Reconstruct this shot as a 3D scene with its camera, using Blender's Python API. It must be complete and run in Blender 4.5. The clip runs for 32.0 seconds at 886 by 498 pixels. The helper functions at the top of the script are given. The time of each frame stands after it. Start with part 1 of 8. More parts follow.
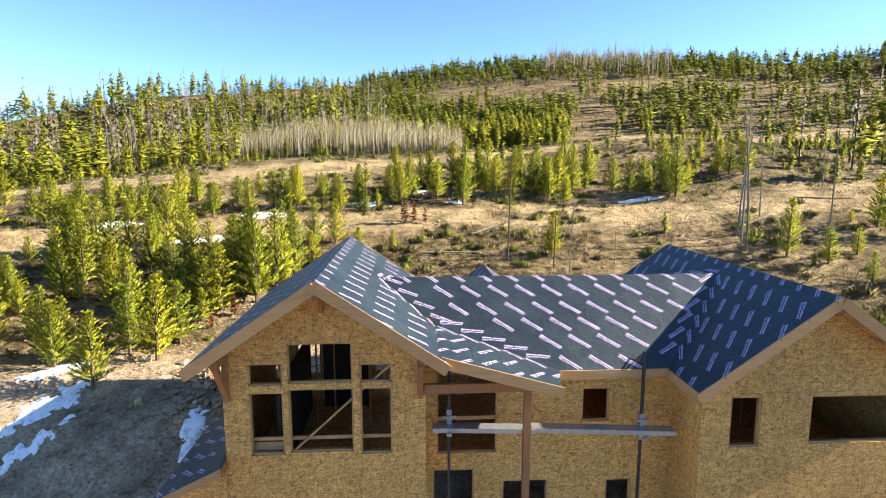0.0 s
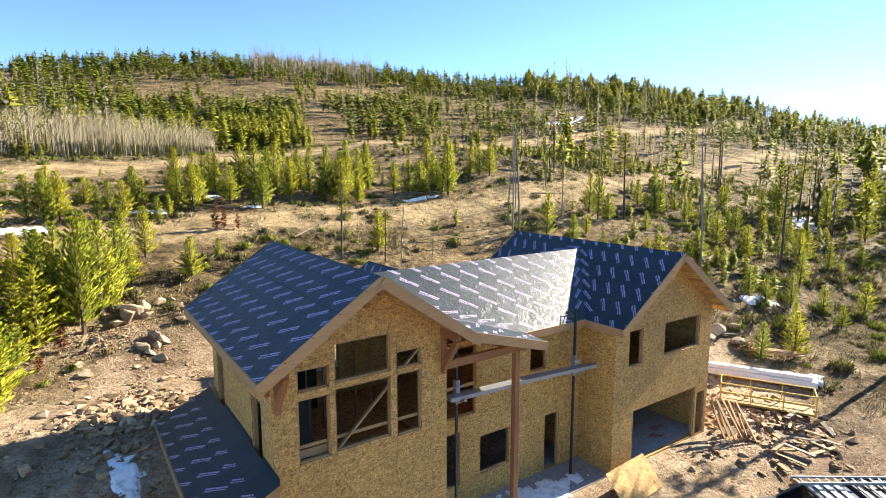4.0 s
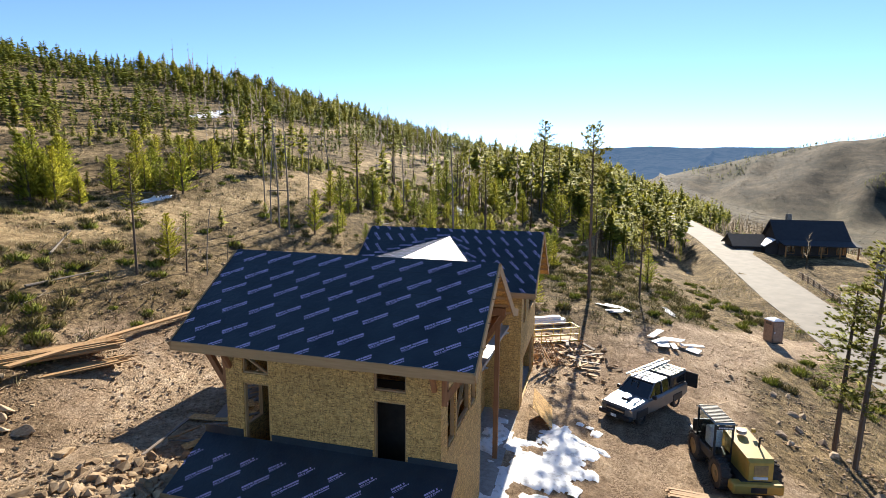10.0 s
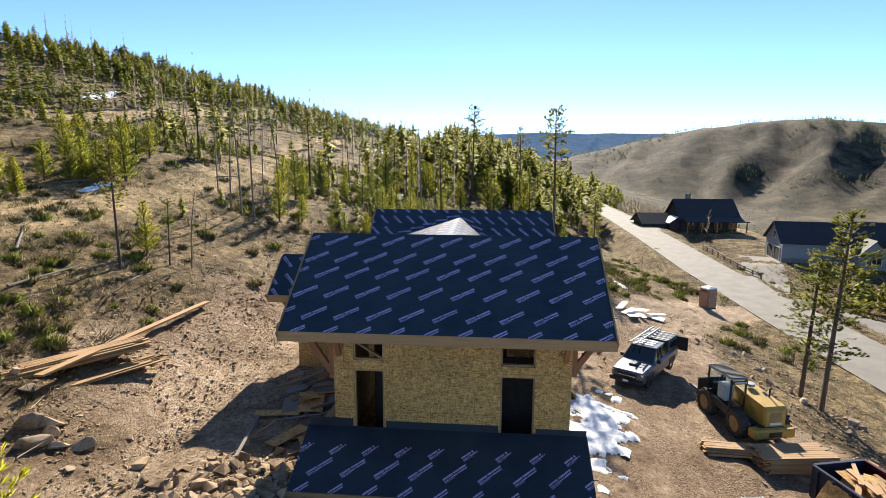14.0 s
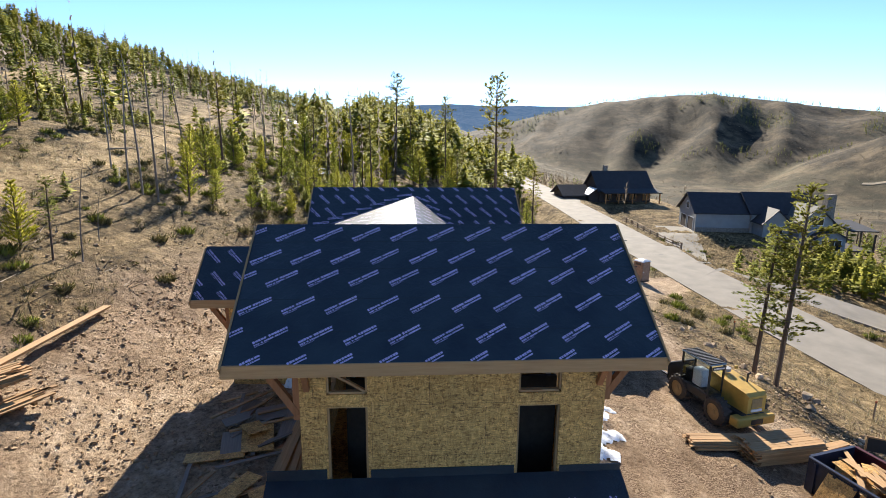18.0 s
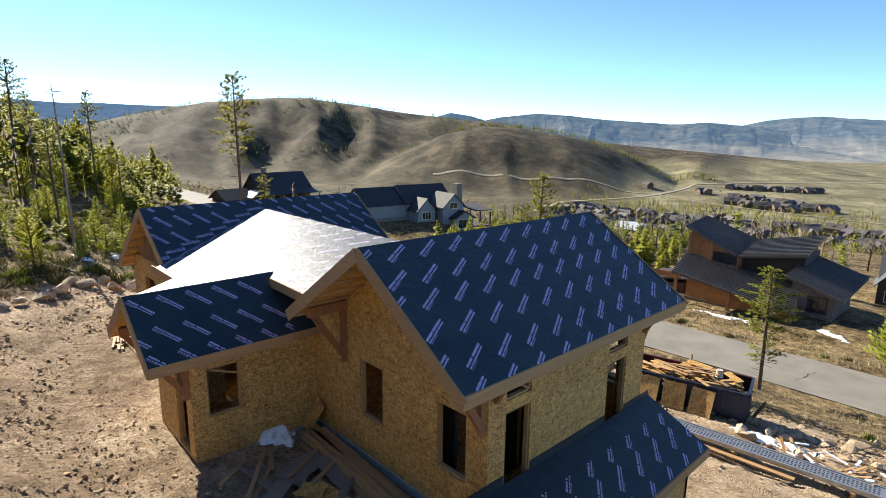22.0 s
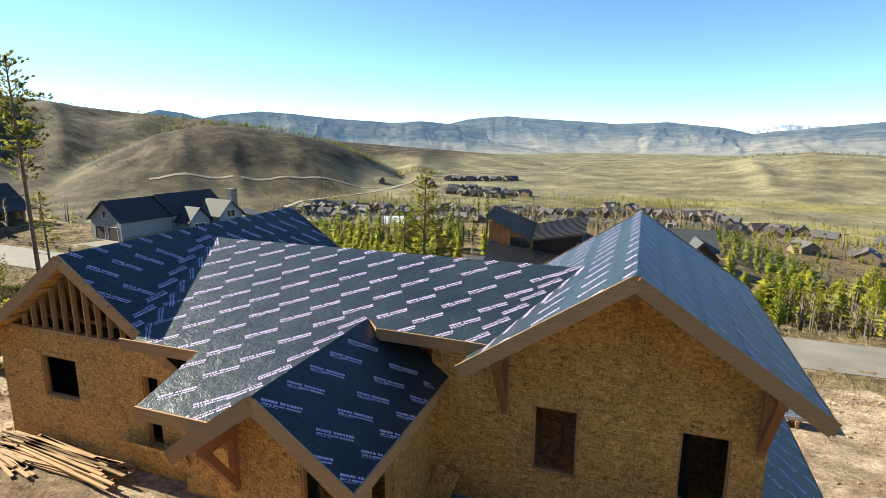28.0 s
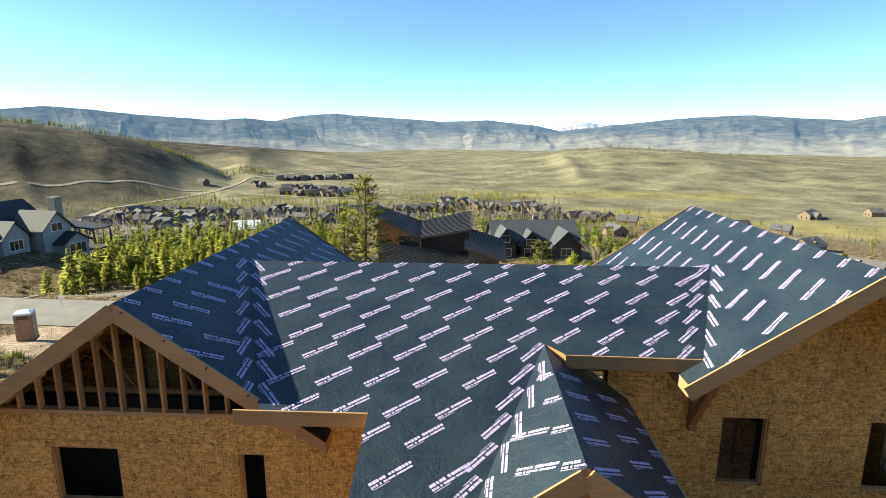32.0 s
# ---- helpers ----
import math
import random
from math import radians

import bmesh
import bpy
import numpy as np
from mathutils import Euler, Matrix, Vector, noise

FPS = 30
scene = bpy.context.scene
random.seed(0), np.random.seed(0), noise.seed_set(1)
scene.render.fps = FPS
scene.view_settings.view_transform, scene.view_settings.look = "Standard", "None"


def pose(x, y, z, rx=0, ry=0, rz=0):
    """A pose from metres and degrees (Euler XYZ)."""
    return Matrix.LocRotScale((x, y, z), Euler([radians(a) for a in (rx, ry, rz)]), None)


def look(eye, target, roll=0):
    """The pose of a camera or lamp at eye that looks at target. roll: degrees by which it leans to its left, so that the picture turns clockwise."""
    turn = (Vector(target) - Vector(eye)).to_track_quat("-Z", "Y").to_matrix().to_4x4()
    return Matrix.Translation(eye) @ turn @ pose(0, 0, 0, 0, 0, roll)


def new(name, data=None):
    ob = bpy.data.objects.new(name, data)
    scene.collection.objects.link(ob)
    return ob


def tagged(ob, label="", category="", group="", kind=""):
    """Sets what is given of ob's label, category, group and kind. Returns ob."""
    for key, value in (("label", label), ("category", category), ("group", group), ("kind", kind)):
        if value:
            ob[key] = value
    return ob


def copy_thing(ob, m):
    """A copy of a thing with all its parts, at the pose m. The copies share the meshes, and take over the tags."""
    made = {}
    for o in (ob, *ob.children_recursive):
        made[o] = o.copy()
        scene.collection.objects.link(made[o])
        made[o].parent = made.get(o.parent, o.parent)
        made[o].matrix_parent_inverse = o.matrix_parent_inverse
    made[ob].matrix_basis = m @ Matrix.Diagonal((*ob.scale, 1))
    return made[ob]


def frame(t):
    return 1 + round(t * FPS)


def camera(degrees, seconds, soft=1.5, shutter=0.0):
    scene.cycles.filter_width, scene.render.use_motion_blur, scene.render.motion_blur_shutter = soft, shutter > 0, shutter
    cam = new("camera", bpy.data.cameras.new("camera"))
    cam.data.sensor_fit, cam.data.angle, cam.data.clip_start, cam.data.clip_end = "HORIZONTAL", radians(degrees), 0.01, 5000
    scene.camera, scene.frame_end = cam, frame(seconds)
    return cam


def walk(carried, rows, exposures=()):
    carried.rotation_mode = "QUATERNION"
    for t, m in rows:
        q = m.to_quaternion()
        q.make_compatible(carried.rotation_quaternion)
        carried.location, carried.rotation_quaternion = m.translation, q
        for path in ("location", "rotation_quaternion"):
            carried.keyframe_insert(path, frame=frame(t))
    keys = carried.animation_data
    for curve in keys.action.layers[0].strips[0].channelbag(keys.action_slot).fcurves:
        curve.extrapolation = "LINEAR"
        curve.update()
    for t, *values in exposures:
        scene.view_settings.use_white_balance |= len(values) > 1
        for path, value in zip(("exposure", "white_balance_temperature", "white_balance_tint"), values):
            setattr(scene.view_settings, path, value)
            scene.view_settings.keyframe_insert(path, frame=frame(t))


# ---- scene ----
cam = camera(77.4, 32.0, soft=0.4)
METRES, EYE, TILT, LEAN, TURN = 65.0, 10.0, 0.0, 0.0, -2.7
PATH = [
    (0, (-0.147, 0.198, 10.08), (-0.027, 2.173, 9.786), -0.0),
    (0.5, (-1.003, -0.026, 10.244), (-0.727, 1.932, 9.942), -0.7),
    (1, (-1.994, -0.212, 10.256), (-1.523, 1.708, 9.954), -0.6),
    (1.5, (-3.092, -0.304, 10.212), (-2.439, 1.562, 9.914), -0.4),
    (2, (-4.247, -0.204, 10.143), (-3.461, 1.611, 9.849), -0.4),
    (2.5, (-5.662, -0.073, 10.178), (-4.763, 1.689, 9.885), -0.2),
    (3, (-7.013, 0.244, 10.15), (-6.004, 1.946, 9.86), -0.1),
    (3.5, (-8.239, 0.631, 10.089), (-7.151, 2.285, 9.804), 0.0),
    (5.5, (-10.467, 3.196, 9.918), (-9.299, 4.794, 9.632), -0.2),
    (6, (-10.729, 3.878, 9.953), (-9.512, 5.439, 9.666), -0.0),
    (6.5, (-11.548, 4.783, 9.916), (-10.222, 6.252, 9.629), -0.0),
    (7, (-12.981, 5.996, 10.039), (-11.532, 7.344, 9.747), 0.2),
    (7.5, (-14.673, 7.516, 10.11), (-13.076, 8.684, 9.814), 0.4),
    (8, (-16.177, 8.779, 10.128), (-14.452, 9.748, 9.833), 0.5),
    (8.5, (-17.226, 9.825, 10.082), (-15.44, 10.675, 9.79), 0.6),
    (9, (-17.808, 10.394, 10.043), (-16.007, 11.214, 9.751), 0.5),
    (9.5, (-18.161, 10.711, 10.088), (-16.304, 11.392, 9.796), 0.6),
    (10, (-18.413, 10.941, 10.077), (-16.505, 11.464, 9.787), 0.5),
    (10.5, (-18.573, 11.347, 10.045), (-16.647, 11.803, 9.757), 0.6),
    (11, (-18.745, 11.93, 9.979), (-16.799, 12.292, 9.693), 0.5),
    (11.5, (-18.932, 12.72, 9.951), (-16.974, 13.017, 9.666), 0.5),
    (12, (-19.044, 13.666, 9.926), (-17.079, 13.907, 9.642), 0.3),
    (12.5, (-19.138, 14.692, 9.901), (-17.17, 14.902, 9.617), 0.3),
    (13, (-19.236, 15.725, 9.876), (-17.265, 15.918, 9.592), 0.3),
    (13.5, (-19.356, 16.588, 9.791), (-17.386, 16.766, 9.495), 0.2),
    (14, (-19.532, 16.846, 9.791), (-17.567, 17.014, 9.454), 0.2),
    (14.5, (-19.638, 16.952, 9.766), (-17.684, 17.11, 9.37), 0.2),
    (16.5, (-17.443, 16.87, 9.636), (-15.492, 16.99, 9.21), 0.5),
    (17, (-16.618, 17.017, 9.71), (-14.668, 17.087, 9.268), 0.7),
    (17.5, (-16.181, 17.627, 9.605), (-14.227, 17.591, 9.181), 0.4),
    (18, (-15.948, 18.929, 9.672), (-14.001, 18.787, 9.24), 0.6),
    (18.5, (-15.84, 20.638, 9.624), (-13.909, 20.326, 9.208), 0.8),
    (19, (-15.836, 22.347, 9.674), (-13.999, 21.671, 9.261), 0.7),
    (19.5, (-15.688, 24.189, 9.741), (-14.003, 23.197, 9.323), 0.5),
    (20, (-15.337, 25.885, 9.773), (-13.791, 24.686, 9.358), 0.5),
    (20.5, (-14.616, 27.264, 9.725), (-13.138, 25.982, 9.312), 0.6),
    (21, (-13.754, 28.12, 9.734), (-12.3, 26.812, 9.317), 0.6),
    (21.5, (-12.939, 28.643, 9.749), (-11.495, 27.323, 9.334), 0.6),
    (22, (-12.152, 28.926, 9.736), (-10.718, 27.595, 9.323), 0.7),
    (22.5, (-11.583, 29.042, 9.709), (-10.152, 27.707, 9.3), 0.8),
    (23, (-11.096, 29.057, 9.693), (-9.667, 27.718, 9.285), 0.7),
    (23.5, (-10.671, 29.041, 9.691), (-9.243, 27.702, 9.284), 0.9),
    (24, (-10.198, 29.017, 9.679), (-8.769, 27.679, 9.273), 0.9),
    (24.5, (-9.634, 28.96, 9.701), (-8.208, 27.619, 9.289), 0.7),
    (26.5, (-6.72, 29.461, 9.739), (-5.421, 27.997, 9.327), 0.7),
    (27, (-5.426, 30.708, 9.745), (-4.443, 29.011, 9.355), 1.5),
    (27.5, (-3.94, 31.733, 9.731), (-3.138, 29.943, 9.339), 1.0),
    (28, (-2.484, 32.548, 9.772), (-1.82, 30.707, 9.361), 0.3),
    (28.5, (-1.034, 33.518, 9.767), (-0.621, 31.606, 9.347), 0.3),
    (29, (-0.097, 33.977, 9.704), (0.132, 32.036, 9.283), 0.1),
    (29.5, (0.753, 33.969, 9.604), (0.905, 32.02, 9.197), 0.1),
    (30, (1.205, 33.291, 9.728), (1.349, 31.345, 9.305), 0.0),
    (30.5, (1.482, 32.525, 9.765), (1.627, 30.581, 9.335), -0.1),
    (31, (2.062, 32.099, 9.793), (2.187, 30.155, 9.36), 0.1),
    (31.5, (3.234, 31.984, 9.848), (3.343, 30.04, 9.406), 0.1),
    (32, (4.875, 32.096, 9.696), (4.966, 30.144, 9.28), 0.2),
]
walk(cam, [(t, look(eye, target, roll)) for t, eye, target, roll in PATH],
     [(0, 1.82, 6650, 8), (3, 1.80, 6650, 8), (6, 1.55, 6650, 9), (9, 1.22, 6600, 11), (13, 1.15, 6500, 11), (17, 1.2, 6450, 12), (20, 1.35, 6450, 11), (23, 1.2, 6500, 7), (28, 1.38, 6600, 3), (32, 1.42, 6600, 0)])

# ---- light ----
SUN_AZ, SUN_EL = -1.5, 28.0   # bearing from +x towards +y, height above the horizon, degrees
world = bpy.data.worlds.new("sky")
scene.world = world
world.use_nodes = True
wn = world.node_tree
sky = wn.nodes.new("ShaderNodeTexSky")
sky.sky_type = 'NISHITA'
sky.sun_disc = False
sky.sun_elevation = radians(SUN_EL)
sky.sun_rotation = radians(90.0 - SUN_AZ)
sky.altitude = 2500
sky.air_density, sky.dust_density, sky.ozone_density = 0.62, 0.05, 2.0
tint = wn.nodes.new("ShaderNodeMix")
tint.data_type, tint.blend_type = 'RGBA', 'MULTIPLY'
tint.inputs[0].default_value = 1.0
tint.inputs[7].default_value = (0.85, 0.98, 1.05, 1.0)
wn.links.new(sky.outputs[0], tint.inputs[6])
wn.links.new(tint.outputs[2], wn.nodes["Background"].inputs[0])
wn.nodes["Background"].inputs[1].default_value = 0.112
sun_data = bpy.data.lights.new("sun", 'SUN')
sun_data.energy, sun_data.angle, sun_data.color = 5.0, radians(0.53), (1.0, 0.92, 0.77)
sun = new("sun", sun_data)
sun_way = Vector((math.cos(radians(SUN_EL)) * math.cos(radians(SUN_AZ)), math.cos(radians(SUN_EL)) * math.sin(radians(SUN_AZ)), math.sin(radians(SUN_EL))))
sun.matrix_world = look(sun_way * 400, (0, 0, 0))

# ---- materials ----
def material(name, rough=0.8, metal=0.0, spec=0.5):
    m = bpy.data.materials.new(name)
    m.use_nodes = True
    b = m.node_tree.nodes["Principled BSDF"]
    b.inputs["Roughness"].default_value = rough
    b.inputs["Metallic"].default_value = metal
    b.inputs["Specular IOR Level"].default_value = spec
    return m, m.node_tree, b


def node(nt, kind, **values):
    n = nt.nodes.new(kind)
    for k, v in values.items():
        n.inputs[k.replace("_", " ")].default_value = v
    return n


def coords(nt, scale=(1, 1, 1), which="Object", rot=(0, 0, 0)):
    tc = nt.nodes.new("ShaderNodeTexCoord")
    mp = nt.nodes.new("ShaderNodeMapping")
    mp.inputs["Scale"].default_value = scale
    mp.inputs["Rotation"].default_value = rot
    nt.links.new(tc.outputs[which], mp.inputs[0])
    return mp.outputs[0]


def noise_tex(nt, vec, scale, detail=4.0, rough=0.55, distort=0.0):
    n = node(nt, "ShaderNodeTexNoise", Scale=scale, Detail=detail, Roughness=rough, Distortion=distort)
    nt.links.new(vec, n.inputs["Vector"])
    return n.outputs["Fac"]


def ramp(nt, fac, stops):
    r = nt.nodes.new("ShaderNodeValToRGB")
    els = r.color_ramp.elements
    while len(els) < len(stops):
        els.new(0.5)
    for e, (p, c) in zip(els, stops):
        e.position = p
        e.color = (*c, 1.0)
    nt.links.new(fac, r.inputs[0])
    return r.outputs[0]


def mix(nt, fac, a, b, blend='MIX'):
    n = nt.nodes.new("ShaderNodeMix")
    n.data_type, n.blend_type = 'RGBA', blend
    if isinstance(fac, (int, float)):
        n.inputs[0].default_value = fac
    else:
        nt.links.new(fac, n.inputs[0])
    for sock, v in ((n.inputs[6], a), (n.inputs[7], b)):
        if isinstance(v, tuple):
            sock.default_value = (*v, 1.0)
        else:
            nt.links.new(v, sock)
    return n.outputs[2]


def bump(nt, bsdf, height, strength=0.3, distance=0.02):
    b = node(nt, "ShaderNodeBump", Strength=strength, Distance=distance)
    nt.links.new(height, b.inputs["Height"])
    nt.links.new(b.outputs[0], bsdf.inputs["Normal"])


def plain(name, colour, rough=0.7, metal=0.0, var=0.25, scale=6.0, grain=0.15, spec=0.5):
    """A painted, metal or plastic surface with a little wear at two scales."""
    m, nt, b = material(name, rough, metal, spec)
    v = coords(nt)
    dark = tuple(c * (1 - var) for c in colour)
    light = tuple(min(1, c * (1 + var * 0.6)) for c in colour)
    c1 = ramp(nt, noise_tex(nt, v, scale), [(0.3, dark), (0.7, light)])
    fine = noise_tex(nt, v, scale * 14, 3)
    nt.links.new(c1, b.inputs["Base Color"])
    bump(nt, b, fine, grain, 0.004)
    return m


def wood(name, light, dark, scale=1.0, rough=0.75, along="x"):
    """Sawn timber: streaks along one axis, knots and a per-piece tint."""
    m, nt, b = material(name, rough)
    s = {"x": (1.2, 22, 22), "y": (22, 1.2, 22), "z": (22, 22, 1.2)}[along]
    v = coords(nt, tuple(scale * q for q in s))
    streak = noise_tex(nt, v, 1.0, 5, 0.6)
    v2 = coords(nt, (1.5 * scale,) * 3)
    blot = noise_tex(nt, v2, 1.3, 3)
    info = nt.nodes.new("ShaderNodeObjectInfo")
    c = ramp(nt, streak, [(0.25, dark), (0.75, light)])
    c = mix(nt, blot, c, mix(nt, 0.35, c, tuple(q * 0.6 for q in dark)))
    tint = ramp(nt, info.outputs["Random"], [(0.0, (0.78, 0.76, 0.74)), (1.0, (1.1, 1.08, 1.05))])
    c = mix(nt, 1.0, c, tint, 'MULTIPLY')
    nt.links.new(c, b.inputs["Base Color"])
    bump(nt, b, streak, 0.25, 0.004)
    return m


def osb_material():
    """Oriented strand board: pale, straw and dark flakes lying every way, with sheet joints."""
    m, nt, b = material("osb", 0.75)
    v = coords(nt, (1, 1, 1))
    n0 = nt.nodes.new("ShaderNodeTexNoise")
    n0.inputs["Scale"].default_value = 2.5
    nt.links.new(v, n0.inputs["Vector"])
    warp = nt.nodes.new("ShaderNodeVectorMath")
    warp.operation = 'MULTIPLY_ADD'
    warp.inputs[1].default_value = (0.25, 0.25, 0.25)
    nt.links.new(n0.outputs["Color"], warp.inputs[0])
    nt.links.new(v, warp.inputs[2])
    cols = []
    for rot, sc in (((0.6, 0.5, 0.8), (8, 8, 34)), ((-0.5, 0.9, -0.4), (36, 36, 9)), ((0.3, -0.7, 0.2), (11, 38, 14)), ((-0.2, 0.3, 1.1), (44, 14, 44))):
        mp = nt.nodes.new("ShaderNodeMapping")
        mp.inputs["Rotation"].default_value = rot
        mp.inputs["Scale"].default_value = sc
        nt.links.new(warp.outputs[0], mp.inputs[0])
        vo = node(nt, "ShaderNodeTexVoronoi", Scale=1.0)
        nt.links.new(mp.outputs[0], vo.inputs["Vector"])
        sep = nt.nodes.new("ShaderNodeSeparateColor")
        nt.links.new(vo.outputs["Color"], sep.inputs[0])
        cols.append(sep.outputs[0])
    c1 = ramp(nt, cols[0], [(0.0, (0.10, 0.045, 0.010)), (0.16, (0.38, 0.195, 0.048)), (0.55, (0.60, 0.335, 0.092)), (1.0, (0.84, 0.53, 0.185))])
    c2 = ramp(nt, cols[1], [(0.0, (0.14, 0.064, 0.015)), (0.3, (0.50, 0.27, 0.070)), (1.0, (0.88, 0.57, 0.20))])
    c3 = ramp(nt, cols[2], [(0.0, (0.20, 0.098, 0.024)), (0.5, (0.54, 0.30, 0.084)), (1.0, (0.80, 0.485, 0.155))])
    c = mix(nt, 0.42, c1, c2)
    c = mix(nt, 0.30, c, c3)
    c = mix(nt, 1.0, c, ramp(nt, cols[3], [(0.0, (0.42, 0.38, 0.34)), (0.14, (0.92, 0.91, 0.90)), (0.86, (1.0, 1.0, 1.0)), (1.0, (1.25, 1.24, 1.2))]), 'MULTIPLY')
    big = noise_tex(nt, v, 0.6, 2)
    c = mix(nt, 1.0, c, ramp(nt, big, [(0.3, (0.88, 0.86, 0.82)), (0.7, (1.1, 1.08, 1.04))]), 'MULTIPLY')
    nt.links.new(c, b.inputs["Base Color"])
    bump(nt, b, cols[1], 0.3, 0.004)
    return m


def membrane_material():
    """Granule-free roofing underlayment: dark slate film, wrinkled, with a broad sheen."""
    m, nt, b = material("roof_membrane", 0.36, 0.0, 0.43)
    v = coords(nt)
    big = noise_tex(nt, v, 0.9, 3)
    fine = noise_tex(nt, v, 7.0, 4, 0.6, 0.6)
    c = ramp(nt, big, [(0.3, (0.012, 0.021, 0.031)), (0.7, (0.026, 0.040, 0.048))])
    nt.links.new(c, b.inputs["Base Color"])
    r = nt.nodes.new("ShaderNodeMapRange")
    r.inputs[3].default_value, r.inputs[4].default_value = 0.34, 0.52
    nt.links.new(fine, r.inputs[0])
    nt.links.new(r.outputs[0], b.inputs["Roughness"])
    crease = noise_tex(nt, v, 2.4, 6, 0.7, 1.6)
    both = nt.nodes.new("ShaderNodeMath")
    both.operation = 'MULTIPLY_ADD'
    both.inputs[1].default_value = 1.6
    nt.links.new(crease, both.inputs[0])
    nt.links.new(fine, both.inputs[2])
    bump(nt, b, both.outputs[0], 0.75, 0.018)
    return m


OSB = osb_material()
MEMBRANE = membrane_material()
LUMBER_X = wood("sawn_lumber", (0.56, 0.36, 0.17), (0.38, 0.21, 0.085), along="x")
LUMBER_Y = wood("sawn_lumber_y", (0.56, 0.36, 0.17), (0.38, 0.21, 0.085), along="y")
LUMBER_Z = wood("sawn_lumber_z", (0.56, 0.36, 0.17), (0.38, 0.21, 0.085), along="z")
FASCIA_X = wood("fascia", (0.54, 0.33, 0.15), (0.40, 0.22, 0.09), along="x")
FASCIA_Y = wood("fascia_y", (0.54, 0.33, 0.15), (0.40, 0.22, 0.09), along="y")
CEDAR = wood("timber_beam", (0.44, 0.20, 0.08), (0.30, 0.12, 0.045), along="z")
PRINT = plain("pale_print", (0.56, 0.46, 0.68), 0.6, 0, 0.15, 3.0)
ROOM_SHADE = plain("room_shade", (0.04, 0.03, 0.022), 0.9)

# ---- ground ----
def smooth(a, b, v):
    t = np.clip((v - a) / (b - a), 0, 1)
    return t * t * (3 - 2 * t)


TABLES = {}


def waves(x, y, seed, octaves=5, scale=1.0):
    """Cheap layered value noise on numpy arrays, about -1 to 1."""
    if seed not in TABLES:
        rs = np.random.RandomState(seed)
        TABLES[seed] = (rs.rand(256, 256), rs.rand(16) * 99)
    table, shift = TABLES[seed]
    out, amp, tot = 0.0, 1.0, 0.0
    for o in range(octaves):
        u, v = x / scale + shift[2 * o], y / scale + shift[2 * o + 1]
        i, j = np.floor(u).astype(int), np.floor(v).astype(int)
        fu, fv = u - i, v - j
        fu, fv = fu * fu * (3 - 2 * fu), fv * fv * (3 - 2 * fv)
        a, b = table[i % 256, j % 256], table[(i + 1) % 256, j % 256]
        c, d = table[i % 256, (j + 1) % 256], table[(i + 1) % 256, (j + 1) % 256]
        out = out + amp * ((a * (1 - fu) + b * fu) * (1 - fv) + (c * (1 - fu) + d * fu) * fv - 0.5) * 2
        tot, amp, scale = tot + amp, amp * 0.5, scale * 0.5
    return out / tot


# centre line of the paved road, x from near to far, with its y
ROAD_X = [-260, -120, -60, -25, -5, 10, 30, 60, 90, 120, 160, 200, 240]
ROAD_Y = [40, -2, -14, -17, -16.5, -15.6, -14.5, -14.0, -15.0, -15.5, -13.0, -5.0, 12.0]
ROAD_Z = [-9, -8.2, -7.8, -7.5, -7.3, -7.1, -6.7, -6.2, -5.9, -5.6, -4.5, -2.0, 2.0]
# skyline of the hill behind the house: bearing, slope of the hillside
HILL_A = [-180, -150, -60, -35, -12, 0, 7, 15, 22, 29, 36, 46, 54, 63, 74, 87, 97, 108, 117, 125, 150, 180]
HILL_S = [-0.10, -0.13, -0.15, -0.145, -0.045, 0.044, 0.068, 0.096, 0.130, 0.151, 0.174, 0.190, 0.202, 0.223, 0.23, 0.222, 0.201, 0.175, 0.157, 0.125, 0.0, -0.10]
# distance of the hill's crest by bearing
CREST_A = [-180, -20, 0, 20, 40, 60, 95, 110, 150, 180]
CREST_R = [260, 260, 250, 225, 205, 192, 185, 155, 145, 145]
# the brown hill across the valley, its nearer spur and the tan rise: bearing, height in degrees
MID_A = [-180, -98, -90, -80, -75, -69.5, -63, -58, -53, -48, -44, -39, -34, -29, -24, -19.6, -15.4, -12, -9, -5, 0, 180]
MID_E = [-6, -5, -3.6, -2.9, -2.2, -1.7, -1.2, -0.75, 0.1, 1.0, 1.35, 1.85, 2.5, 3.05, 2.85, 2.4, 1.65, 0.75, 0.1, -1.0, -3, -6]
SPUR_A = [-180, -66, -62, -58.5, -55, -51, -47, -43, -40, -37, -34, 180]
SPUR_E = [-6, -4.6, -2.4, -1.1, -0.2, 0.4, 0.6, -0.2, -1.5, -2.9, -4.6, -6]
TAN_A = [-180, -140, -126, -119, -114, -110, -104, -100, -97, -92, -85, -78, 180]
TAN_E = [-4.6, -3.4, -2.7, -2.4, -2.1, -1.75, -1.5, -1.85, -2.4, -3.0, -3.6, -4.6, -6]
CX, CY = 2.0, 18.0


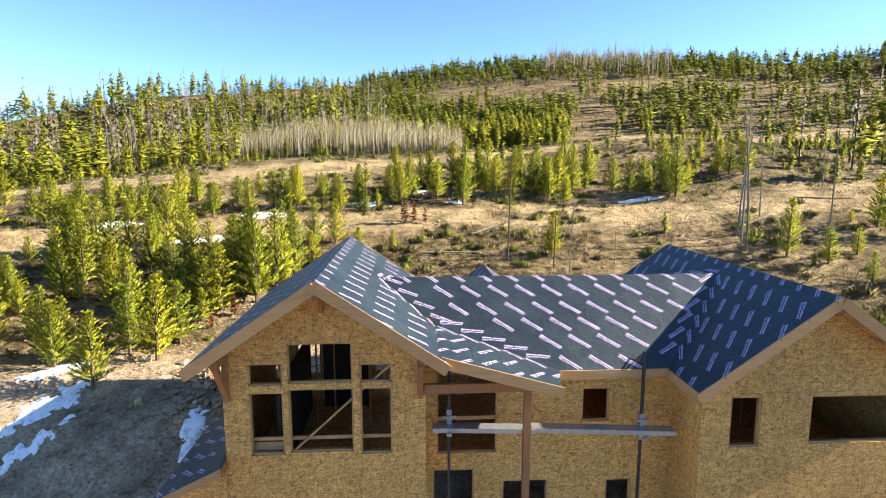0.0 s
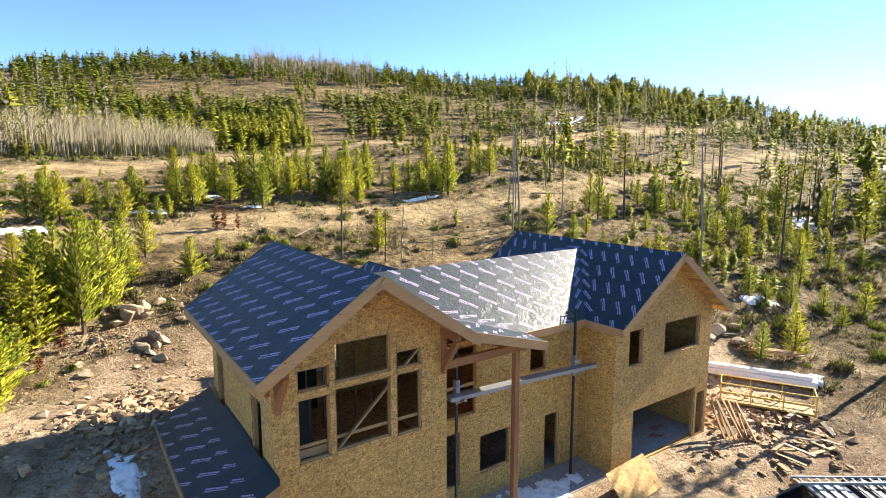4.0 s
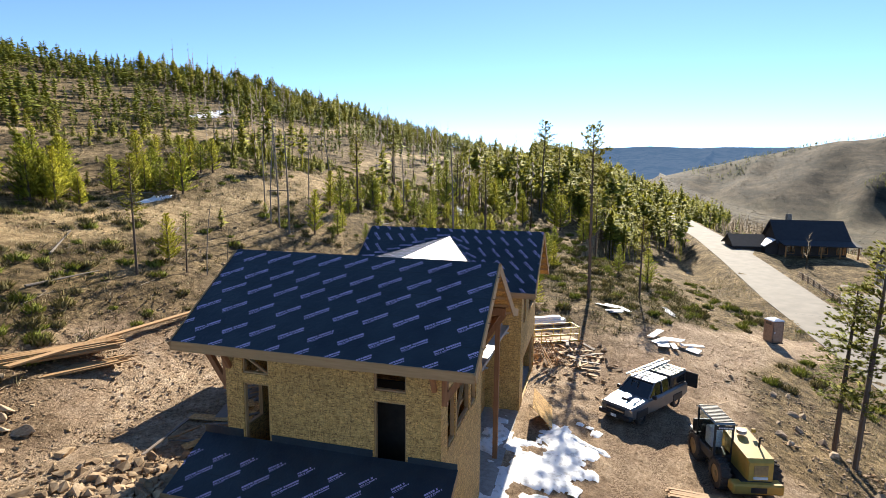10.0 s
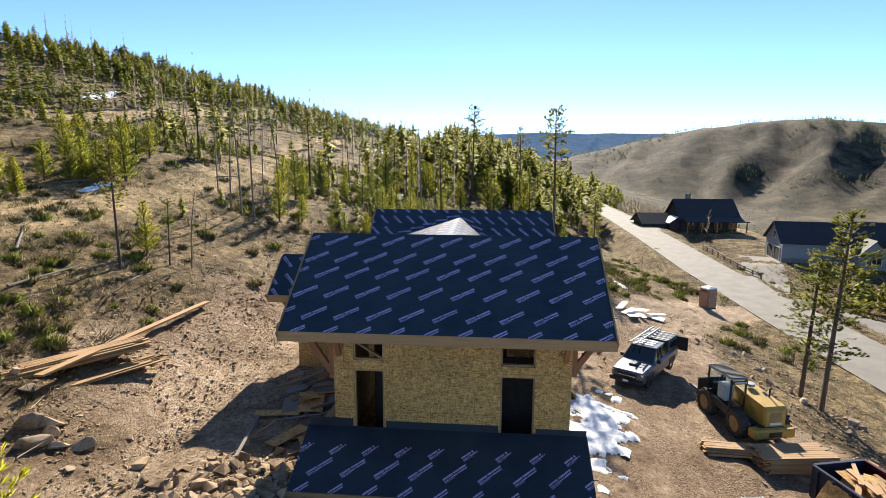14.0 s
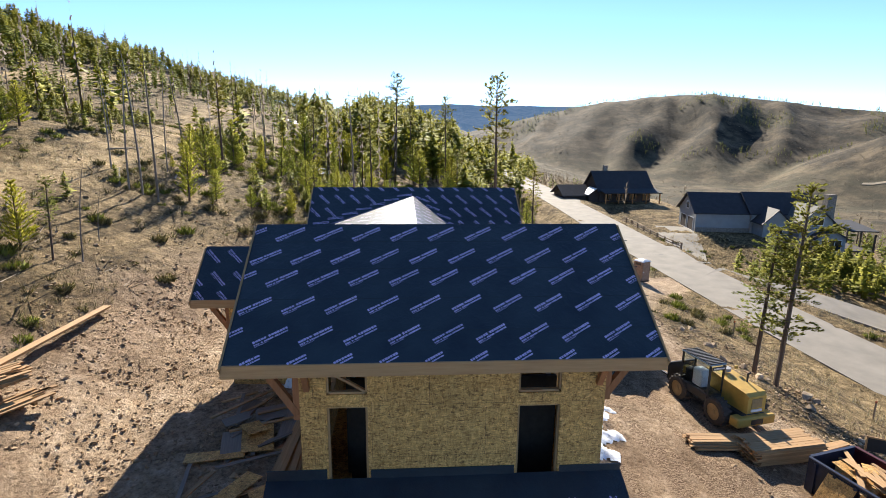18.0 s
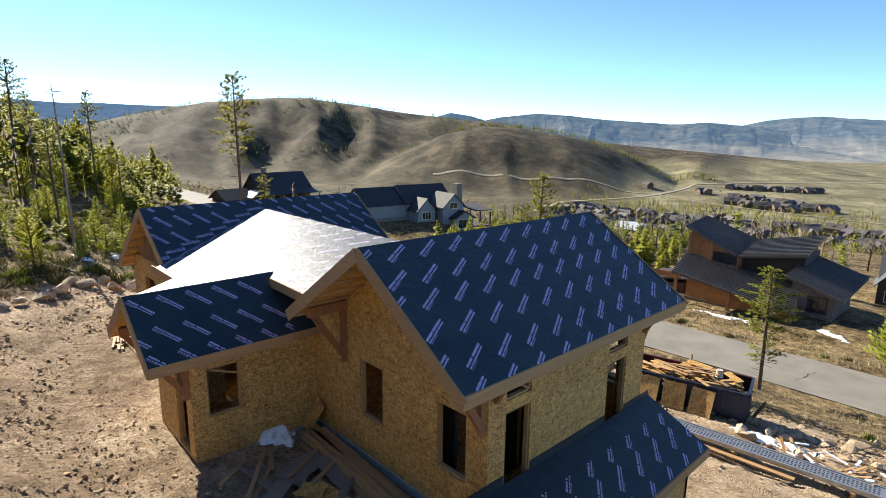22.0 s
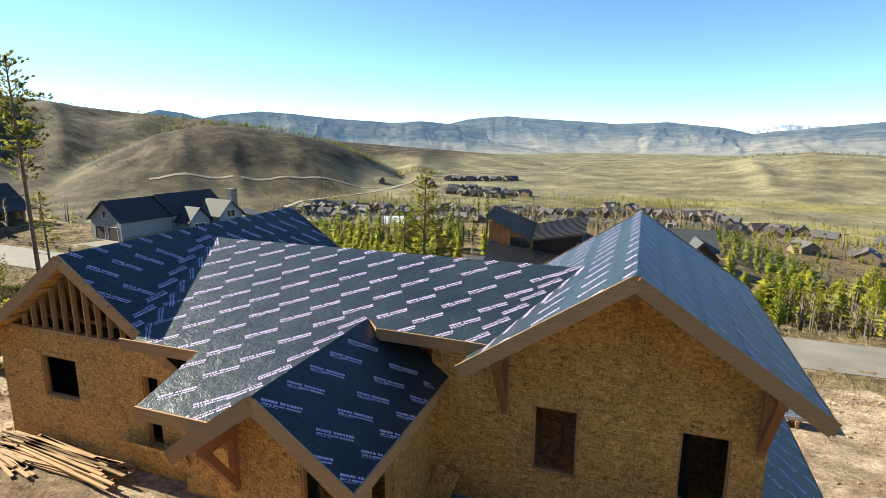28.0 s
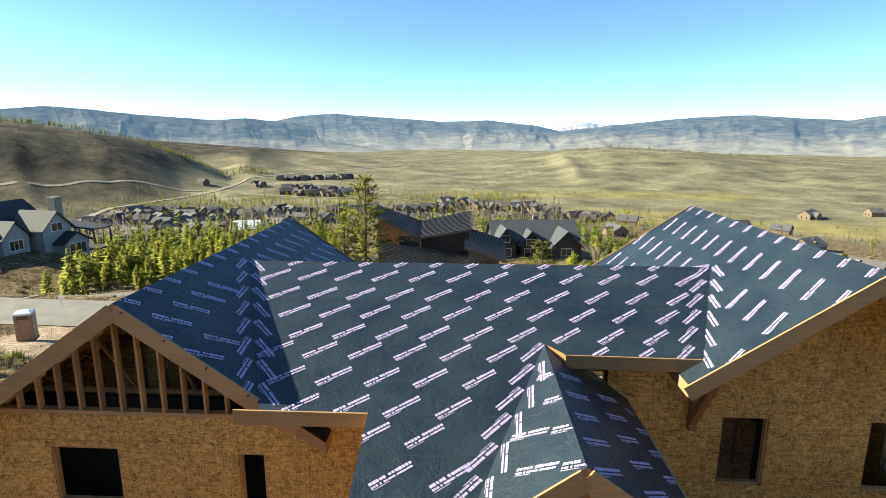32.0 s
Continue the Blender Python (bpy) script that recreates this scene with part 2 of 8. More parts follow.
def ground_z(x, y):
    x, y = np.asarray(x, float), np.asarray(y, float)
    r = np.hypot(x - CX, y - CY)
    az = np.degrees(np.arctan2(y - CY, x - CX))
    # the yard, by distance up the slope
    near = np.interp(y, [-60, -30, -21, -12, -8, -2, 3, 8, 14, 17, 20, 23, 27, 29, 33.6, 41, 60, 80],
                     [-15, -9.5, -7.6, -7.2, -6.0, -4.4, -3.0, -2.45, -1.95, -1.9, -0.2, 0.95, 1.15, 1.9, 3.5, 5.9, 10.0, 14.0])
    cut = np.interp(y, [14, 18, 20.6, 23, 27], [-1.95, -1.9, 0.85, 0.98, 1.15])
    inside = smooth(16.5, 14.8, x) * smooth(-8.5, -6.0, x) * (y > 14) * (y < 27)
    near = near * (1 - inside) + cut * inside
    near = near + smooth(14, 34, x) * np.interp(y, [-20, 0, 10, 24, 40, 60], [0.3, -0.6, 1.2, 1.3, 1.4, 3.5])
    near = near + smooth(-4, -9, x) * np.interp(y, [8, 14, 20, 26, 30], [0.0, 0.5, 0.9, 0.1, 0.0])
    s = np.interp(az, HILL_A, HILL_S)
    rr = np.maximum(r - 12, 0)
    fall = -8 - 84 * (1 - np.exp(-rr / 330))
    crest = np.interp(az, CREST_A, CREST_R)
    slope = s * rr - 1.0
    top = 10 + crest * (s * 340 - 11) / 352 - np.interp(az, [-5, 12, 25, 40, 100], [8.0, 4.0, 0.4, -0.8, 0.4])
    lift = np.clip((r - 90) / (crest - 90), 0, 1)
    slope = np.where(r < crest, slope + (top - (s * (crest - 12) - 1.0)) * lift ** 1.5, top - (r - crest) * 0.12)
    base = np.where(s > 0, slope, -6 + np.maximum(s * rr * (0.5 + 0.5 * smooth(95, 260, rr)), fall - 6))
    base = np.maximum(base, -92)
    k = smooth(40, 95, r)
    z = near * (1 - k) + base * k
    z = z + waves(x, y, 3, 4, 60) * 2.2 * smooth(70, 200, r) + waves(x, y, 5, 3, 9) * 0.5 * smooth(26, 60, r)
    z = z - 11 * smooth(60, 140, r) * smooth(480, 300, r) * smooth(-98, -112, az) * smooth(-168, -150, az)
    # rolling floor and the hills across the valley
    z = z + smooth(420, 900, r) * waves(x, y, 13, 5, 420) * 9
    u = np.radians(az) * 1700
    fold = np.clip(1 - np.abs(waves(u + waves(x, y, 15, 3, 420) * 120, r * 0.20, 14, 3, 300)) * 2.0, 0, 1)
    fine = np.clip(1 - np.abs(waves(u + waves(x, y, 16, 3, 160) * 60, r * 0.25, 17, 3, 110)) * 2.0, 0, 1)
    for ta, te, r0, r1, back, cut in ((MID_A, MID_E, 1150, 1850, 600, 0.36), (SPUR_A, SPUR_E, 900, 1280, 420, 0.10), (TAN_A, TAN_E, 1000, 1750, 700, 0.07)):
        h = 102 + np.tan(np.radians(np.interp(az, ta, te))) * r1
        f = np.clip((r - r0 + (r1 - r0) * 0.26 * (fold - 0.5)) / (r1 - r0), 0, 1)
        rise = f * f * (3 - 2 * f) * np.exp(-(np.maximum(r - r1, 0) / back) ** 2)
        gorge = 1 - cut * (1 - fold * 0.7 - fine * 0.3) * (4 * f * (1 - f)) ** 0.7
        z = np.maximum(z, -92 + np.maximum(h, 0) * rise * gorge)
    # level pads of the neighbouring houses
    for hx, hy, hz, r0, r1 in ((80, -38, -7.5, 11, 28), (108, -30, -6.4, 9, 24), (8, -40, -9.6, 9, 22)):
        w = 1 - smooth(r0, r1, np.hypot(x - hx, y - hy))
        z = z * (1 - w) + hz * w
    # the road's bench
    ry, rz = np.interp(x, ROAD_X, ROAD_Y), np.interp(x, ROAD_X, ROAD_Z)
    d = np.abs(y - ry)
    w = (1 - smooth(4.2, 9.0, d)) * (1 - smooth(230, 250, np.abs(x)))
    return z * (1 - w) + (rz - 0.05) * w


NA, NR = 900, 300
rad = np.concatenate([np.linspace(0.3, 60, 250), 60 * (4900 / 60) ** (np.arange(1, 151) / 150)])
ang = np.linspace(-math.pi, math.pi, NA, endpoint=False)
RR, AA = np.meshgrid(rad, ang)
GX, GY = CX + RR * np.cos(AA), CY + RR * np.sin(AA)
# wheel ruts worn into the drive: two lines of travel
RUTS = (([-4, 2, 8, 14, 20, 26, 31, 35, 40], [9.5, 8.8, 8.2, 6.6, 5.6, 3.4, -0.5, -5.5, -11]), ([-6, 0, 6, 12, 18, 25, 31, 36, 41], [6.6, 6.9, 7.0, 5.6, 4.4, 2.0, -2.5, -7.0, -12]), ([-6, 2, 10, 17, 24, 30], [10.6, 10.4, 9.6, 8.4, 6.0, 2.0]), ([-8, 0, 8, 16, 24, 31, 36], [8.0, 7.8, 9.2, 7.4, 4.6, 0.2, -5.0]))


def rut_depth(x, y):
    out = np.zeros_like(x)
    for xs_, ys_ in RUTS:
        d = y - np.interp(x, xs_, ys_) + waves(x, y, 24, 2, 5.0) * 0.5
        out = np.maximum(out, np.maximum(np.exp(-((d - 0.85) / 0.3) ** 4), np.exp(-((d + 0.85) / 0.3) ** 4)) * (x > xs_[0]) * (x < xs_[-1]))
    return out


ruts = rut_depth(GX, GY)
rough = 1 - smooth(14, 30, np.hypot((GX - 3) / 1.4, GY - 19))
GZ = ground_z(GX, GY) + (waves(GX, GY, 21, 4, 1.6) * 0.10 + waves(GX, GY, 22, 3, 0.6) * 0.06 * rough) * (RR < 90) * smooth(6, 12, RR) - ruts * 0.05
verts = np.stack([GX, GY, GZ], -1).reshape(-1, 3)
idx = np.arange(NA * len(rad)).reshape(NA, len(rad))
nxt = np.roll(idx, -1, 0)
faces = np.stack([idx[:, :-1], idx[:, 1:], nxt[:, 1:], nxt[:, :-1]], -1).reshape(-1, 4)
gm = bpy.data.meshes.new("ground")
gm.from_pydata(verts.tolist(), [], faces.tolist())
gm.polygons.foreach_set("use_smooth", [True] * len(gm.polygons))
# how bare, how grassy, how wooded the ground is at each place
rflat, xf, yf = RR.reshape(-1), GX.reshape(-1), GY.reshape(-1)
n1, n2 = waves(xf, yf, 31, 4, 14), waves(xf, yf, 32, 4, 5)
yard = (1 - smooth(13, 17, np.hypot((xf - 3) / 1.5, yf - 17) + n2 * 4)) 
drive = 1 - smooth(3.0, 5.0, np.abs(yf - np.interp(xf, [-20, -10, 5, 12, 22, 32, 40], [-2, 3, 6, 7, 5, -1, -9])) + n2 * 1.0)
drive = drive * (xf > -16) * (xf < 42)
bare = np.clip(np.maximum(yard, drive), 0, 1)
cover = gm.color_attributes.new("cover", 'FLOAT_COLOR', 'POINT')
band = np.maximum(1 - smooth(1.2, 3.2, np.abs(yf - np.interp(xf, [-40, -17, -5, 8, 21, 34, 45, 70, 110], [36.5, 39.6, 41.6, 43.2, 42.4, 41.6, 45, 52, 60])) + n2), 1 - smooth(2.0, 4.5, np.abs(yf - np.interp(xf, [-40, -22, -8, 4, 14, 28, 45, 69, 110, 154, 170], [54, 55.5, 61, 67, 72, 77, 83, 89, 89, 89, 95])) + n2))
band = band * (xf > -60) * (xf < 170)
dry = np.clip(0.02 + n1 * 0.75 + band * 1.2, 0, 1)
vale = smooth(350, 800, rflat)
patchy = waves(xf, yf, 54, 5, 150)
azf = np.degrees(np.arctan2(yf - CY, xf - CX))
zf_ = GZ.reshape(-1)
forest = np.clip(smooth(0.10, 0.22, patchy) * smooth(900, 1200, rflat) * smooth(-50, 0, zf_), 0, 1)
# irrigated meadow on the valley floor
meadow = smooth(560, 700, rflat) * smooth(1150, 950, rflat) * smooth(-84, -92, azf) * smooth(-138, -124, azf) * smooth(-0.25, 0.2, waves(xf, yf * 2.2, 53, 4, 240))
dry = np.where(rflat > 400, meadow, dry)
# damp, churned soil: the lower drive and the cut bank behind the house
damp = smooth(-6, 2, xf) * smooth(34, 26, xf) * smooth(-4, 2, yf) * smooth(14.5, 12, yf) + smooth(-14, -6, xf) * smooth(30, 20, xf) * smooth(26, 29, yf) * smooth(42, 35, yf)
damp = damp + smooth(4.5, 7.5, xf) * smooth(22, 17, xf) * smooth(23.4, 24.6, yf) * smooth(31, 28, yf)
damp = np.clip(damp * (0.75 + n2 * 0.9), 0, 1)
relief = gm.color_attributes.new("relief", 'FLOAT_COLOR', 'POINT')
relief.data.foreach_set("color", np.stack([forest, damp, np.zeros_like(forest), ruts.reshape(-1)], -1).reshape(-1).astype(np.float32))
cover.data.foreach_set("color", np.stack([bare, dry, vale, np.maximum(smooth(-78, -45, zf_) * smooth(780, 980, rflat) * smooth(-84, -72, azf), smooth(240, 380, rflat) * smooth(-66, -56, azf) * smooth(4, -4, azf) * 0.8) * smooth(3000, 2700, rflat)], -1).reshape(-1).astype(np.float32))


def ground_material():
    m, nt, b = material("hillside_ground", 0.95, 0, 0.15)
    v = coords(nt)
    at = nt.nodes.new("ShaderNodeVertexColor")
    at.layer_name = "cover"
    sep = nt.nodes.new("ShaderNodeSeparateColor")
    nt.links.new(at.outputs[0], sep.inputs[0])
    f1, f2, f3 = noise_tex(nt, v, 0.35, 6), noise_tex(nt, v, 1.7, 8, 0.72), noise_tex(nt, v, 8, 8, 0.8)
    dirt = ramp(nt, f2, [(0.30, (0.19, 0.13, 0.082)), (0.42, (0.40, 0.295, 0.195)), (0.55, (0.53, 0.41, 0.285)), (0.7, (0.69, 0.56, 0.42))])
    dirt = mix(nt, 1.0, dirt, ramp(nt, f1, [(0.36, (0.60, 0.56, 0.52)), (0.5, (0.92, 0.90, 0.88)), (0.62, (1.08, 1.06, 1.04))]), 'MULTIPLY')
    grit = ramp(nt, f3, [(0.36, (0.42, 0.40, 0.38)), (0.5, (0.95, 0.94, 0.93)), (0.64, (1.3, 1.28, 1.25))])
    dirt = mix(nt, 1.0, dirt, grit, 'MULTIPLY')
    grass = ramp(nt, f2, [(0.32, (0.22, 0.155, 0.08)), (0.5, (0.46, 0.345, 0.19)), (0.7, (0.63, 0.50, 0.30))])
    scrub = ramp(nt, f2, [(0.34, (0.045, 0.036, 0.018)), (0.46, (0.15, 0.112, 0.055)), (0.56, (0.29, 0.215, 0.115)), (0.68, (0.46, 0.355, 0.20))])
    gcol = mix(nt, sep.outputs[1], scrub, grass)
    gcol = mix(nt, 1.0, gcol, ramp(nt, f1, [(0.36, (0.42, 0.39, 0.33)), (0.5, (0.80, 0.77, 0.73)), (0.62, (1.06, 1.02, 0.96))]), 'MULTIPLY')
    gcol = mix(nt, 1.0, gcol, grit, 'MULTIPLY')
    f_far = noise_tex(nt, v, 0.02, 6, 0.65)
    valley = ramp(nt, noise_tex(nt, coords(nt, (1, 1, 1)), 0.011, 10, 0.72), [(0.34, (0.085, 0.074, 0.044)), (0.46, (0.160, 0.140, 0.082)), (0.54, (0.215, 0.190, 0.110)), (0.64, (0.30, 0.268, 0.155))])
    valley = mix(nt, sep.outputs[1], valley, ramp(nt, f_far, [(0.35, (0.15, 0.13, 0.05)), (0.6, (0.30, 0.26, 0.09))]))
    brush = ramp(nt, noise_tex(nt, coords(nt, (1, 1, 1)), 0.02, 10, 0.7), [(0.36, (0.016, 0.016, 0.011)), (0.45, (0.040, 0.033, 0.022)), (0.53, (0.078, 0.060, 0.038)), (0.64, (0.155, 0.118, 0.072))])
    valley = mix(nt, at.outputs["Alpha"], valley, brush)
    c = mix(nt, sep.outputs[2], gcol, valley)
    at2 = nt.nodes.new("ShaderNodeVertexColor")
    at2.layer_name = "relief"
    sep2 = nt.nodes.new("ShaderNodeSeparateColor")
    nt.links.new(at2.outputs[0], sep2.inputs[0])
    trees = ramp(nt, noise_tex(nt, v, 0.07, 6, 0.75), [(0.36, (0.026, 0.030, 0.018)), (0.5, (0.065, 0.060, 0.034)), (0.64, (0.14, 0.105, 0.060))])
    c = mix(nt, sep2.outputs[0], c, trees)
    tread = node(nt, "ShaderNodeTexWave", Scale=2.6, Distortion=22.0, Detail=8.0)
    tread.inputs["Detail Scale"].default_value = 1.2
    nt.links.new(v, tread.inputs["Vector"])
    packed = ramp(nt, tread.outputs["Fac"], [(0.3, (0.22, 0.15, 0.095)), (0.6, (0.40, 0.285, 0.18)), (0.85, (0.54, 0.41, 0.275))])
    dirt = mix(nt, at2.outputs["Alpha"], dirt, packed)
    dirt = mix(nt, sep2.outputs[1], dirt, mix(nt, 1.0, dirt, (0.74, 0.71, 0.69), 'MULTIPLY'))
    c = mix(nt, sep.outputs[0], c, dirt)
    c = mix(nt, sep2.outputs[1], c, mix(nt, 1.0, c, (0.86, 0.84, 0.83), 'MULTIPLY'))
    nt.links.new(c, b.inputs["Base Color"])
    h = nt.nodes.new("ShaderNodeMath")
    h.operation = 'MULTIPLY_ADD'
    h.inputs[1].default_value = 2.5
    nt.links.new(f2, h.inputs[0])
    nt.links.new(f3, h.inputs[2])
    crumb = noise_tex(nt, v, 5.0, 10, 0.82, 0.8)
    h2 = nt.nodes.new("ShaderNodeMath")
    h2.operation = 'MULTIPLY_ADD'
    h2.inputs[1].default_value = 0.9
    nt.links.new(crumb, h2.inputs[0])
    nt.links.new(h.outputs[0], h2.inputs[2])
    bump(nt, b, h2.outputs[0], 0.9, 0.10)
    return m


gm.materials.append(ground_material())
ground = tagged(new("ground", gm), "dry grassy hillside with bare churned dirt round the house", "ground", kind="structure")


def gz(x, y):
    return float(ground_z(x, y))


def ribbon(name, pts, width, mat, lift=0.03, thick=0.25):
    """A strip along the ground, pts = (x, y[, z]) in order."""
    bm = bmesh.new()
    rows = []
    for i, p in enumerate(pts):
        a, c = pts[max(i - 1, 0)], pts[min(i + 1, len(pts) - 1)]
        d = Vector((c[0] - a[0], c[1] - a[1], 0)).normalized()
        n = Vector((-d.y, d.x, 0))
        row = []
        for k in (-0.5, -0.25, 0, 0.25, 0.5):
            q = Vector((p[0], p[1], 0)) + n * width * k
            z = (p[2] if len(p) > 2 else gz(q.x, q.y)) + lift - 0.06 * abs(k) 
            row.append(bm.verts.new((q.x, q.y, z)))
        for k in (0.5, -0.5):
            q = Vector((p[0], p[1], 0)) + n * width * k
            row.append(bm.verts.new((q.x, q.y, row[0].co.z - thick)))
        rows.append(row)
    for r0, r1 in zip(rows, rows[1:]):
        for j in range(6):
            bm.faces.new((r0[j], r1[j], r1[j + 1], r0[j + 1]))
        bm.faces.new((r0[6], r1[6], r1[0], r0[0]))
    bmesh.ops.recalc_face_normals(bm, faces=bm.faces)
    me = bpy.data.meshes.new(name)
    bm.to_mesh(me)
    me.materials.append(mat)
    return new(name, me)


ASPHALT = plain("weathered_asphalt", (0.235, 0.208, 0.168), 0.85, 0, 0.2, 0.5, 0.5)
xs = np.arange(-120, 236, 4.0)
road = ribbon("road", [(x, float(np.interp(x, ROAD_X, ROAD_Y)), float(np.interp(x, ROAD_X, ROAD_Z))) for x in xs], 7.0, ASPHALT)
tagged(road, "sun-bleached grey asphalt road with cracks and sandy edges", "road", kind="structure")


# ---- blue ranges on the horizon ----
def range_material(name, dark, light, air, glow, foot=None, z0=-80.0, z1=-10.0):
    """Wooded slopes with bare tan feet; the blue air haze is painted on as emission."""
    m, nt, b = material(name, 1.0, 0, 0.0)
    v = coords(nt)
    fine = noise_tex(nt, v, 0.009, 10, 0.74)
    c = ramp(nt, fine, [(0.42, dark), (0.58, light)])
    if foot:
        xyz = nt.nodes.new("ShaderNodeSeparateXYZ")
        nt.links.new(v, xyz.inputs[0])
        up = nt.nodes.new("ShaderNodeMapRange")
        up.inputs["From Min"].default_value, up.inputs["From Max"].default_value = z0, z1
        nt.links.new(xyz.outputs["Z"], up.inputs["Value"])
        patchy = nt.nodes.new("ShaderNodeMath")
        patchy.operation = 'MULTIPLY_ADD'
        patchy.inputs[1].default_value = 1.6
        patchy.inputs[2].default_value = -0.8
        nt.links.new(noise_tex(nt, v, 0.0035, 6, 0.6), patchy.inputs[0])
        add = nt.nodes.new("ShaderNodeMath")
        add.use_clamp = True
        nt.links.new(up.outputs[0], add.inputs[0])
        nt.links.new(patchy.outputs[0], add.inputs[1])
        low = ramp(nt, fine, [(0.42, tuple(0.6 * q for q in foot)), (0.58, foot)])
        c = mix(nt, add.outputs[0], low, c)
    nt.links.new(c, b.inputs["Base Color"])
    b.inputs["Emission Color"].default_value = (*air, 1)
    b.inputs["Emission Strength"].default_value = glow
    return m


def backdrop_range(k, table, r0, r1, folds, mat, label):
    """One distant massif: crest heights by bearing, spurs and ravines running down to its foot."""
    crest_a, crest_e = zip(*sorted(zip(*table)))
    n, rows = 700, 34
    az = np.linspace(crest_a[0], crest_a[-1], n)
    a = np.radians(az)
    e = np.interp(az, crest_a, crest_e) + waves(a * 60, a * 0 + k, 70 + k, 5, 2.2) * 0.09
    top = 10 + np.tan(np.radians(e)) * r1
    v = []
    for j in range(rows):
        f = j / (rows - 1)
        rr = r0 + (r1 - r0) * f
        u = a * r1 + waves(a * 30, a * 0 + f * 2.0, 85 + k, 3, 1.0) * 160
        spur = np.clip(1 - np.abs(waves(u, a * 0 + f * 90, 80 + k, 3, folds)) * 2.0, 0, 1)
        small = np.clip(1 - np.abs(waves(u, a * 0 + f * 60, 95 + k, 3, folds * 0.3)) * 2.0, 0, 1)
        hold = np.clip(f * (1 + 0.5 * (spur - 0.5) * (1 - f)), 0, 1) ** 0.85
        z = -96 + (top + 96) * hold * (1 - 0.20 * (1 - spur * 0.7 - small * 0.3) * (4 * f * (1 - f)) ** 0.8)
        v.append(np.stack([CX + rr * np.cos(a), CY + rr * np.sin(a), np.minimum(z, top)], -1))
    V = np.concatenate(v)
    i = np.arange(rows * n).reshape(rows, n)
    F = np.stack([i[:-1, :-1], i[:-1, 1:], i[1:, 1:], i[1:, :-1]], -1).reshape(-1, 4)
    me = bpy.data.meshes.new("backdrop")
    me.from_pydata(V.tolist(), [], F.tolist())
    me.polygons.foreach_set("use_smooth", [True] * len(me.polygons))
    me.materials.append(mat)
    return tagged(new("backdrop", me), label, "mountains", kind="structure")


RANGE_NEAR = ([-40, -44, -46, -49, -52, -55, -60, -65, -68, -72.5, -78, -82, -88], [-1.5, 0.4, 1.0, 1.6, 1.95, 1.75, 1.3, 0.95, 1.15, 0.75, -0.4, -1.6, -2.4])
RANGE_BEHIND = ([-62, -66, -70, -73, -76.5, -80, -87, -91.6, -97, -101, -108], [-0.5, 0.3, 0.8, 1.4, 1.7, 1.4, 0.95, 1.1, 0.5, -0.5, -2.0])
RANGE_LONG = ([-90, -93, -97, -101, -104.5, -110, -112, -116, -120, -123, -125, -135, -150, -175], [-2.0, -1.2, -0.2, 0.3, 0.65, 1.2, 1.35, 1.5, 1.15, 1.0, 1.3, 1.3, 1.4, 1.2])
RANGE_SNOW = ([-94, -98, -101.6, -104, -108], [-0.5, 0.3, 0.95, 0.75, 0.0])
RANGE_BLUE = ([12, 6, 0.5, -5, -8, -12, -17.7, -24, -30], [1.2, 1.7, 2.0, 2.2, 2.05, 2.1, 2.0, 1.4, 0.5])
RANGE_KNOB = ([-38, -41, -43.5, -45.5, -49], [0.6, 1.2, 1.9, 1.65, 0.6])
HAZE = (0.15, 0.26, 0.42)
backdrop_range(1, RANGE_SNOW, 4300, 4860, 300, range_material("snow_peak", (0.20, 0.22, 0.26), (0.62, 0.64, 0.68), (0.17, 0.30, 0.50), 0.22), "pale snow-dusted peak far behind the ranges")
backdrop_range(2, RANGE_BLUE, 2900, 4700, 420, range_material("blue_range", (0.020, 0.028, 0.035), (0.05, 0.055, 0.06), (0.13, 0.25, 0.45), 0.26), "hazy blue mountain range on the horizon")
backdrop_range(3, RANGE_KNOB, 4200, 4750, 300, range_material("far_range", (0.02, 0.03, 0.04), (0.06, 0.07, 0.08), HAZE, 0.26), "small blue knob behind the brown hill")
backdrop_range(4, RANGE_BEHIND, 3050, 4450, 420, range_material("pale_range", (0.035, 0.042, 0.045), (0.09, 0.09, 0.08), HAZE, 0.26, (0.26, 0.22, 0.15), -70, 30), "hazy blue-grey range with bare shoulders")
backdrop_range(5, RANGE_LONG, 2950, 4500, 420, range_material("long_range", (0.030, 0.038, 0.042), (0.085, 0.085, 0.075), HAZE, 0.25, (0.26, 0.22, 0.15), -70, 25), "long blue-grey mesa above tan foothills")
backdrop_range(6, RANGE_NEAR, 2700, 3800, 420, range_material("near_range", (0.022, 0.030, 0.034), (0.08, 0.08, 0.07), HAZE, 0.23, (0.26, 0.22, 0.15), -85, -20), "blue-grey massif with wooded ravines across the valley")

# ---- house ----
def thing(name, label, category, at=(0, 0, 0), group="", rz=0.0, kind=""):
    e = new(name)
    e.matrix_world = pose(*at, 0, 0, rz)
    e.empty_display_size = 0.2
    return tagged(e, label, category, group, kind)


def part(name, bm, mat, parent=None, label="", smooth_faces=False):
    me = bpy.data.meshes.new(name)
    bmesh.ops.recalc_face_normals(bm, faces=bm.faces)
    bm.to_mesh(me)
    bm.free()
    for m in (mat if isinstance(mat, (list, tuple)) else [mat]):
        me.materials.append(m)
    if smooth_faces:
        me.polygons.foreach_set("use_smooth", [True] * len(me.polygons))
    ob = new(name, me)
    if parent is not None:
        ob.parent = parent
    if label:
        tagged(ob, label)
    return ob


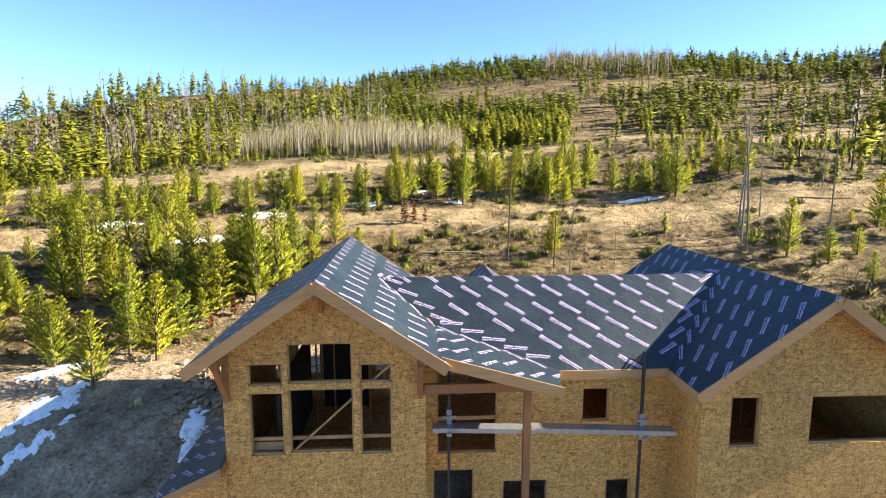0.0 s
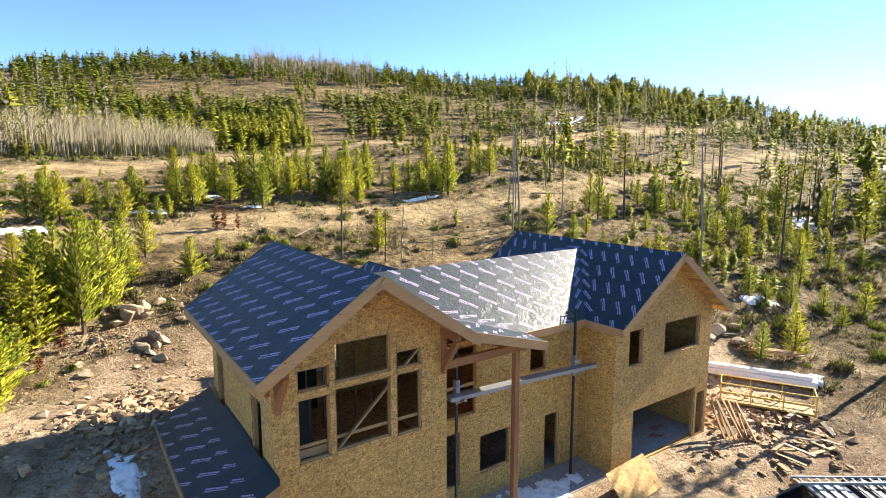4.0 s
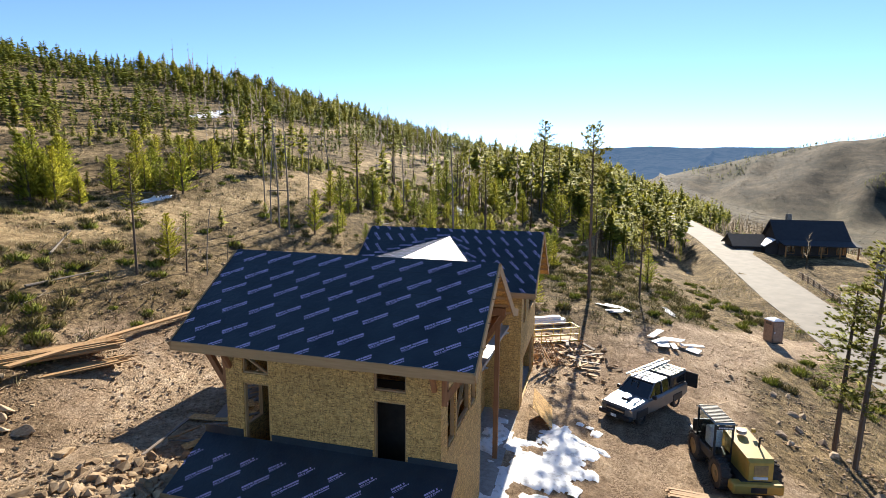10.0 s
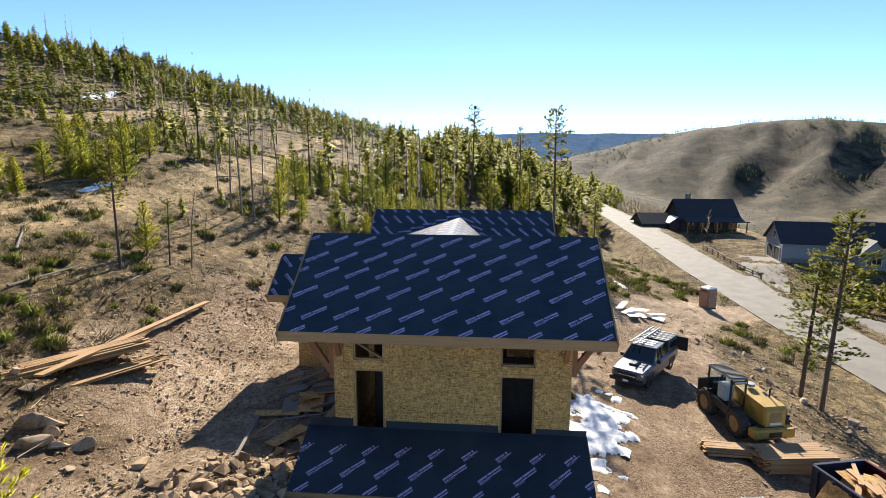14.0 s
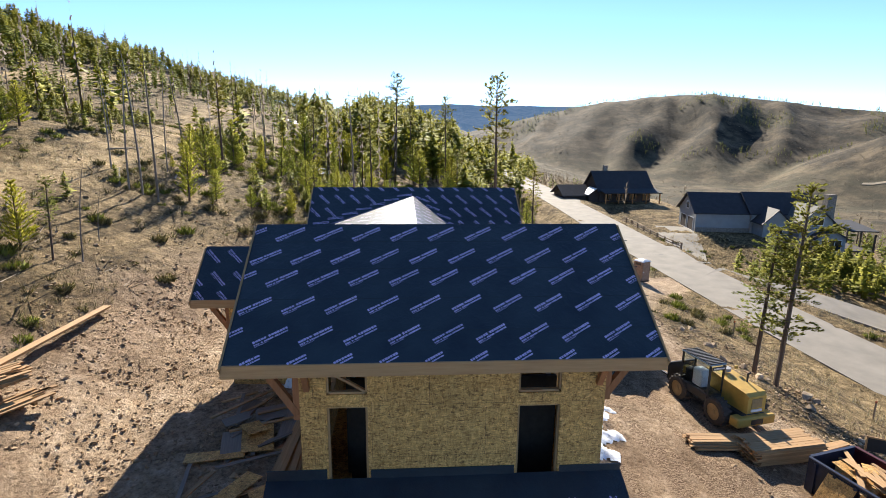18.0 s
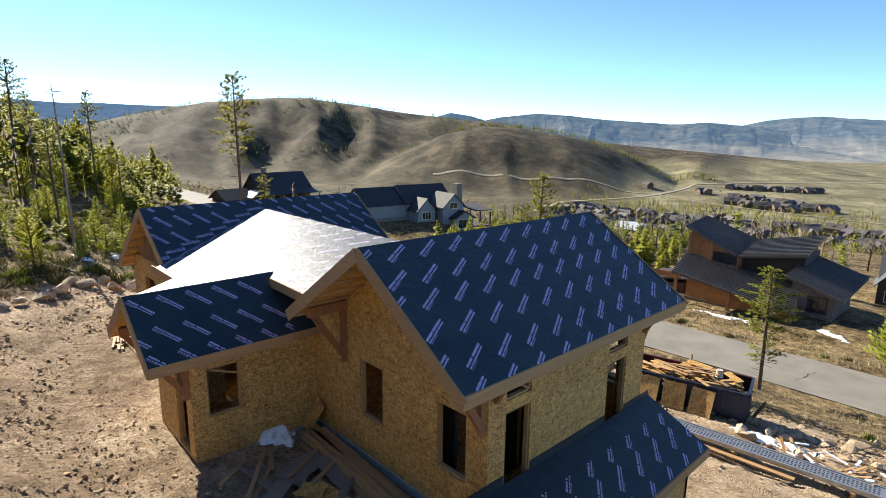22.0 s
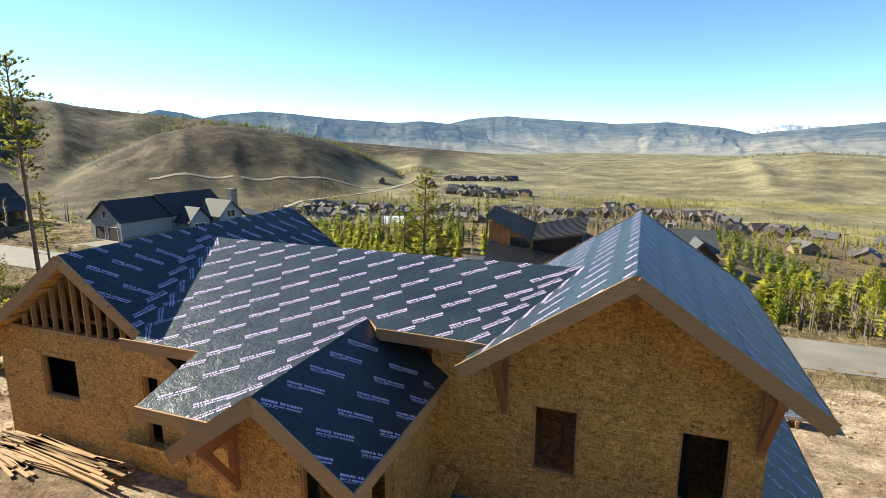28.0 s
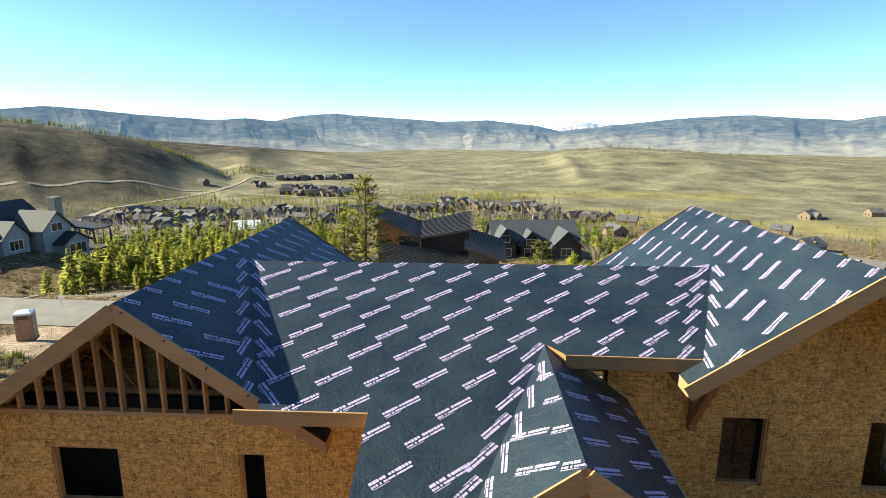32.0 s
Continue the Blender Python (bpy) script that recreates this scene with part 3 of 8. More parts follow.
def add_box(bm, lo, hi, m=None, bevel=0.0, mat=0):
    """A box between two corners, moved by m."""
    lo, hi = Vector(lo), Vector(hi)
    vs = [bm.verts.new(Vector(((lo, hi)[i].x, (lo, hi)[j].y, (lo, hi)[k].z))) for i in (0, 1) for j in (0, 1) for k in (0, 1)]
    fs = [bm.faces.new([vs[i] for i in q]) for q in ((0, 1, 3, 2), (4, 6, 7, 5), (0, 4, 5, 1), (2, 3, 7, 6), (0, 2, 6, 4), (1, 5, 7, 3))]
    for f in fs:
        f.material_index = mat
    if bevel > 0:
        es = list({e for f in fs for e in f.edges})
        out = bmesh.ops.bevel(bm, geom=es, offset=bevel, segments=1, affect='EDGES')
        vs = list({v for f in out["faces"] for v in f.verts} | {v for v in vs if v.is_valid})
    if m is not None:
        bmesh.ops.transform(bm, matrix=m, verts=[v for v in vs if v.is_valid])
    return [v for v in vs if v.is_valid]


def box(lo, hi, m=None, bevel=0.0):
    bm = bmesh.new()
    add_box(bm, lo, hi, m, bevel)
    return bm


def beam_between(bm, a, b, w, h, up=(0, 0, 1)):
    """A bar of w by h from a to b."""
    a, b = Vector(a), Vector(b)
    d = b - a
    x = d.normalized()
    y = Vector(up).cross(x)
    y = y.normalized() if y.length > 1e-4 else Vector((0, 1, 0))
    z = x.cross(y)
    m = Matrix(((x.x, y.x, z.x, a.x), (x.y, y.y, z.y, a.y), (x.z, y.z, z.z, a.z), (0, 0, 0, 1)))
    add_box(bm, (0, -w / 2, -h / 2), (d.length, w / 2, h / 2), m)


def bar(a, b, w, h, up=(0, 0, 1)):
    bm = bmesh.new()
    beam_between(bm, a, b, w, h, up)
    return bm


house = thing("house", "unfinished house with raw strand-board walls and dark roofing membrane", "house", (3, 18, -2))
HOUSE_INV = house.matrix_world.inverted()


def hpart(name, bm, mat, label="", parent=None, smooth_faces=False):
    ob = part(name, bm, mat, None, label, smooth_faces)
    ob.parent = parent or house
    ob.matrix_parent_inverse = (parent or house).matrix_world.inverted()
    return ob


def wall_mesh(axis, at, thick, a0, a1, z0, top, holes):
    """A wall across one axis at 'at' (outer face) and thick inwards; top is a height or a list of (a, z) along it;
    holes are (a0, a1, z0, z1). Made of columns and rows round the holes."""
    prof = top if isinstance(top, list) else [(a0, top), (a1, top)]
    ht = lambda a: float(np.interp(a, [p[0] for p in prof], [p[1] for p in prof]))
    cuts = sorted({a0, a1, *[h[0] for h in holes], *[h[1] for h in holes], *[p[0] for p in prof]})
    cuts = [c for c in cuts if a0 <= c <= a1]
    bm = bmesh.new()
    P = (lambda a, d, z: (a, at + d, z)) if axis == "y" else (lambda a, d, z: (at + d, a, z))
    for c0, c1 in zip(cuts, cuts[1:]):
        if c1 - c0 < 1e-4:
            continue
        mid = (c0 + c1) / 2
        solid, z = [], z0
        for h in sorted([h for h in holes if h[0] <= mid <= h[1]], key=lambda h: h[2]):
            solid.append((z, z, h[2], h[2]))
            z = h[3]
        solid.append((z, z, ht(c0), ht(c1)))
        for b0, b1, t0, t1 in solid:
            if max(t0 - b0, t1 - b1) < 1e-3:
                continue
            q = [P(c0, 0, b0), P(c1, 0, b1), P(c1, 0, t1), P(c0, 0, t0)]
            p = [P(c0, thick, b0), P(c1, thick, b1), P(c1, thick, t1), P(c0, thick, t0)]
            v = [bm.verts.new(u) for u in q + p]
            for f in ((0, 1, 2, 3), (7, 6, 5, 4), (0, 4, 5, 1), (1, 5, 6, 2), (2, 6, 7, 3), (3, 7, 4, 0)):
                bm.faces.new([v[i] for i in f])
    bmesh.ops.remove_doubles(bm, verts=bm.verts, dist=0.0005)
    return bm


WALL_T = 0.16
# roof planes: heights as functions of x and y
L_RX, L_RZ, L_S = -2.49, 7.32, 0.67
R_RX, R_RZ, R_S = 11.015, 6.768, 0.70
M_RY, M_RZ, M_SF, M_SB = 18.465, 6.42, 0.69, 0.285
E_RX, E_RZ, E_S = 3.33, 5.53, 0.73
roof_L = lambda x, y: L_RZ - L_S * abs(x - L_RX)
roof_R = lambda x, y: R_RZ - R_S * abs(x - R_RX)
roof_MF = lambda x, y: M_RZ - M_SF * (M_RY - y)
roof_MB = lambda x, y: M_RZ - M_SB * (y - M_RY)
roof_E = lambda x, y: E_RZ - E_S * abs(x - E_RX)
roof_P = lambda x, y: 5.22 - 0.28 * (x - 0.72)
SLAB = 0.24


def roof_slab(name, poly, zf, label):
    """One slope: membrane on the deck, boards round its rim."""
    top = [Vector((x, y, zf(x, y))) for x, y in poly]
    bm = bmesh.new()
    a = [bm.verts.new(p) for p in top]
    b = [bm.verts.new(p - Vector((0, 0, SLAB))) for p in top]
    bm.faces.new(a).material_index = 0
    bm.faces.new(b[::-1]).material_index = 2
    n = len(a)
    for i in range(n):
        bm.faces.new((a[i], b[i], b[(i + 1) % n], a[(i + 1) % n])).material_index = 1
    ob = hpart(name, bm, [MEMBRANE, FASCIA_X, OSB], label)
    return ob


SLOPES = [
    ("roof_slope", [(-5.76, 13.58), (-2.49, 13.58), (-2.49, 22.45), (-5.76, 22.45)], roof_L),
    ("roof_slope", [(-2.49, 13.58), (0.78, 13.58), (0.78, 22.45), (-2.49, 22.45)], roof_L),
    ("roof_slope", [(7.38, 13.485), (11.015, 13.485), (11.015, 23.236), (7.38, 23.236)], roof_R),
    ("roof_slope", [(11.015, 13.485), (14.9, 13.485), (14.9, 23.236), (11.015, 23.236)], roof_R),
    ("roof_slope", [(-1.15, 18.465), (0.75, 16.70), (4.15, 15.3), (7.40, 15.3), (10.52, 18.465)], roof_MF),
    ("roof_slope", [(-1.15, 18.465), (10.52, 18.465), (8.45, 23.5), (6.55, 23.5), (6.55, 25.2), (4.75, 25.2), (3.28, 21.6), (2.95, 21.88), (0.35, 21.95)], roof_MB),
    ("roof_slope", [(0.60, 13.82), (3.82, 13.86), (4.15, 15.3), (0.60, 16.76)], roof_P),
    ("roof_slope", [(1.475, 21.0), (3.33, 21.0), (3.33, 25.73), (1.475, 25.73)], roof_E),
    ("roof_slope", [(3.33, 21.5), (4.78, 25.2), (5.2, 25.2), (5.2, 25.73), (3.33, 25.73)], roof_E),
]
for nm, poly, zf in SLOPES:
    roof_slab(nm, poly, zf, "")

# shed roof along the end wall
roof_S = lambda x, y: 2.20 + 0.48 * (x + 5.18)
roof_slab("shed_roof", [(-7.05, 14.1), (-5.19, 14.1), (-5.19, 21.9), (-7.05, 21.9)], roof_S, "low lean-to roof with printed dark membrane")

under = lambda f, x, y: f(x, y) - SLAB - 0.005
WALLS = [
    # axis, outer face, thickness, from, to, foot, top, openings
    ("y", 14.58, WALL_T, -5.18, 0.25, -2.6, [(-5.18, under(roof_L, -5.18, 0)), (-2.49, under(roof_L, -2.49, 0)), (0.25, under(roof_L, 0.25, 0))],
     [(-4.5, -3.6, 4.27, 4.88), (-4.5, -3.6, 2.28, 4.07), (-3.45, -1.72, 4.31, 5.43), (-3.45, -1.72, 2.33, 4.15), (-1.53, -0.67, 4.30, 4.83), (-1.53, -0.67, 2.24, 4.15)]),
    ("x", -5.18, WALL_T, 14.74, 20.96, -2.6, under(roof_L, -5.18, 0),
     [(19.71, 20.56, 4.16, 4.70), (19.71, 20.56, 1.85, 3.88), (15.55, 16.48, 4.11, 4.66), (15.55, 16.48, 1.80, 3.83)]),
    ("y", 21.12, -WALL_T, -5.18, 1.9, -0.6, [(-5.18, under(roof_L, -5.18, 0)), (-2.49, under(roof_L, -2.49, 0)), (0.3, under(roof_L, 0.3, 0) - 0.02), (0.31, 5.25), (1.9, 5.25)],
     [(-1.53, -0.54, 2.20, 3.81), (-4.55, -3.6, 2.14, 3.78)]),
    ("x", 0.25, -WALL_T, 14.74, 16.0, -2.6, 4.9, []),
    ("y", 15.88, WALL_T, 0.25, 7.85, -2.6, 4.2, [(0.62, 2.45, 1.47, 4.0), (0.5, 1.75, -1.1, 0.93), (2.64, 4.05, -0.95, 0.50), (5.05, 5.9, 2.38, 3.44), (5.9, 6.7, -1.88, 0.43)]),
    ("x", 7.85, WALL_T, 14.31, 22.64, -2.6, under(roof_R, 7.85, 0), []),
    ("y", 14.15, WALL_T, 7.85, 14.5, -2.6, [(7.85, under(roof_R, 7.85, 0)), (11.015, under(roof_R, 11.015, 0)), (14.5, under(roof_R, 14.5, 0))],
     [(9.12, 13.55, -1.88, 0.42), (8.68, 9.55, 2.32, 3.80), (11.0, 13.6, 2.36, 3.77), (13.7, 14.3, -1.88, 0.1)]),
    ("x", 14.5, -WALL_T, 14.31, 22.64, -2.6, under(roof_R, 14.5, 0), []),
    ("y", 22.8, -WALL_T, 5.4, 14.5, -0.2, 4.40, [(11.55, 12.9, 2.5, 3.72), (8.68, 9.2, 1.7, 3.68)]),
    ("x", 1.9, WALL_T, 21.12, 24.54, 0.4, under(roof_E, 1.9, 0), [(23.37, 24.28, 2.22, 3.6)]),
    ("y", 24.7, -WALL_T, 1.9, 4.8, 0.4, [(1.9, under(roof_E, 1.9, 0)), (3.33, under(roof_E, 3.33, 0)), (4.8, under(roof_E, 4.8, 0))], [(2.34, 3.18, 1.16, 3.98)]),
    ("x", 4.8, -WALL_T, 22.8, 24.54, 0.4, 4.1, []),
    ("x", -6.75, WALL_T, 14.5, 21.5, -2.6, 1.2, [(19.5, 20.6, -0.9, 1.1), (17.6, 18.6, -0.9, 1.1)]),
    ("y", 14.5, WALL_T, -6.75, -5.18, -2.6, [(-6.75, 1.2), (-5.18, 1.95)], []),
    ("y", 21.5, -WALL_T, -6.75, -5.18, -2.6, [(-6.75, 1.2), (-5.18, 1.95)], []),
]
for axis, at, th, a0, a1, z0, top, holes in WALLS:
    hpart("wall", wall_mesh(axis, at, th, a0, a1, z0, top, holes), OSB)
CONCRETE = plain("concrete", (0.36, 0.35, 0.33), 0.85)
for lo, hi in (((-5.02, 14.74, 0.85), (0.09, 20.96, 1.12)), ((0.26, 16.05, 0.85), (7.85, 20.96, 1.12)), ((8.02, 14.32, 0.85), (14.33, 22.6, 1.12)), ((2.07, 21.13, 0.85), (7.8, 22.6, 1.12)), ((2.07, 22.62, 0.85), (4.6, 24.5, 1.12))):
    hpart("floor_deck", box(lo, hi), OSB)
hpart("garage_slab", box((0.3, 14.16, -2.3), (14.4, 20.5, -1.9)), CONCRETE)

class Soup:
    """Collects vertices and faces for one mesh."""
    def __init__(self):
        self.v, self.f = [], []

    def tri(self, a, b, c):
        n = len(self.v)
        self.v += [tuple(a), tuple(b), tuple(c)]
        self.f.append((n, n + 1, n + 2))

    def quad(self, a, b, c, d):
        n = len(self.v)
        self.v += [tuple(a), tuple(b), tuple(c), tuple(d)]
        self.f.append((n, n + 1, n + 2, n + 3))

    def tube(self, pts, radii, sides=5):
        rings = []
        for p, r in zip(pts, radii):
            base = len(self.v)
            for k in range(sides):
                a = 2 * math.pi * k / sides
                self.v.append((p[0] + r * math.cos(a), p[1] + r * math.sin(a), p[2]))
            rings.append(base)
        for b0, b1 in zip(rings, rings[1:]):
            for k in range(sides):
                self.f.append((b0 + k, b0 + (k + 1) % sides, b1 + (k + 1) % sides, b1 + k))

    def mesh(self, name, mat, round_up=None):
        me = bpy.data.meshes.new(name)
        if round_up is not None:
            ns = [Vector((x, y, round_up * 0.25 + 0.3 * (z - 0.4))).normalized() for x, y, z in self.v]
            for i, f in enumerate(self.f):
                a, b, c = (Vector(self.v[k]) for k in f[:3])
                if (b - a).cross(c - a).dot(ns[f[0]] + ns[f[1]] + ns[f[2]]) < 0:
                    self.f[i] = f[::-1]
        me.from_pydata(self.v, [], self.f)
        me.materials.append(mat)
        if round_up is not None:
            me.normals_split_custom_set_from_vertices(ns)
        return me



# ---- printed marks and laps on the roofing membrane ----
def inside_poly(x, y, poly):
    hit, j = False, len(poly) - 1
    for i in range(len(poly)):
        (xi, yi), (xj, yj) = poly[i], poly[j]
        if (yi > y) != (yj > y) and x < (xj - xi) * (y - yi) / (yj - yi) + xi:
            hit = not hit
        j = i
    return hit


# valleys between the roofs, in plan: the strip laid in each is printed across its run
VALLEYS = [((-1.1, 18.4), (0.75, 16.75)), ((0.75, 16.75), (4.1, 15.3)), ((10.4, 18.4), (7.4, 15.4)), ((10.5, 18.5), (8.47, 23.5)), ((-1.1, 18.5), (0.5, 21.9)), ((3.3, 21.6), (4.75, 25.1))]


def valley_near(x, y):
    """Distance to the nearest valley, the place along it and its way."""
    best = (9.0, 0.0, Vector((1, 0)))
    for a, b in VALLEYS:
        a, b = Vector(a), Vector(b)
        d = b - a
        t = max(0.0, min(1.0, (Vector((x, y)) - a).dot(d) / d.length_squared))
        q = (Vector((x, y)) - a - d * t).length
        if q < best[0]:
            best = (q, t * d.length, d.normalized())
    return best


ALL_SLOPES = SLOPES + [("shed_roof", [(-7.05, 14.1), (-5.19, 14.1), (-5.19, 21.9), (-7.05, 21.9)], roof_S)]


# offset, half height, words and letter width of each line of a mark
LINES = ((0.050, 0.030, (5, 7), 0.060), (-0.024, 0.021, (3, 1, 5, 7), 0.041), (-0.068, 0.007, (10,), 0.030))


def roof_print(k, eave, ups, angle, pitch_u=0.9, pitch_v=0.72, phase=0.0, size=1.0):
    """Rows of slanting marks on slope k. eave: unit way along the eave in plan, ups: unit way up the slope in plan."""
    nm, poly, zf = ALL_SLOPES[k]
    others = [(p, f) for i, (_, p, f) in enumerate(ALL_SLOPES) if i != k]
    rng = random.Random(900 + k)
    e2, u2 = Vector(eave), Vector(ups)
    x0, y0 = poly[0]
    slope = math.hypot(1.0, zf(x0 + u2.x, y0 + u2.y) - zf(x0, y0))
    at = lambda u, v: (x0 + e2.x * u + u2.x * v / slope, y0 + e2.y * u + u2.y * v / slope)

    def shows(x, y):
        if not inside_poly(x, y, poly):
            return False
        return not any(inside_poly(x, y, p) and f(x, y) > zf(x, y) + 0.01 for p, f in others)
    s, seams = Soup(), Soup()
    ca, sa = math.cos(math.radians(angle)), math.sin(math.radians(angle))

    def mark(u, v, c, sn, size=1.0):
        """One mark: a bold line of two words over smaller ones."""
        for off, hh, words, unit in LINES:
            a = -0.40
            for w in words:
                for _ in range(w):
                    wl = unit * rng.uniform(0.72, 0.95)
                    cu = u + ((a + wl / 2) * c - off * sn) * size
                    cv = v + ((a + wl / 2) * sn + off * c) * size
                    patch(s, cu, cv, wl / 2 * 0.95 * size, hh * rng.uniform(0.75, 1.0) * size, 0.006, c, sn)
                    a += unit
                a += unit * 0.6

    def patch(soup, cu, cv, du, dv, lift, c=ca, sn=sa):
        pts = []
        for a, b in ((-du, -dv), (du, -dv), (du, dv), (-du, dv)):
            x, y = at(cu + a * c - b * sn, cv + a * sn + b * c)
            pts.append((x, y, zf(x, y) + lift))
        x, y = at(cu, cv)
        if shows(x, y):
            soup.quad(*pts)
    span = 17.0
    row = 0
    v = -10.0 * pitch_v * 1.5
    while v < 9.0:
        u = -span + (0.5 * pitch_u if row % 2 else 0) + phase
        wob = rng.uniform(-.06, .06)
        while u < span:
            if valley_near(*at(u, v + wob))[0] > 0.42:
                mark(u, v + wob, ca, sa, size)
            u += pitch_u
        v += pitch_v
        row += 1
    for a, b in VALLEYS:
        a, b = Vector(a), Vector(b)
        d = (b - a).normalized()
        side = Vector((-d.y, d.x))
        for sign in (1, -1):
            p = a + side * 0.2 * sign
            if not shows(*(p + d * 0.6)):
                continue
            du, dv = d.dot(e2), d.dot(u2) * slope
            turn = math.atan2(dv, du) + radians(20 * sign)
            t = 0.35
            while t < (b - a).length:
                q = p + d * t - Vector((x0, y0))
                mark(q.dot(e2), q.dot(u2) * slope, math.cos(turn), math.sin(turn), 0.95)
                t += 0.68
    v = -9.9
    while v < 9.0:
        u = -span
        while u < span:
            patch(seams, u, v + 0.33, 0.125, 0.012, 0.003, 1.0, 0.0)
            u += 0.25
        v += 0.86
    if s.f:
        ob = new("printed_lettering", s.mesh("printed_lettering", PRINT))
        ob.parent = house
        ob.matrix_parent_inverse = HOUSE_INV
        tagged(ob, "pale slanting marks printed in rows", kind="stuff")
    if seams.f:
        ob = new("lap_seam", seams.mesh("lap_seam", SEAM))
        ob.parent = house
        ob.matrix_parent_inverse = HOUSE_INV
        tagged(ob, "thin lap lines of the membrane", kind="stuff")


SEAM = plain("membrane_lap", (0.022, 0.030, 0.034), 0.6)
roof_print(0, (0, -1), (1, 0), 31)
roof_print(1, (0, 1), (-1, 0), 114, 0.76, 1.0, size=0.9)
roof_print(2, (0, -1), (1, 0), -52, 0.72, 0.88, 0.3)
roof_print(3, (0, 1), (-1, 0), 38)
roof_print(4, (1, 0), (0, 1), -42, phase=0.2)
roof_print(5, (-1, 0), (0, -1), 38)
roof_print(6, (0, 1), (-1, 0), -40)
roof_print(7, (0, -1), (1, 0), -50, 0.72, 0.88)
roof_print(8, (0, 1), (-1, 0), 60)
roof_print(9, (0, -1), (1, 0), 40)

# ---- timbers, framing and lifting gear on the house ----
def timber(name, a, b, w, h, mat=CEDAR, up=(0, 0, 1), label=""):
    return hpart(name, bar(a, b, w, h, up), mat, label)


uz = lambda f, x, y: f(x, y) - SLAB
# rake and eave boards a little proud of the slabs
def rim(a, b, zf, drop=0.27, out=(0, 0), mat=FASCIA_X):
    pa, pb = Vector((*a, zf(*a) - drop / 2 + 0.0)), Vector((*b, zf(*b) - drop / 2 + 0.0))
    o = Vector((out[0], out[1], 0)) * 0.02
    hpart("fascia_board", bar(pa + o, pb + o, 0.04, drop), mat)


for x0, x1, y, f, o in ((-5.78, -2.49, 13.58, roof_L, (0, -1)), (-2.49, 0.80, 13.58, roof_L, (0, -1)), (7.36, 11.015, 13.485, roof_R, (0, -1)), (11.015, 14.92, 13.485, roof_R, (0, -1)),
                        (-5.78, -2.49, 22.45, roof_L, (0, 1)), (-2.49, 0.80, 22.45, roof_L, (0, 1)), (7.9, 11.015, 23.236, roof_R, (0, 1)), (11.015, 14.92, 23.236, roof_R, (0, 1)),
                        (1.455, 3.33, 25.73, roof_E, (0, 1)), (3.33, 5.22, 25.73, roof_E, (0, 1)), (0.62, 3.84, 13.83, roof_P, (0, -1))):
    k = 1.3 if x0 in (-2.49, 11.015, 3.33) else 1.0
    rim((x0, y), (x1, y), f, 0.30, (0, o[1] * k), FASCIA_X)
for y0, y1, x, f, o in ((13.56, 22.47, -5.76, roof_L, (-1, 0)), (13.47, 15.3, 7.38, roof_R, (-1, 0)), (13.47, 23.25, 14.9, roof_R, (1, 0)), (22.0, 25.75, 1.475, roof_E, (-1, 0)), (25.2, 25.75, 5.2, roof_E, (1, 0)), (14.08, 21.92, -7.05, roof_S, (-1, 0))):
    rim((x, y0), (x, y1), f, 0.27, o, FASCIA_Y)
rim((4.15, 15.3), (7.40, 15.3), roof_MF, 0.27, (0, -1), FASCIA_X)
rim((6.55, 23.5), (8.9, 23.5), roof_MB, 0.27, (0, 1), FASCIA_X)
rim((4.75, 25.2), (6.57, 25.2), roof_MB, 0.27, (0, 1), FASCIA_X)
rim((0.35, 21.93), (2.95, 21.88), roof_MB, 0.27, (0, 1), FASCIA_X)
# outlookers, purlin ends and knee braces
for gx, gf, yw, yo, s in ((-2.49, roof_L, 14.58, 13.62, -1), (11.015, roof_R, 14.15, 13.52, -1), (-2.49, roof_L, 21.12, 22.4, 1), (3.33, roof_E, 24.7, 25.68, 1)):
    z = gf(gx, 0) - SLAB - 0.16
    timber("ridge_beam", (gx, yw, z), (gx, yo, z), 0.16, 0.24)
    if gx < 5:
        timber("king_strut", (gx, yw + s * 0.09, z), (gx, yw + s * 0.09, z - 0.62), 0.16, 0.14)
for x, gf, yw, yo, s in ((-5.05, roof_L, 14.58, 13.75, -1), (0.1, roof_L, 14.58, 13.75, -1), (-5.05, roof_L, 21.12, 22.25, 1), (0.12, roof_L, 21.12, 22.25, 1),
                         (2.05, roof_E, 24.7, 25.6, 1), (4.65, roof_E, 24.7, 25.6, 1)):
    z = gf(x, 0) - SLAB - 0.17
    timber("plate_beam", (x, yw, z), (x, yo, z), 0.17, 0.26)
    drop, reach = (1.5, 0.98) if gf is roof_L and s > 0 else (1.2, 0.8)
    timber("knee_brace", (x, yw + s * 0.05, z - drop), (x, yw + s * reach, z - 0.1), 0.15, 0.15, CEDAR, (1, 0, 0))
    timber("wall_strut", (x, yw + s * 0.07, z - drop - 0.12), (x, yw + s * 0.07, z - 0.1), 0.15, 0.13)
for y in (14.75, 20.95):
    z = roof_L(-5.2, 0) - SLAB - 0.1
    timber("knee_brace", (-5.22, y, z - 0.85), (-5.62, y, z - 0.12), 0.12, 0.12, CEDAR, (0, 1, 0))
for gx0, gx1, gf, y0, y1 in ((-5.6, 0.6, roof_L, 13.62, 14.58), (7.6, 14.7, roof_R, 13.52, 14.15), (7.9, 14.7, roof_R, 22.8, 23.2), (-5.6, 0.6, roof_L, 21.12, 22.4)):
    x = gx0
    while x < gx1:
        z = gf(x, 0) - SLAB - 0.045
        timber("outlooker", (x, y0, z), (x, y1, z), 0.05, 0.09, LUMBER_Y)
        x += 0.61
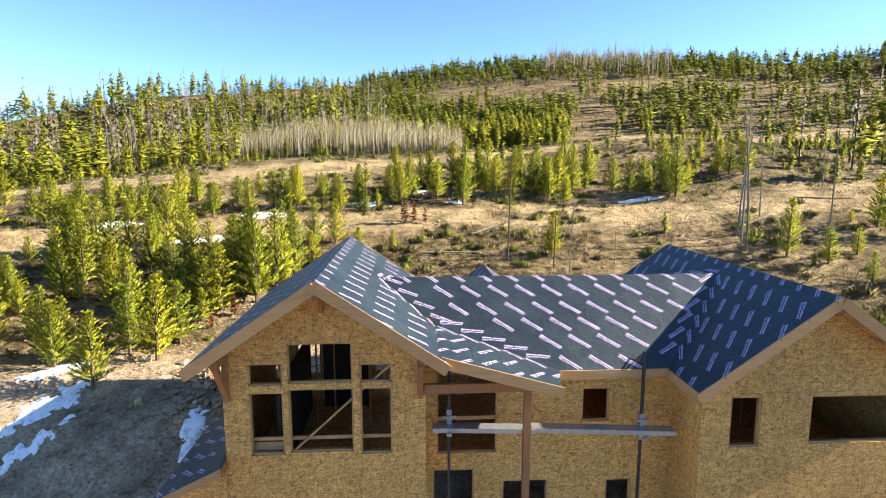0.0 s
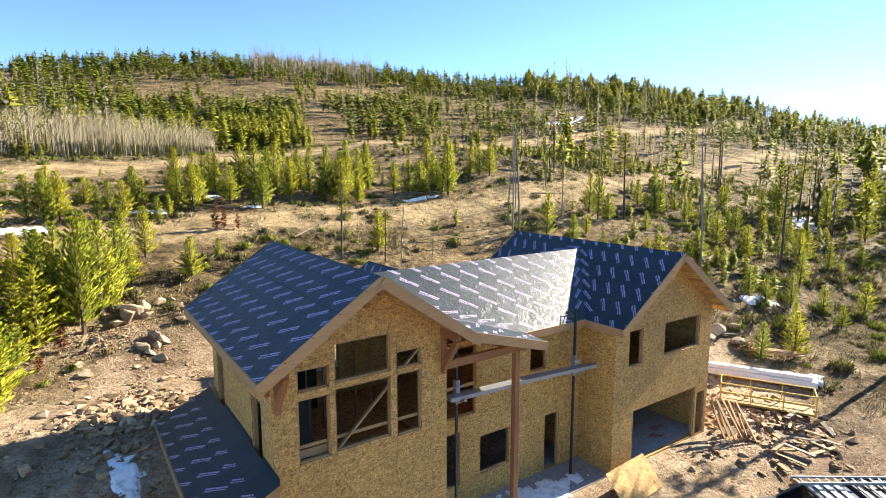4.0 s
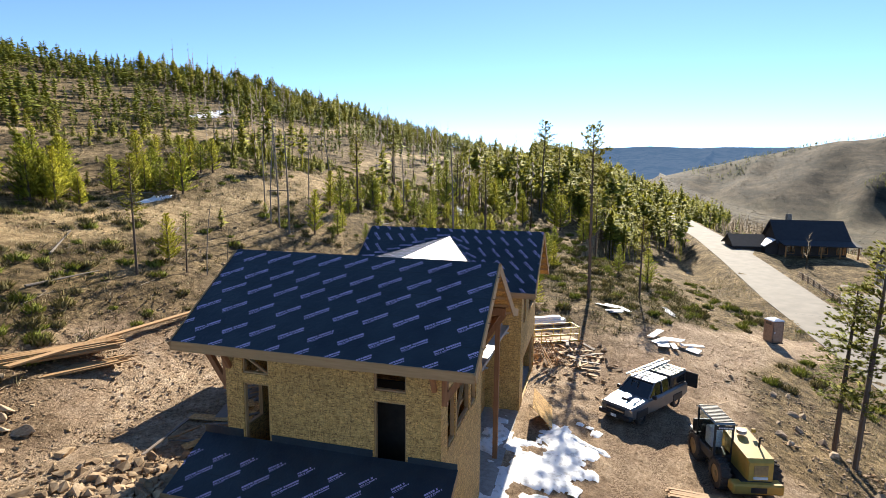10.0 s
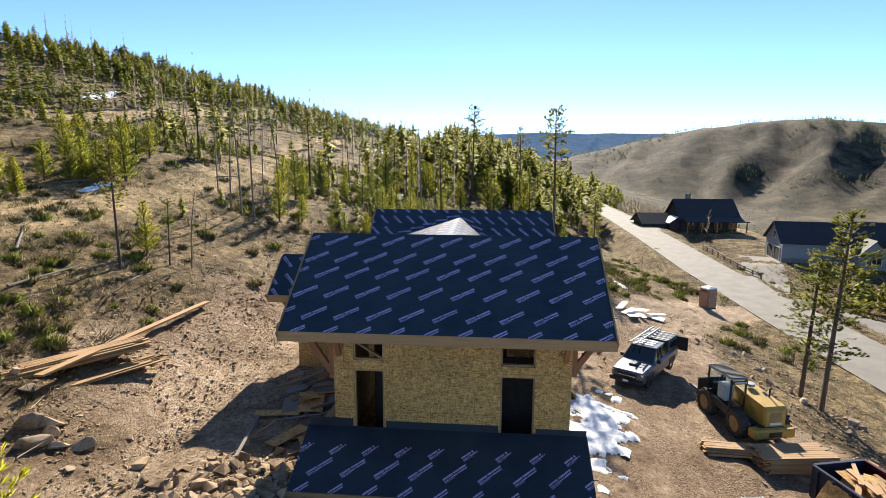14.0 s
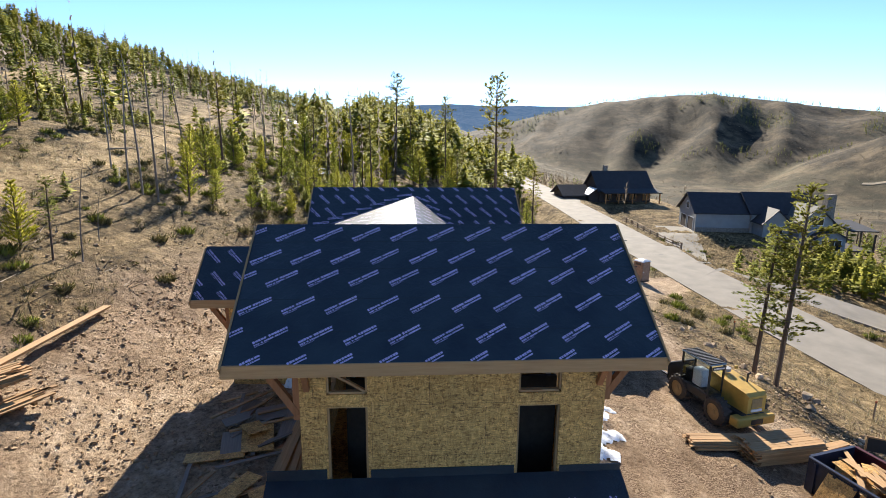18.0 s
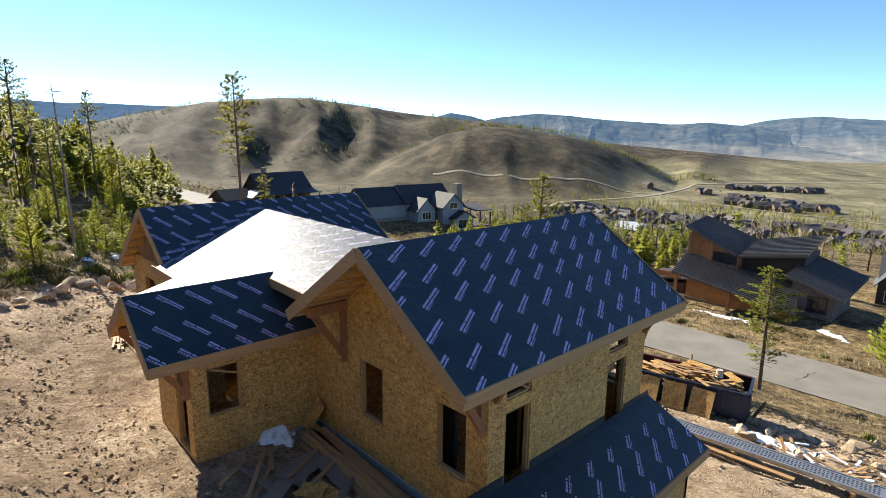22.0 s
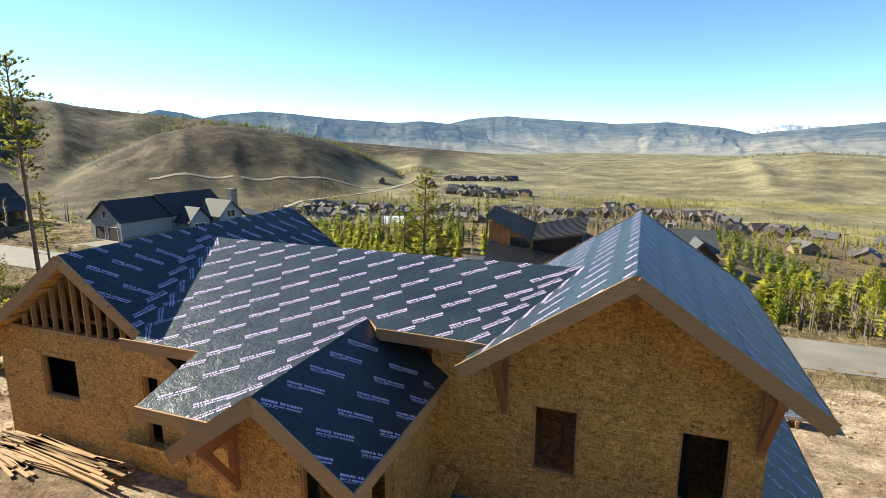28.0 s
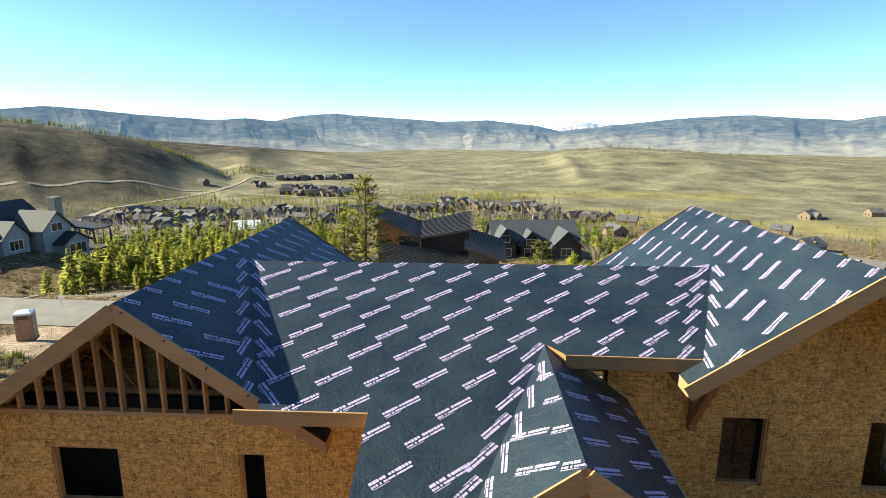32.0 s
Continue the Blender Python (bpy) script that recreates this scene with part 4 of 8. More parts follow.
# porch post with its beam
timber("porch_post", (3.05, 14.5, -2.05), (3.05, 14.5, 4.02), 0.19, 0.19, CEDAR, (0, 1, 0), "tall square cedar post")
timber("porch_beam", (0.2, 14.5, 4.12), (3.75, 14.5, 4.12), 0.15, 0.26, CEDAR)
timber("porch_beam", (3.05, 14.4, 4.05), (3.05, 15.88, 4.05), 0.15, 0.24, CEDAR)
# open gable framing at the back of the far wing
timber("top_plate", (7.9, 22.71, 4.44), (14.45, 22.71, 4.44), 0.16, 0.08, LUMBER_X)
x = 8.15
while x < 14.4:
    top = roof_R(x, 0) - SLAB - 0.02
    if top > 4.6:
        timber("gable_stud", (x, 22.72, 4.48), (x, 22.72, top), 0.045, 0.13, LUMBER_Z, (0, 1, 0))
    x += 0.405
for x in (9.2, 10.4, 11.6, 12.8):
    for y in (21.8, 20.6, 19.4):
        timber("truss_web", (x, y, 4.4), (x + 0.8, y, min(roof_R(x + 0.8, 0), roof_R(x, 0)) - SLAB - 0.05), 0.04, 0.09, LUMBER_Z, (0, 1, 0))
for y in (21.8, 20.6, 19.4):
    timber("truss_chord", (8.0, y, 4.42), (14.4, y, 4.42), 0.04, 0.1, LUMBER_X)
# bracing and sills seen in the window openings
timber("window_brace", (-3.35, 14.70, 2.36), (-0.72, 14.70, 4.75), 0.045, 0.10, LUMBER_X, (0, 1, 0))
timber("sill_rail", (-4.5, 14.80, 2.66), (-0.67, 14.80, 2.66), 0.045, 0.10, LUMBER_X)
timber("sill_rail", (-4.5, 14.85, 2.42), (-3.6, 14.85, 2.42), 0.045, 0.24, LUMBER_X)
timber("sill_rail", (0.62, 15.98, 2.55), (2.45, 15.98, 2.55), 0.045, 0.12, LUMBER_X)
timber("window_brace", (-5.1, 20.5, 4.66), (-5.1, 19.75, 4.2), 0.05, 0.09, LUMBER_Y, (1, 0, 0))
timber("window_brace", (2.0, 24.2, 3.55), (2.0, 23.45, 3.25), 0.05, 0.09, LUMBER_Y, (1, 0, 0))
# jambs and sills of raw lumber round each opening
for axis, at, th, a0, a1, z0, top, holes in WALLS:
    d = 0.045
    for h0, h1, b, t in holes:
        mid = at + th * 0.62
        P = (lambda a, z: (a, mid, z)) if axis == "y" else (lambda a, z: (mid, a, z))
        up = (0, 1, 0) if axis == "y" else (1, 0, 0)
        w = abs(th) * 0.72
        hpart("window_jamb", bar(P(h0 + d / 2, b), P(h0 + d / 2, t), d, w, up), LUMBER_Z)
        hpart("window_jamb", bar(P(h1 - d / 2, b), P(h1 - d / 2, t), d, w, up), LUMBER_Z)
        hpart("window_head", bar(P(h0, t - d / 2), P(h1, t - d / 2), w, d), LUMBER_X if axis == "y" else LUMBER_Y)
        if b > -1.8:
            hpart("window_stool", bar(P(h0, b + d / 2), P(h1, b + d / 2), w, d), LUMBER_X if axis == "y" else LUMBER_Y)
# interior stud partitions seen through the openings
for x in np.arange(-4.6, 0.0, 0.61):
    timber("stud", (float(x), 18.6, 1.12), (float(x), 18.6, 4.6), 0.045, 0.09, LUMBER_Z, (0, 1, 0))
for x in np.arange(8.4, 14.2, 0.61):
    timber("stud", (float(x), 18.0, -1.9), (float(x), 18.0, 0.8), 0.045, 0.09, LUMBER_Z, (0, 1, 0))
    timber("stud", (float(x), 18.0, 1.12), (float(x), 18.0, 4.2), 0.045, 0.09, LUMBER_Z, (0, 1, 0))
# joints between the wall sheets, as thin dark gaps
JOINT = plain("sheet_joint", (0.10, 0.06, 0.025), 0.9)
for axis, at, th, a0, a1, z0, top, holes in WALLS:
    if a1 - a0 < 1.5:
        continue
    prof = top if isinstance(top, list) else [(a0, top), (a1, top)]
    ht = lambda a: float(np.interp(a, [p[0] for p in prof], [p[1] for p in prof]))
    face = at - math.copysign(0.0025, th)
    s = Soup()
    P = (lambda a, z: (a, face, z)) if axis == "y" else (lambda a, z: (face, a, z))
    clear = lambda a, z: not any(h[0] - .01 < a < h[1] + .01 and h[2] - .01 < z < h[3] + .01 for h in holes)
    row = 0
    z = z0 + 0.4
    while z < max(p[1] for p in prof):
        a = a0
        while a < a1 - 0.1:
            if clear(a + 0.05, z) and clear(a + 0.1, z) and z < min(ht(a), ht(a + 0.1)) - 0.02:
                s.quad(P(a, z - .003), P(a + .1, z - .003), P(a + .1, z + .003), P(a, z + .003))
            a += 0.1
        a = a0 + (1.22 if row % 2 else 2.44)
        while a < a1:
            q = z
            while q < z + 1.22:
                if clear(a, q + 0.05) and q + 0.1 < ht(a) - 0.02:
                    s.quad(P(a - .003, q), P(a + .003, q), P(a + .003, q + .1), P(a - .003, q + .1))
                q += 0.1
            a += 2.44
        z += 1.22
        row += 1
    ob = new("sheet_joint", s.mesh("sheet_joint", JOINT))
    ob.parent = house
    ob.matrix_parent_inverse = HOUSE_INV
    tagged(ob, "thin dark gaps between wall sheets", kind="stuff")
# foundation strip at the back and the flashing at the lean-to
hpart("foundation", box((-5.2, 21.10, 0.6), (1.9, 21.16, 1.12)), CONCRETE)
hpart("foundation", box((1.86, 21.1, 0.5), (1.94, 24.72, 1.0)), CONCRETE)
hpart("foundation", box((1.86, 24.66, 0.5), (4.84, 24.74, 1.0)), CONCRETE)

# membrane turned up the wall over the lean-to
for y0, y1, up in ((14.12, 15.5, 0.16), (16.52, 19.66, 0.20), (20.6, 21.88, 0.24)):
    hpart("upturned_membrane", box((-5.205, y0, roof_S(-5.2, 0) - 0.02), (-5.184, y1, roof_S(-5.2, 0) + up)), MEMBRANE)
# pump-jack staging across the front
STEEL = plain("dark_steel", (0.055, 0.055, 0.06), 0.45, 0.6)
ALU = plain("aluminium_plank", (0.42, 0.43, 0.44), 0.45, 0.7, 0.2)
staging = thing("pump_jack_staging", "aluminium staging plank on two dark pump-jack poles", "scaffold", (3.7, 15.0, -2.0))
inv = staging.matrix_world.inverted()


def spart(name, bm, mat, parent=staging, label=""):
    ob = part(name, bm, mat, None, label)
    ob.parent = parent
    ob.matrix_parent_inverse = parent.matrix_world.inverted()
    return ob


for px, py, top, pz in ((0.92, 14.98, 4.75, 2.86), (6.55, 15.05, 4.85, 2.55)):
    spart("pole", bar((px, py, -2.02), (px, py, top), 0.075, 0.075, (0, 1, 0)), STEEL)
    bm = bmesh.new()
    add_box(bm, (px - 0.07, py - 0.09, pz - 0.35), (px + 0.07, py + 0.09, pz + 0.45))
    add_box(bm, (px - 0.05, py - 0.5, pz - 0.12), (px + 0.05, py + 0.1, pz - 0.06))
    add_box(bm, (px - 0.2, py - 0.16, pz + 0.24), (px + 0.2, py - 0.10, pz + 0.29))
    beam_between(bm, (px, py - 0.48, pz - 0.08), (px, py - 0.05, pz - 0.35), 0.04, 0.04)
    spart("jack", bm, ALU)
    spart("wall_brace", bar((px, py, top - 0.35), (px + 0.3, 15.86, top - 0.30), 0.03, 0.03), STEEL)
    spart("wall_brace", bar((px, py, top - 0.35), (px - 0.3, 15.86, top - 0.42), 0.03, 0.03), STEEL)
for a, b in (((0.45, 14.78, 2.85), (3.35, 14.80, 2.72)), ((3.25, 14.84, 2.74), (7.45, 14.86, 2.50))):
    plank = spart("plank", bar(a, b, 0.36, 0.13), ALU)
    va, vb = Vector(a), Vector(b)
    n = int((vb - va).length / 0.22)
    for k in range(n):
        p = va.lerp(vb, (k + 0.5) / n) + Vector((0, -0.183, 0.01))
        o = part("rivet_hole", box((-0.018, -0.002, -0.018), (0.018, 0.002, 0.018), Matrix.Translation(p)), STEEL)
        o.parent = plank
        o.matrix_parent_inverse = plank.matrix_parent_inverse

# near-black panels added behind the outer openings, painting in the rooms' shade
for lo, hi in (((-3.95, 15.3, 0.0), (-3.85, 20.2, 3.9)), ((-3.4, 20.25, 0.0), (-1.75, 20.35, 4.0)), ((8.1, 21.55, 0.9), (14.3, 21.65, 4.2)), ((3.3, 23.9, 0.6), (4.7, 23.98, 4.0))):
    hpart("partition", box(lo, hi), ROOM_SHADE)

# ---- trees ----
def foliage_material(name, dark, light, tips, through_leaf=0.5):
    m, nt, b = material(name, 0.75, 0, 0.12)
    v = coords(nt)
    info = nt.nodes.new("ShaderNodeObjectInfo")
    geo = nt.nodes.new("ShaderNodeNewGeometry")
    c = ramp(nt, geo.outputs["Random Per Island"], [(0.0, dark), (0.6, light), (1.0, tips)])
    n = noise_tex(nt, v, 0.9, 3)
    c = mix(nt, n, c, mix(nt, 0.5, c, dark))
    tint = ramp(nt, info.outputs["Random"], [(0.0, (0.72, 0.80, 0.80)), (0.5, (1.0, 1.0, 1.0)), (1.0, (1.22, 1.10, 0.8))])
    c = mix(nt, 1.0, c, tint, 'MULTIPLY')
    nt.links.new(c, b.inputs["Base Color"])
    tr = nt.nodes.new("ShaderNodeBsdfTranslucent")
    nt.links.new(c, tr.inputs[0])
    ms = nt.nodes.new("ShaderNodeMixShader")
    ms.inputs[0].default_value = through_leaf
    out = nt.nodes["Material Output"]
    nt.links.new(b.outputs[0], ms.inputs[1])
    nt.links.new(tr.outputs[0], ms.inputs[2])
    nt.links.new(ms.outputs[0], out.inputs[0])
    return m


YOUNG = foliage_material("young_pine_needles", (0.19, 0.215, 0.022), (0.45, 0.465, 0.05), (0.58, 0.56, 0.09), 0.28)
OLD = foliage_material("pine_needles", (0.13, 0.14, 0.018), (0.25, 0.25, 0.04), (0.35, 0.33, 0.07), 0.25)
FARLEAF = foliage_material("forest_needles", (0.095, 0.11, 0.018), (0.25, 0.265, 0.030), (0.36, 0.35, 0.05), 0.14)
BARK = wood("pine_bark", (0.20, 0.14, 0.095), (0.09, 0.06, 0.04), 0.6, 0.9, "z")
DEADWOOD = wood("dead_wood", (0.31, 0.27, 0.22), (0.18, 0.15, 0.12), 0.6, 0.9, "z")
ASPENBARK = wood("aspen_bark", (0.60, 0.53, 0.38), (0.44, 0.38, 0.26), 0.6, 0.9, "z")
REDBUSH = foliage_material("red_twigs", (0.13, 0.045, 0.03), (0.24, 0.085, 0.05), (0.30, 0.13, 0.075))


def spray(s, rng, p, d, length, wide):
    """A tuft of needles: a few narrow blades from p along d."""
    for _ in range(6):
        dd = (d + Vector((rng.uniform(-.5, .5), rng.uniform(-.5, .5), rng.uniform(-.12, .7)))).normalized()
        side = dd.cross(Vector((rng.uniform(-1, 1), rng.uniform(-1, 1), rng.uniform(-1, 1)))).normalized() * wide
        q = p + dd * length
        s.quad(p - side * 0.4, p + dd * length * 0.5 - side, q, p + dd * length * 0.5 + side)


def pine_meshes(seed, tall, low=0.0):
    """Trunk and crown, one metre high in all; a young one is clothed to the foot, a tall one has a bare stem."""
    rng = random.Random(seed)
    t, c = Soup(), Soup()
    lean = Vector((rng.uniform(-.03, .03), rng.uniform(-.03, .03), 0))
    axis = lambda h: Vector((0, 0, h)) + lean * h
    t.tube([axis(h) for h in (0, .25, .5, .75, .98)], [0.0095, 0.0085, 0.007, 0.005, 0.002] if tall else [0.022, 0.018, 0.012, 0.007, 0.002], 6)
    h0 = 0.56 - low + rng.uniform(-.08, .1) if tall else rng.uniform(0.05, 0.10)
    levels = 24 if tall else 16
    for i in range(levels):
        h = h0 + (0.97 - h0) * (i / (levels - 1)) ** (0.9 if tall else 1.0)
        k = (h - h0) / (1 - h0)
        if tall and low and rng.random() < 0.15 * (1 - k):
            continue
        if tall:
            reach = (1 + 1.2 * low) * (0.022 + 0.066 * math.sin(math.pi * min(1, k * 0.78 + 0.18))) * rng.uniform(0.45, 1.3)
            n = rng.randint(4, 6) if low else rng.randint(2, 4)
        else:
            reach = (0.265 * (1 - k) ** 0.62 * min(1.0, 0.72 + k * 1.4) + 0.02) * rng.uniform(0.75, 1.15)
            n = rng.randint(5, 7)
        turn = rng.uniform(0, 6.28)
        for j in range(n):
            a = turn + 6.283 * j / n + rng.uniform(-.3, .3)
            rl = reach * rng.uniform(0.65, 1.2)
            up = (rng.uniform(-0.25, 0.45) if tall else rng.uniform(0.35, 0.95)) + 0.4 * k
            d = Vector((math.cos(a), math.sin(a), up)).normalized()
            p0 = axis(h)
            p1 = p0 + d * rl
            side = Vector((-math.sin(a), math.cos(a), 0)) * 0.0025
            t.quad(p0 - side, p0 + side, p1 + side * 0.3, p1 - side * 0.3)
            steps = max(2, int(rl / (0.016 if tall else 0.042)))
            for u in range(steps):
                f = (u + 0.6) / steps
                if tall:
                    for _ in range(3 if f > 0.3 else 1):
                        off = Vector((rng.gauss(0, 1), rng.gauss(0, 1), rng.gauss(0, 0.6))) * 0.008
                        spray(c, rng, p0 + d * rl * f + off, d, 0.018, 0.0021)
                else:
                    spray(c, rng, p0 + d * rl * f, d, 0.066 * (1.1 - 0.35 * k), 0.0058)
        if not tall and i > levels - 5:
            spray(c, rng, axis(h), Vector((0, 0, 1)), 0.06, 0.008)
    spray(c, rng, axis(0.95), Vector((0, 0, 1)), 0.035 if tall else 0.06, 0.005)
    if tall:
        for _ in range(10):
            h, a, L = rng.uniform(0.15, h0), rng.uniform(0, 6.28), rng.uniform(0.02, 0.07)
            p = axis(h)
            d = Vector((math.cos(a), math.sin(a), rng.uniform(-.2, .3)))
            t.quad(p, p + Vector((0, 0, .004)), p + d * L + Vector((0, 0, .002)), p + d * L)
    return t.mesh("trunk", BARK), c.mesh("crown", OLD if tall else YOUNG, 0.45)


def dead_mesh(seed):
    rng = random.Random(seed)
    t = Soup()
    bend = Vector((rng.uniform(-.12, .12), rng.uniform(-.12, .12), 0))
    axis = lambda h: Vector((0, 0, h)) + bend * h * h
    t.tube([axis(h) for h in (0, .3, .6, .85, 1)], [0.008, 0.007, 0.0055, 0.004, 0.001], 6)
    for _ in range(26):
        h, a = rng.uniform(0.3, 0.97), rng.uniform(0, 6.28)
        L = rng.uniform(0.02, 0.075)
        p = axis(h)
        d = Vector((math.cos(a), math.sin(a), rng.uniform(-.1, .6)))
        t.quad(p, p + Vector((0, 0, .004)), p + d * L + Vector((0, 0, .002)), p + d * L)
    return t.mesh("trunk", DEADWOOD)


LOW_PINES = [pine_meshes(220 + i, True, 0.26) for i in range(3)]
PINES = {False: [pine_meshes(100 + i, False) for i in range(5)], True: [pine_meshes(200 + i, True) for i in range(4)]}
DEADS = [dead_mesh(300 + i) for i in range(4)]
tree_rng = random.Random(5)


def plant(x, y, h, kind="young", wide=1.0):
    z = gz(x, y) - 0.08
    names = {"young": ("pine_sapling", "bushy yellow-green young pine growing on the dry hillside", "pine saplings"),
             "tall": ("pine_tree", "tall thin pine with a bare stem and sparse crown", "tall pines"),
             "verge": ("pine_tree", "slender pine by the road with green tufts down its stem", "tall pines"),
             "dead": ("dead_tree", "leafless grey dead pine stem with broken twigs", "dead pines")}[kind]
    e = new(names[0])
    e.matrix_world = Matrix.Translation((x, y, z)) @ Matrix.Rotation(tree_rng.uniform(0, 6.28), 4, 'Z')
    tagged(e, names[1], "tree", names[2])
    if kind == "dead":
        meshes = [("trunk", tree_rng.choice(DEADS))]
    else:
        a, b = tree_rng.choice(LOW_PINES if kind == "verge" else PINES[kind == "tall"])
        meshes = [("trunk", a), ("crown", b)]
    w = h * wide * tree_rng.uniform(0.85, 1.15)
    for nm, me in meshes:
        o = new(nm, me)
        o.parent = e
        o.scale = (w, w, h)
    return e


track_lo = lambda x: np.interp(x, [-40, -17, -5, 8, 21, 34, 45, 70, 110], [36.5, 39.6, 41.6, 43.2, 42.4, 41.6, 45, 52, 60])
track_hi = lambda x: np.interp(x, [-40, -22, -8, 4, 14, 28, 45, 69, 110, 154, 170], [54, 55.5, 61, 67, 72, 77, 83, 89, 89, 89, 95])


# trees one can tell apart, by stand: x, y, height
STAND_WEST = [(-11.2, 29.9, 3.2), (-10.4, 32.6, 4.2), (-9.6, 33.0, 4.3), (-8.7, 31.0, 5.3), (-7.9, 32.2, 4.6), (-7.1, 33.5, 4.0), (-6.3, 34.9, 2.2), (-3.3, 34.7, 2.5), (-1.3, 37.1, 1.3), (-11.6, 27.5, 3.2), (-13.5, 26.4, 3.4), (-12.9, 22.2, 3.2), (-11.8, 25.4, 4.0), (-16.4, 31.1, 3.6), (-12.4, 30.4, 2.8), (-11.3, 35.2, 3.0), (-14.4, 28.6, 4.3), (-13.0, 33.2, 3.9), (-20.9, 33.4, 2.5), (-21.9, 31.0, 2.8), (-19.0, 28.1, 2.0), (-17.1, 38.3, 1.6), (-15.6, 24.2, 3.0), (-17.5, 26.5, 3.4), (-8.4, 36.2, 3.6), (-6.5, 37.2, 3.4), (-5.2, 38.0, 3.0)]
STAND_ROW = [(-12.6, 44.2, 2.7), (-10.9, 45.2, 3.0), (-10.1, 44.8, 3.2), (-9.2, 45.3, 3.2), (-7.7, 48.9, 2.0), (-15.0, 43.0, 2.6), (-17.5, 42.4, 3.0), (-20.5, 42.2, 2.6), (-23.5, 41.2, 3.1), (-26.0, 41.0, 2.6), (-29.0, 40.0, 3.0), (-32.0, 40.5, 3.2), (-14.0, 46.0, 2.4), (-4.5, 47.5, 2.4)]
STAND_MID = [(-1.7, 47.4, 3.0), (-2.7, 45.2, 1.6), (0.9, 51.3, 3.1), (1.7, 50.4, 3.5), (2.2, 47.8, 3.0), (4.0, 51.3, 4.2), (4.9, 50.3, 4.8), (6.2, 51.0, 4.0), (7.0, 51.6, 4.4), (7.3, 48.1, 3.4), (10.0, 50.6, 4.1), (11.1, 49.5, 4.4), (11.7, 48.4, 3.5), (14.5, 52.5, 4.6), (14.7, 50.2, 4.2), (16.6, 51.8, 3.7), (18.0, 48.9, 3.0), (18.9, 47.6, 3.4), (20.2, 47.7, 3.2), (22.2, 45.6, 5.0), (25.2, 48.7, 1.5), (22.6, 48.3, 2.5), (27.9, 49.4, 3.1), (28.6, 48.8, 2.7)]
STAND_EAST = [(24.1, 34.0, 3.8), (32.3, 35.5, 4.7), (32.5, 36.8, 3.8), (41.6, 35.9, 4.6), (40.9, 26.1, 2.6), (47.1, 30.3, 3.0), (59.8, 31.9, 7.0), (44.6, 22.5, 2.6), (44.4, 20.7, 2.5), (30.9, 20.6, 2.1), (32.9, 18.6, 2.4), (31.1, 19.5, 1.8), (33.8, 15.7, 1.7), (35.5, 17.5, 2.2), (37.5, 20.0, 2.4), (38.5, 16.0, 2.6), (27.0, 30.5, 1.8), (29.5, 28.0, 2.0), (26.5, 24.8, 1.4), (34.5, 26.5, 2.4), (9.2, 35.8, 3.0), (45.0, 5.0, 4.2), (47.0, 8.0, 3.4)]
STAND_TALL = [(6.2, 35.3, 6.7), (9.0, 34.4, 3.8), (35.6, 35.1, 8.4), (63.5, 41.4, 9.6), (38.7, 22.0, 8.8), (63.9, 31.5, 8.5), (70.0, 32.4, 8.3), (30.3, 11.1, 15.2), (80.7, 20.2, 16.6), (78.0, 11.8, 15.6), (36.0, 6.5, 8.0), (11.5, -2.0, 11.5), (12.9, -1.6, 9.0), (-1.2, -10.9, 8.6), (88.0, 8.0, 11.5), (86.0, 17.5, 13.5), (70.0, 10.5, 10.0)]
STAND_DEAD = [(22.5, 36.4, 9.6), (22.2, 35.3, 9.4), (22.8, 37.4, 7.8), (33.4, 43.5, 6.2), (29.7, 37.6, 7.2), (28.3, 22.8, 10.4), (9.8, 33.6, 4.5), (26.0, 40.0, 6.5), (37.0, 39.0, 8.0), (47.0, 34.0, 8.5), (13.0, 34.5, 2.6)]
for stand in (STAND_WEST, STAND_ROW, STAND_MID, STAND_EAST):
    for x, y, h in stand:
        plant(x, y, h, "young", 1.25 if h < 3.4 else 1.02)
# more of the same thickets, thinly sown over their stretches
for x0, x1, y0, y1, count, h0, h1 in ((-24, -7, 25, 39, 46, 1.8, 4.4), (-40, -3, 42.5, 50, 42, 1.5, 3.2), (-2, 30, 46, 54, 40, 1.6, 4.0), (24, 62, 15, 39, 60, 0.9, 3.4), (62, 95, 10, 40, 30, 3.0, 7.0), (8, 30, -46, -26, 34, 2.5, 5.5), (-40, 0, -60, -24, 40, 2.5, 6.0)):
    done = 0
    while done < count:
        x, y = tree_rng.uniform(x0, x1), tree_rng.uniform(y0, y1)
        if abs(y - float(track_lo(x))) < 1.6 or abs(y - float(np.interp(x, ROAD_X, ROAD_Y))) < 6 or math.hypot(x - 8, y + 40) < 18 or math.hypot(x + 10, y + 62) < 18:
            done += 0.2
            continue
        plant(x, y, tree_rng.uniform(h0, h1), "young", 1.2)
        done += 1
for x, y, h in STAND_TALL:
    plant(x, y, h, "verge" if y < 0 else "tall", 1.45 if y < 0 else 1.25 if h < 12 else 1.0)
for x, y, h in STAND_DEAD:
    plant(x, y, h, "dead", 1.0)


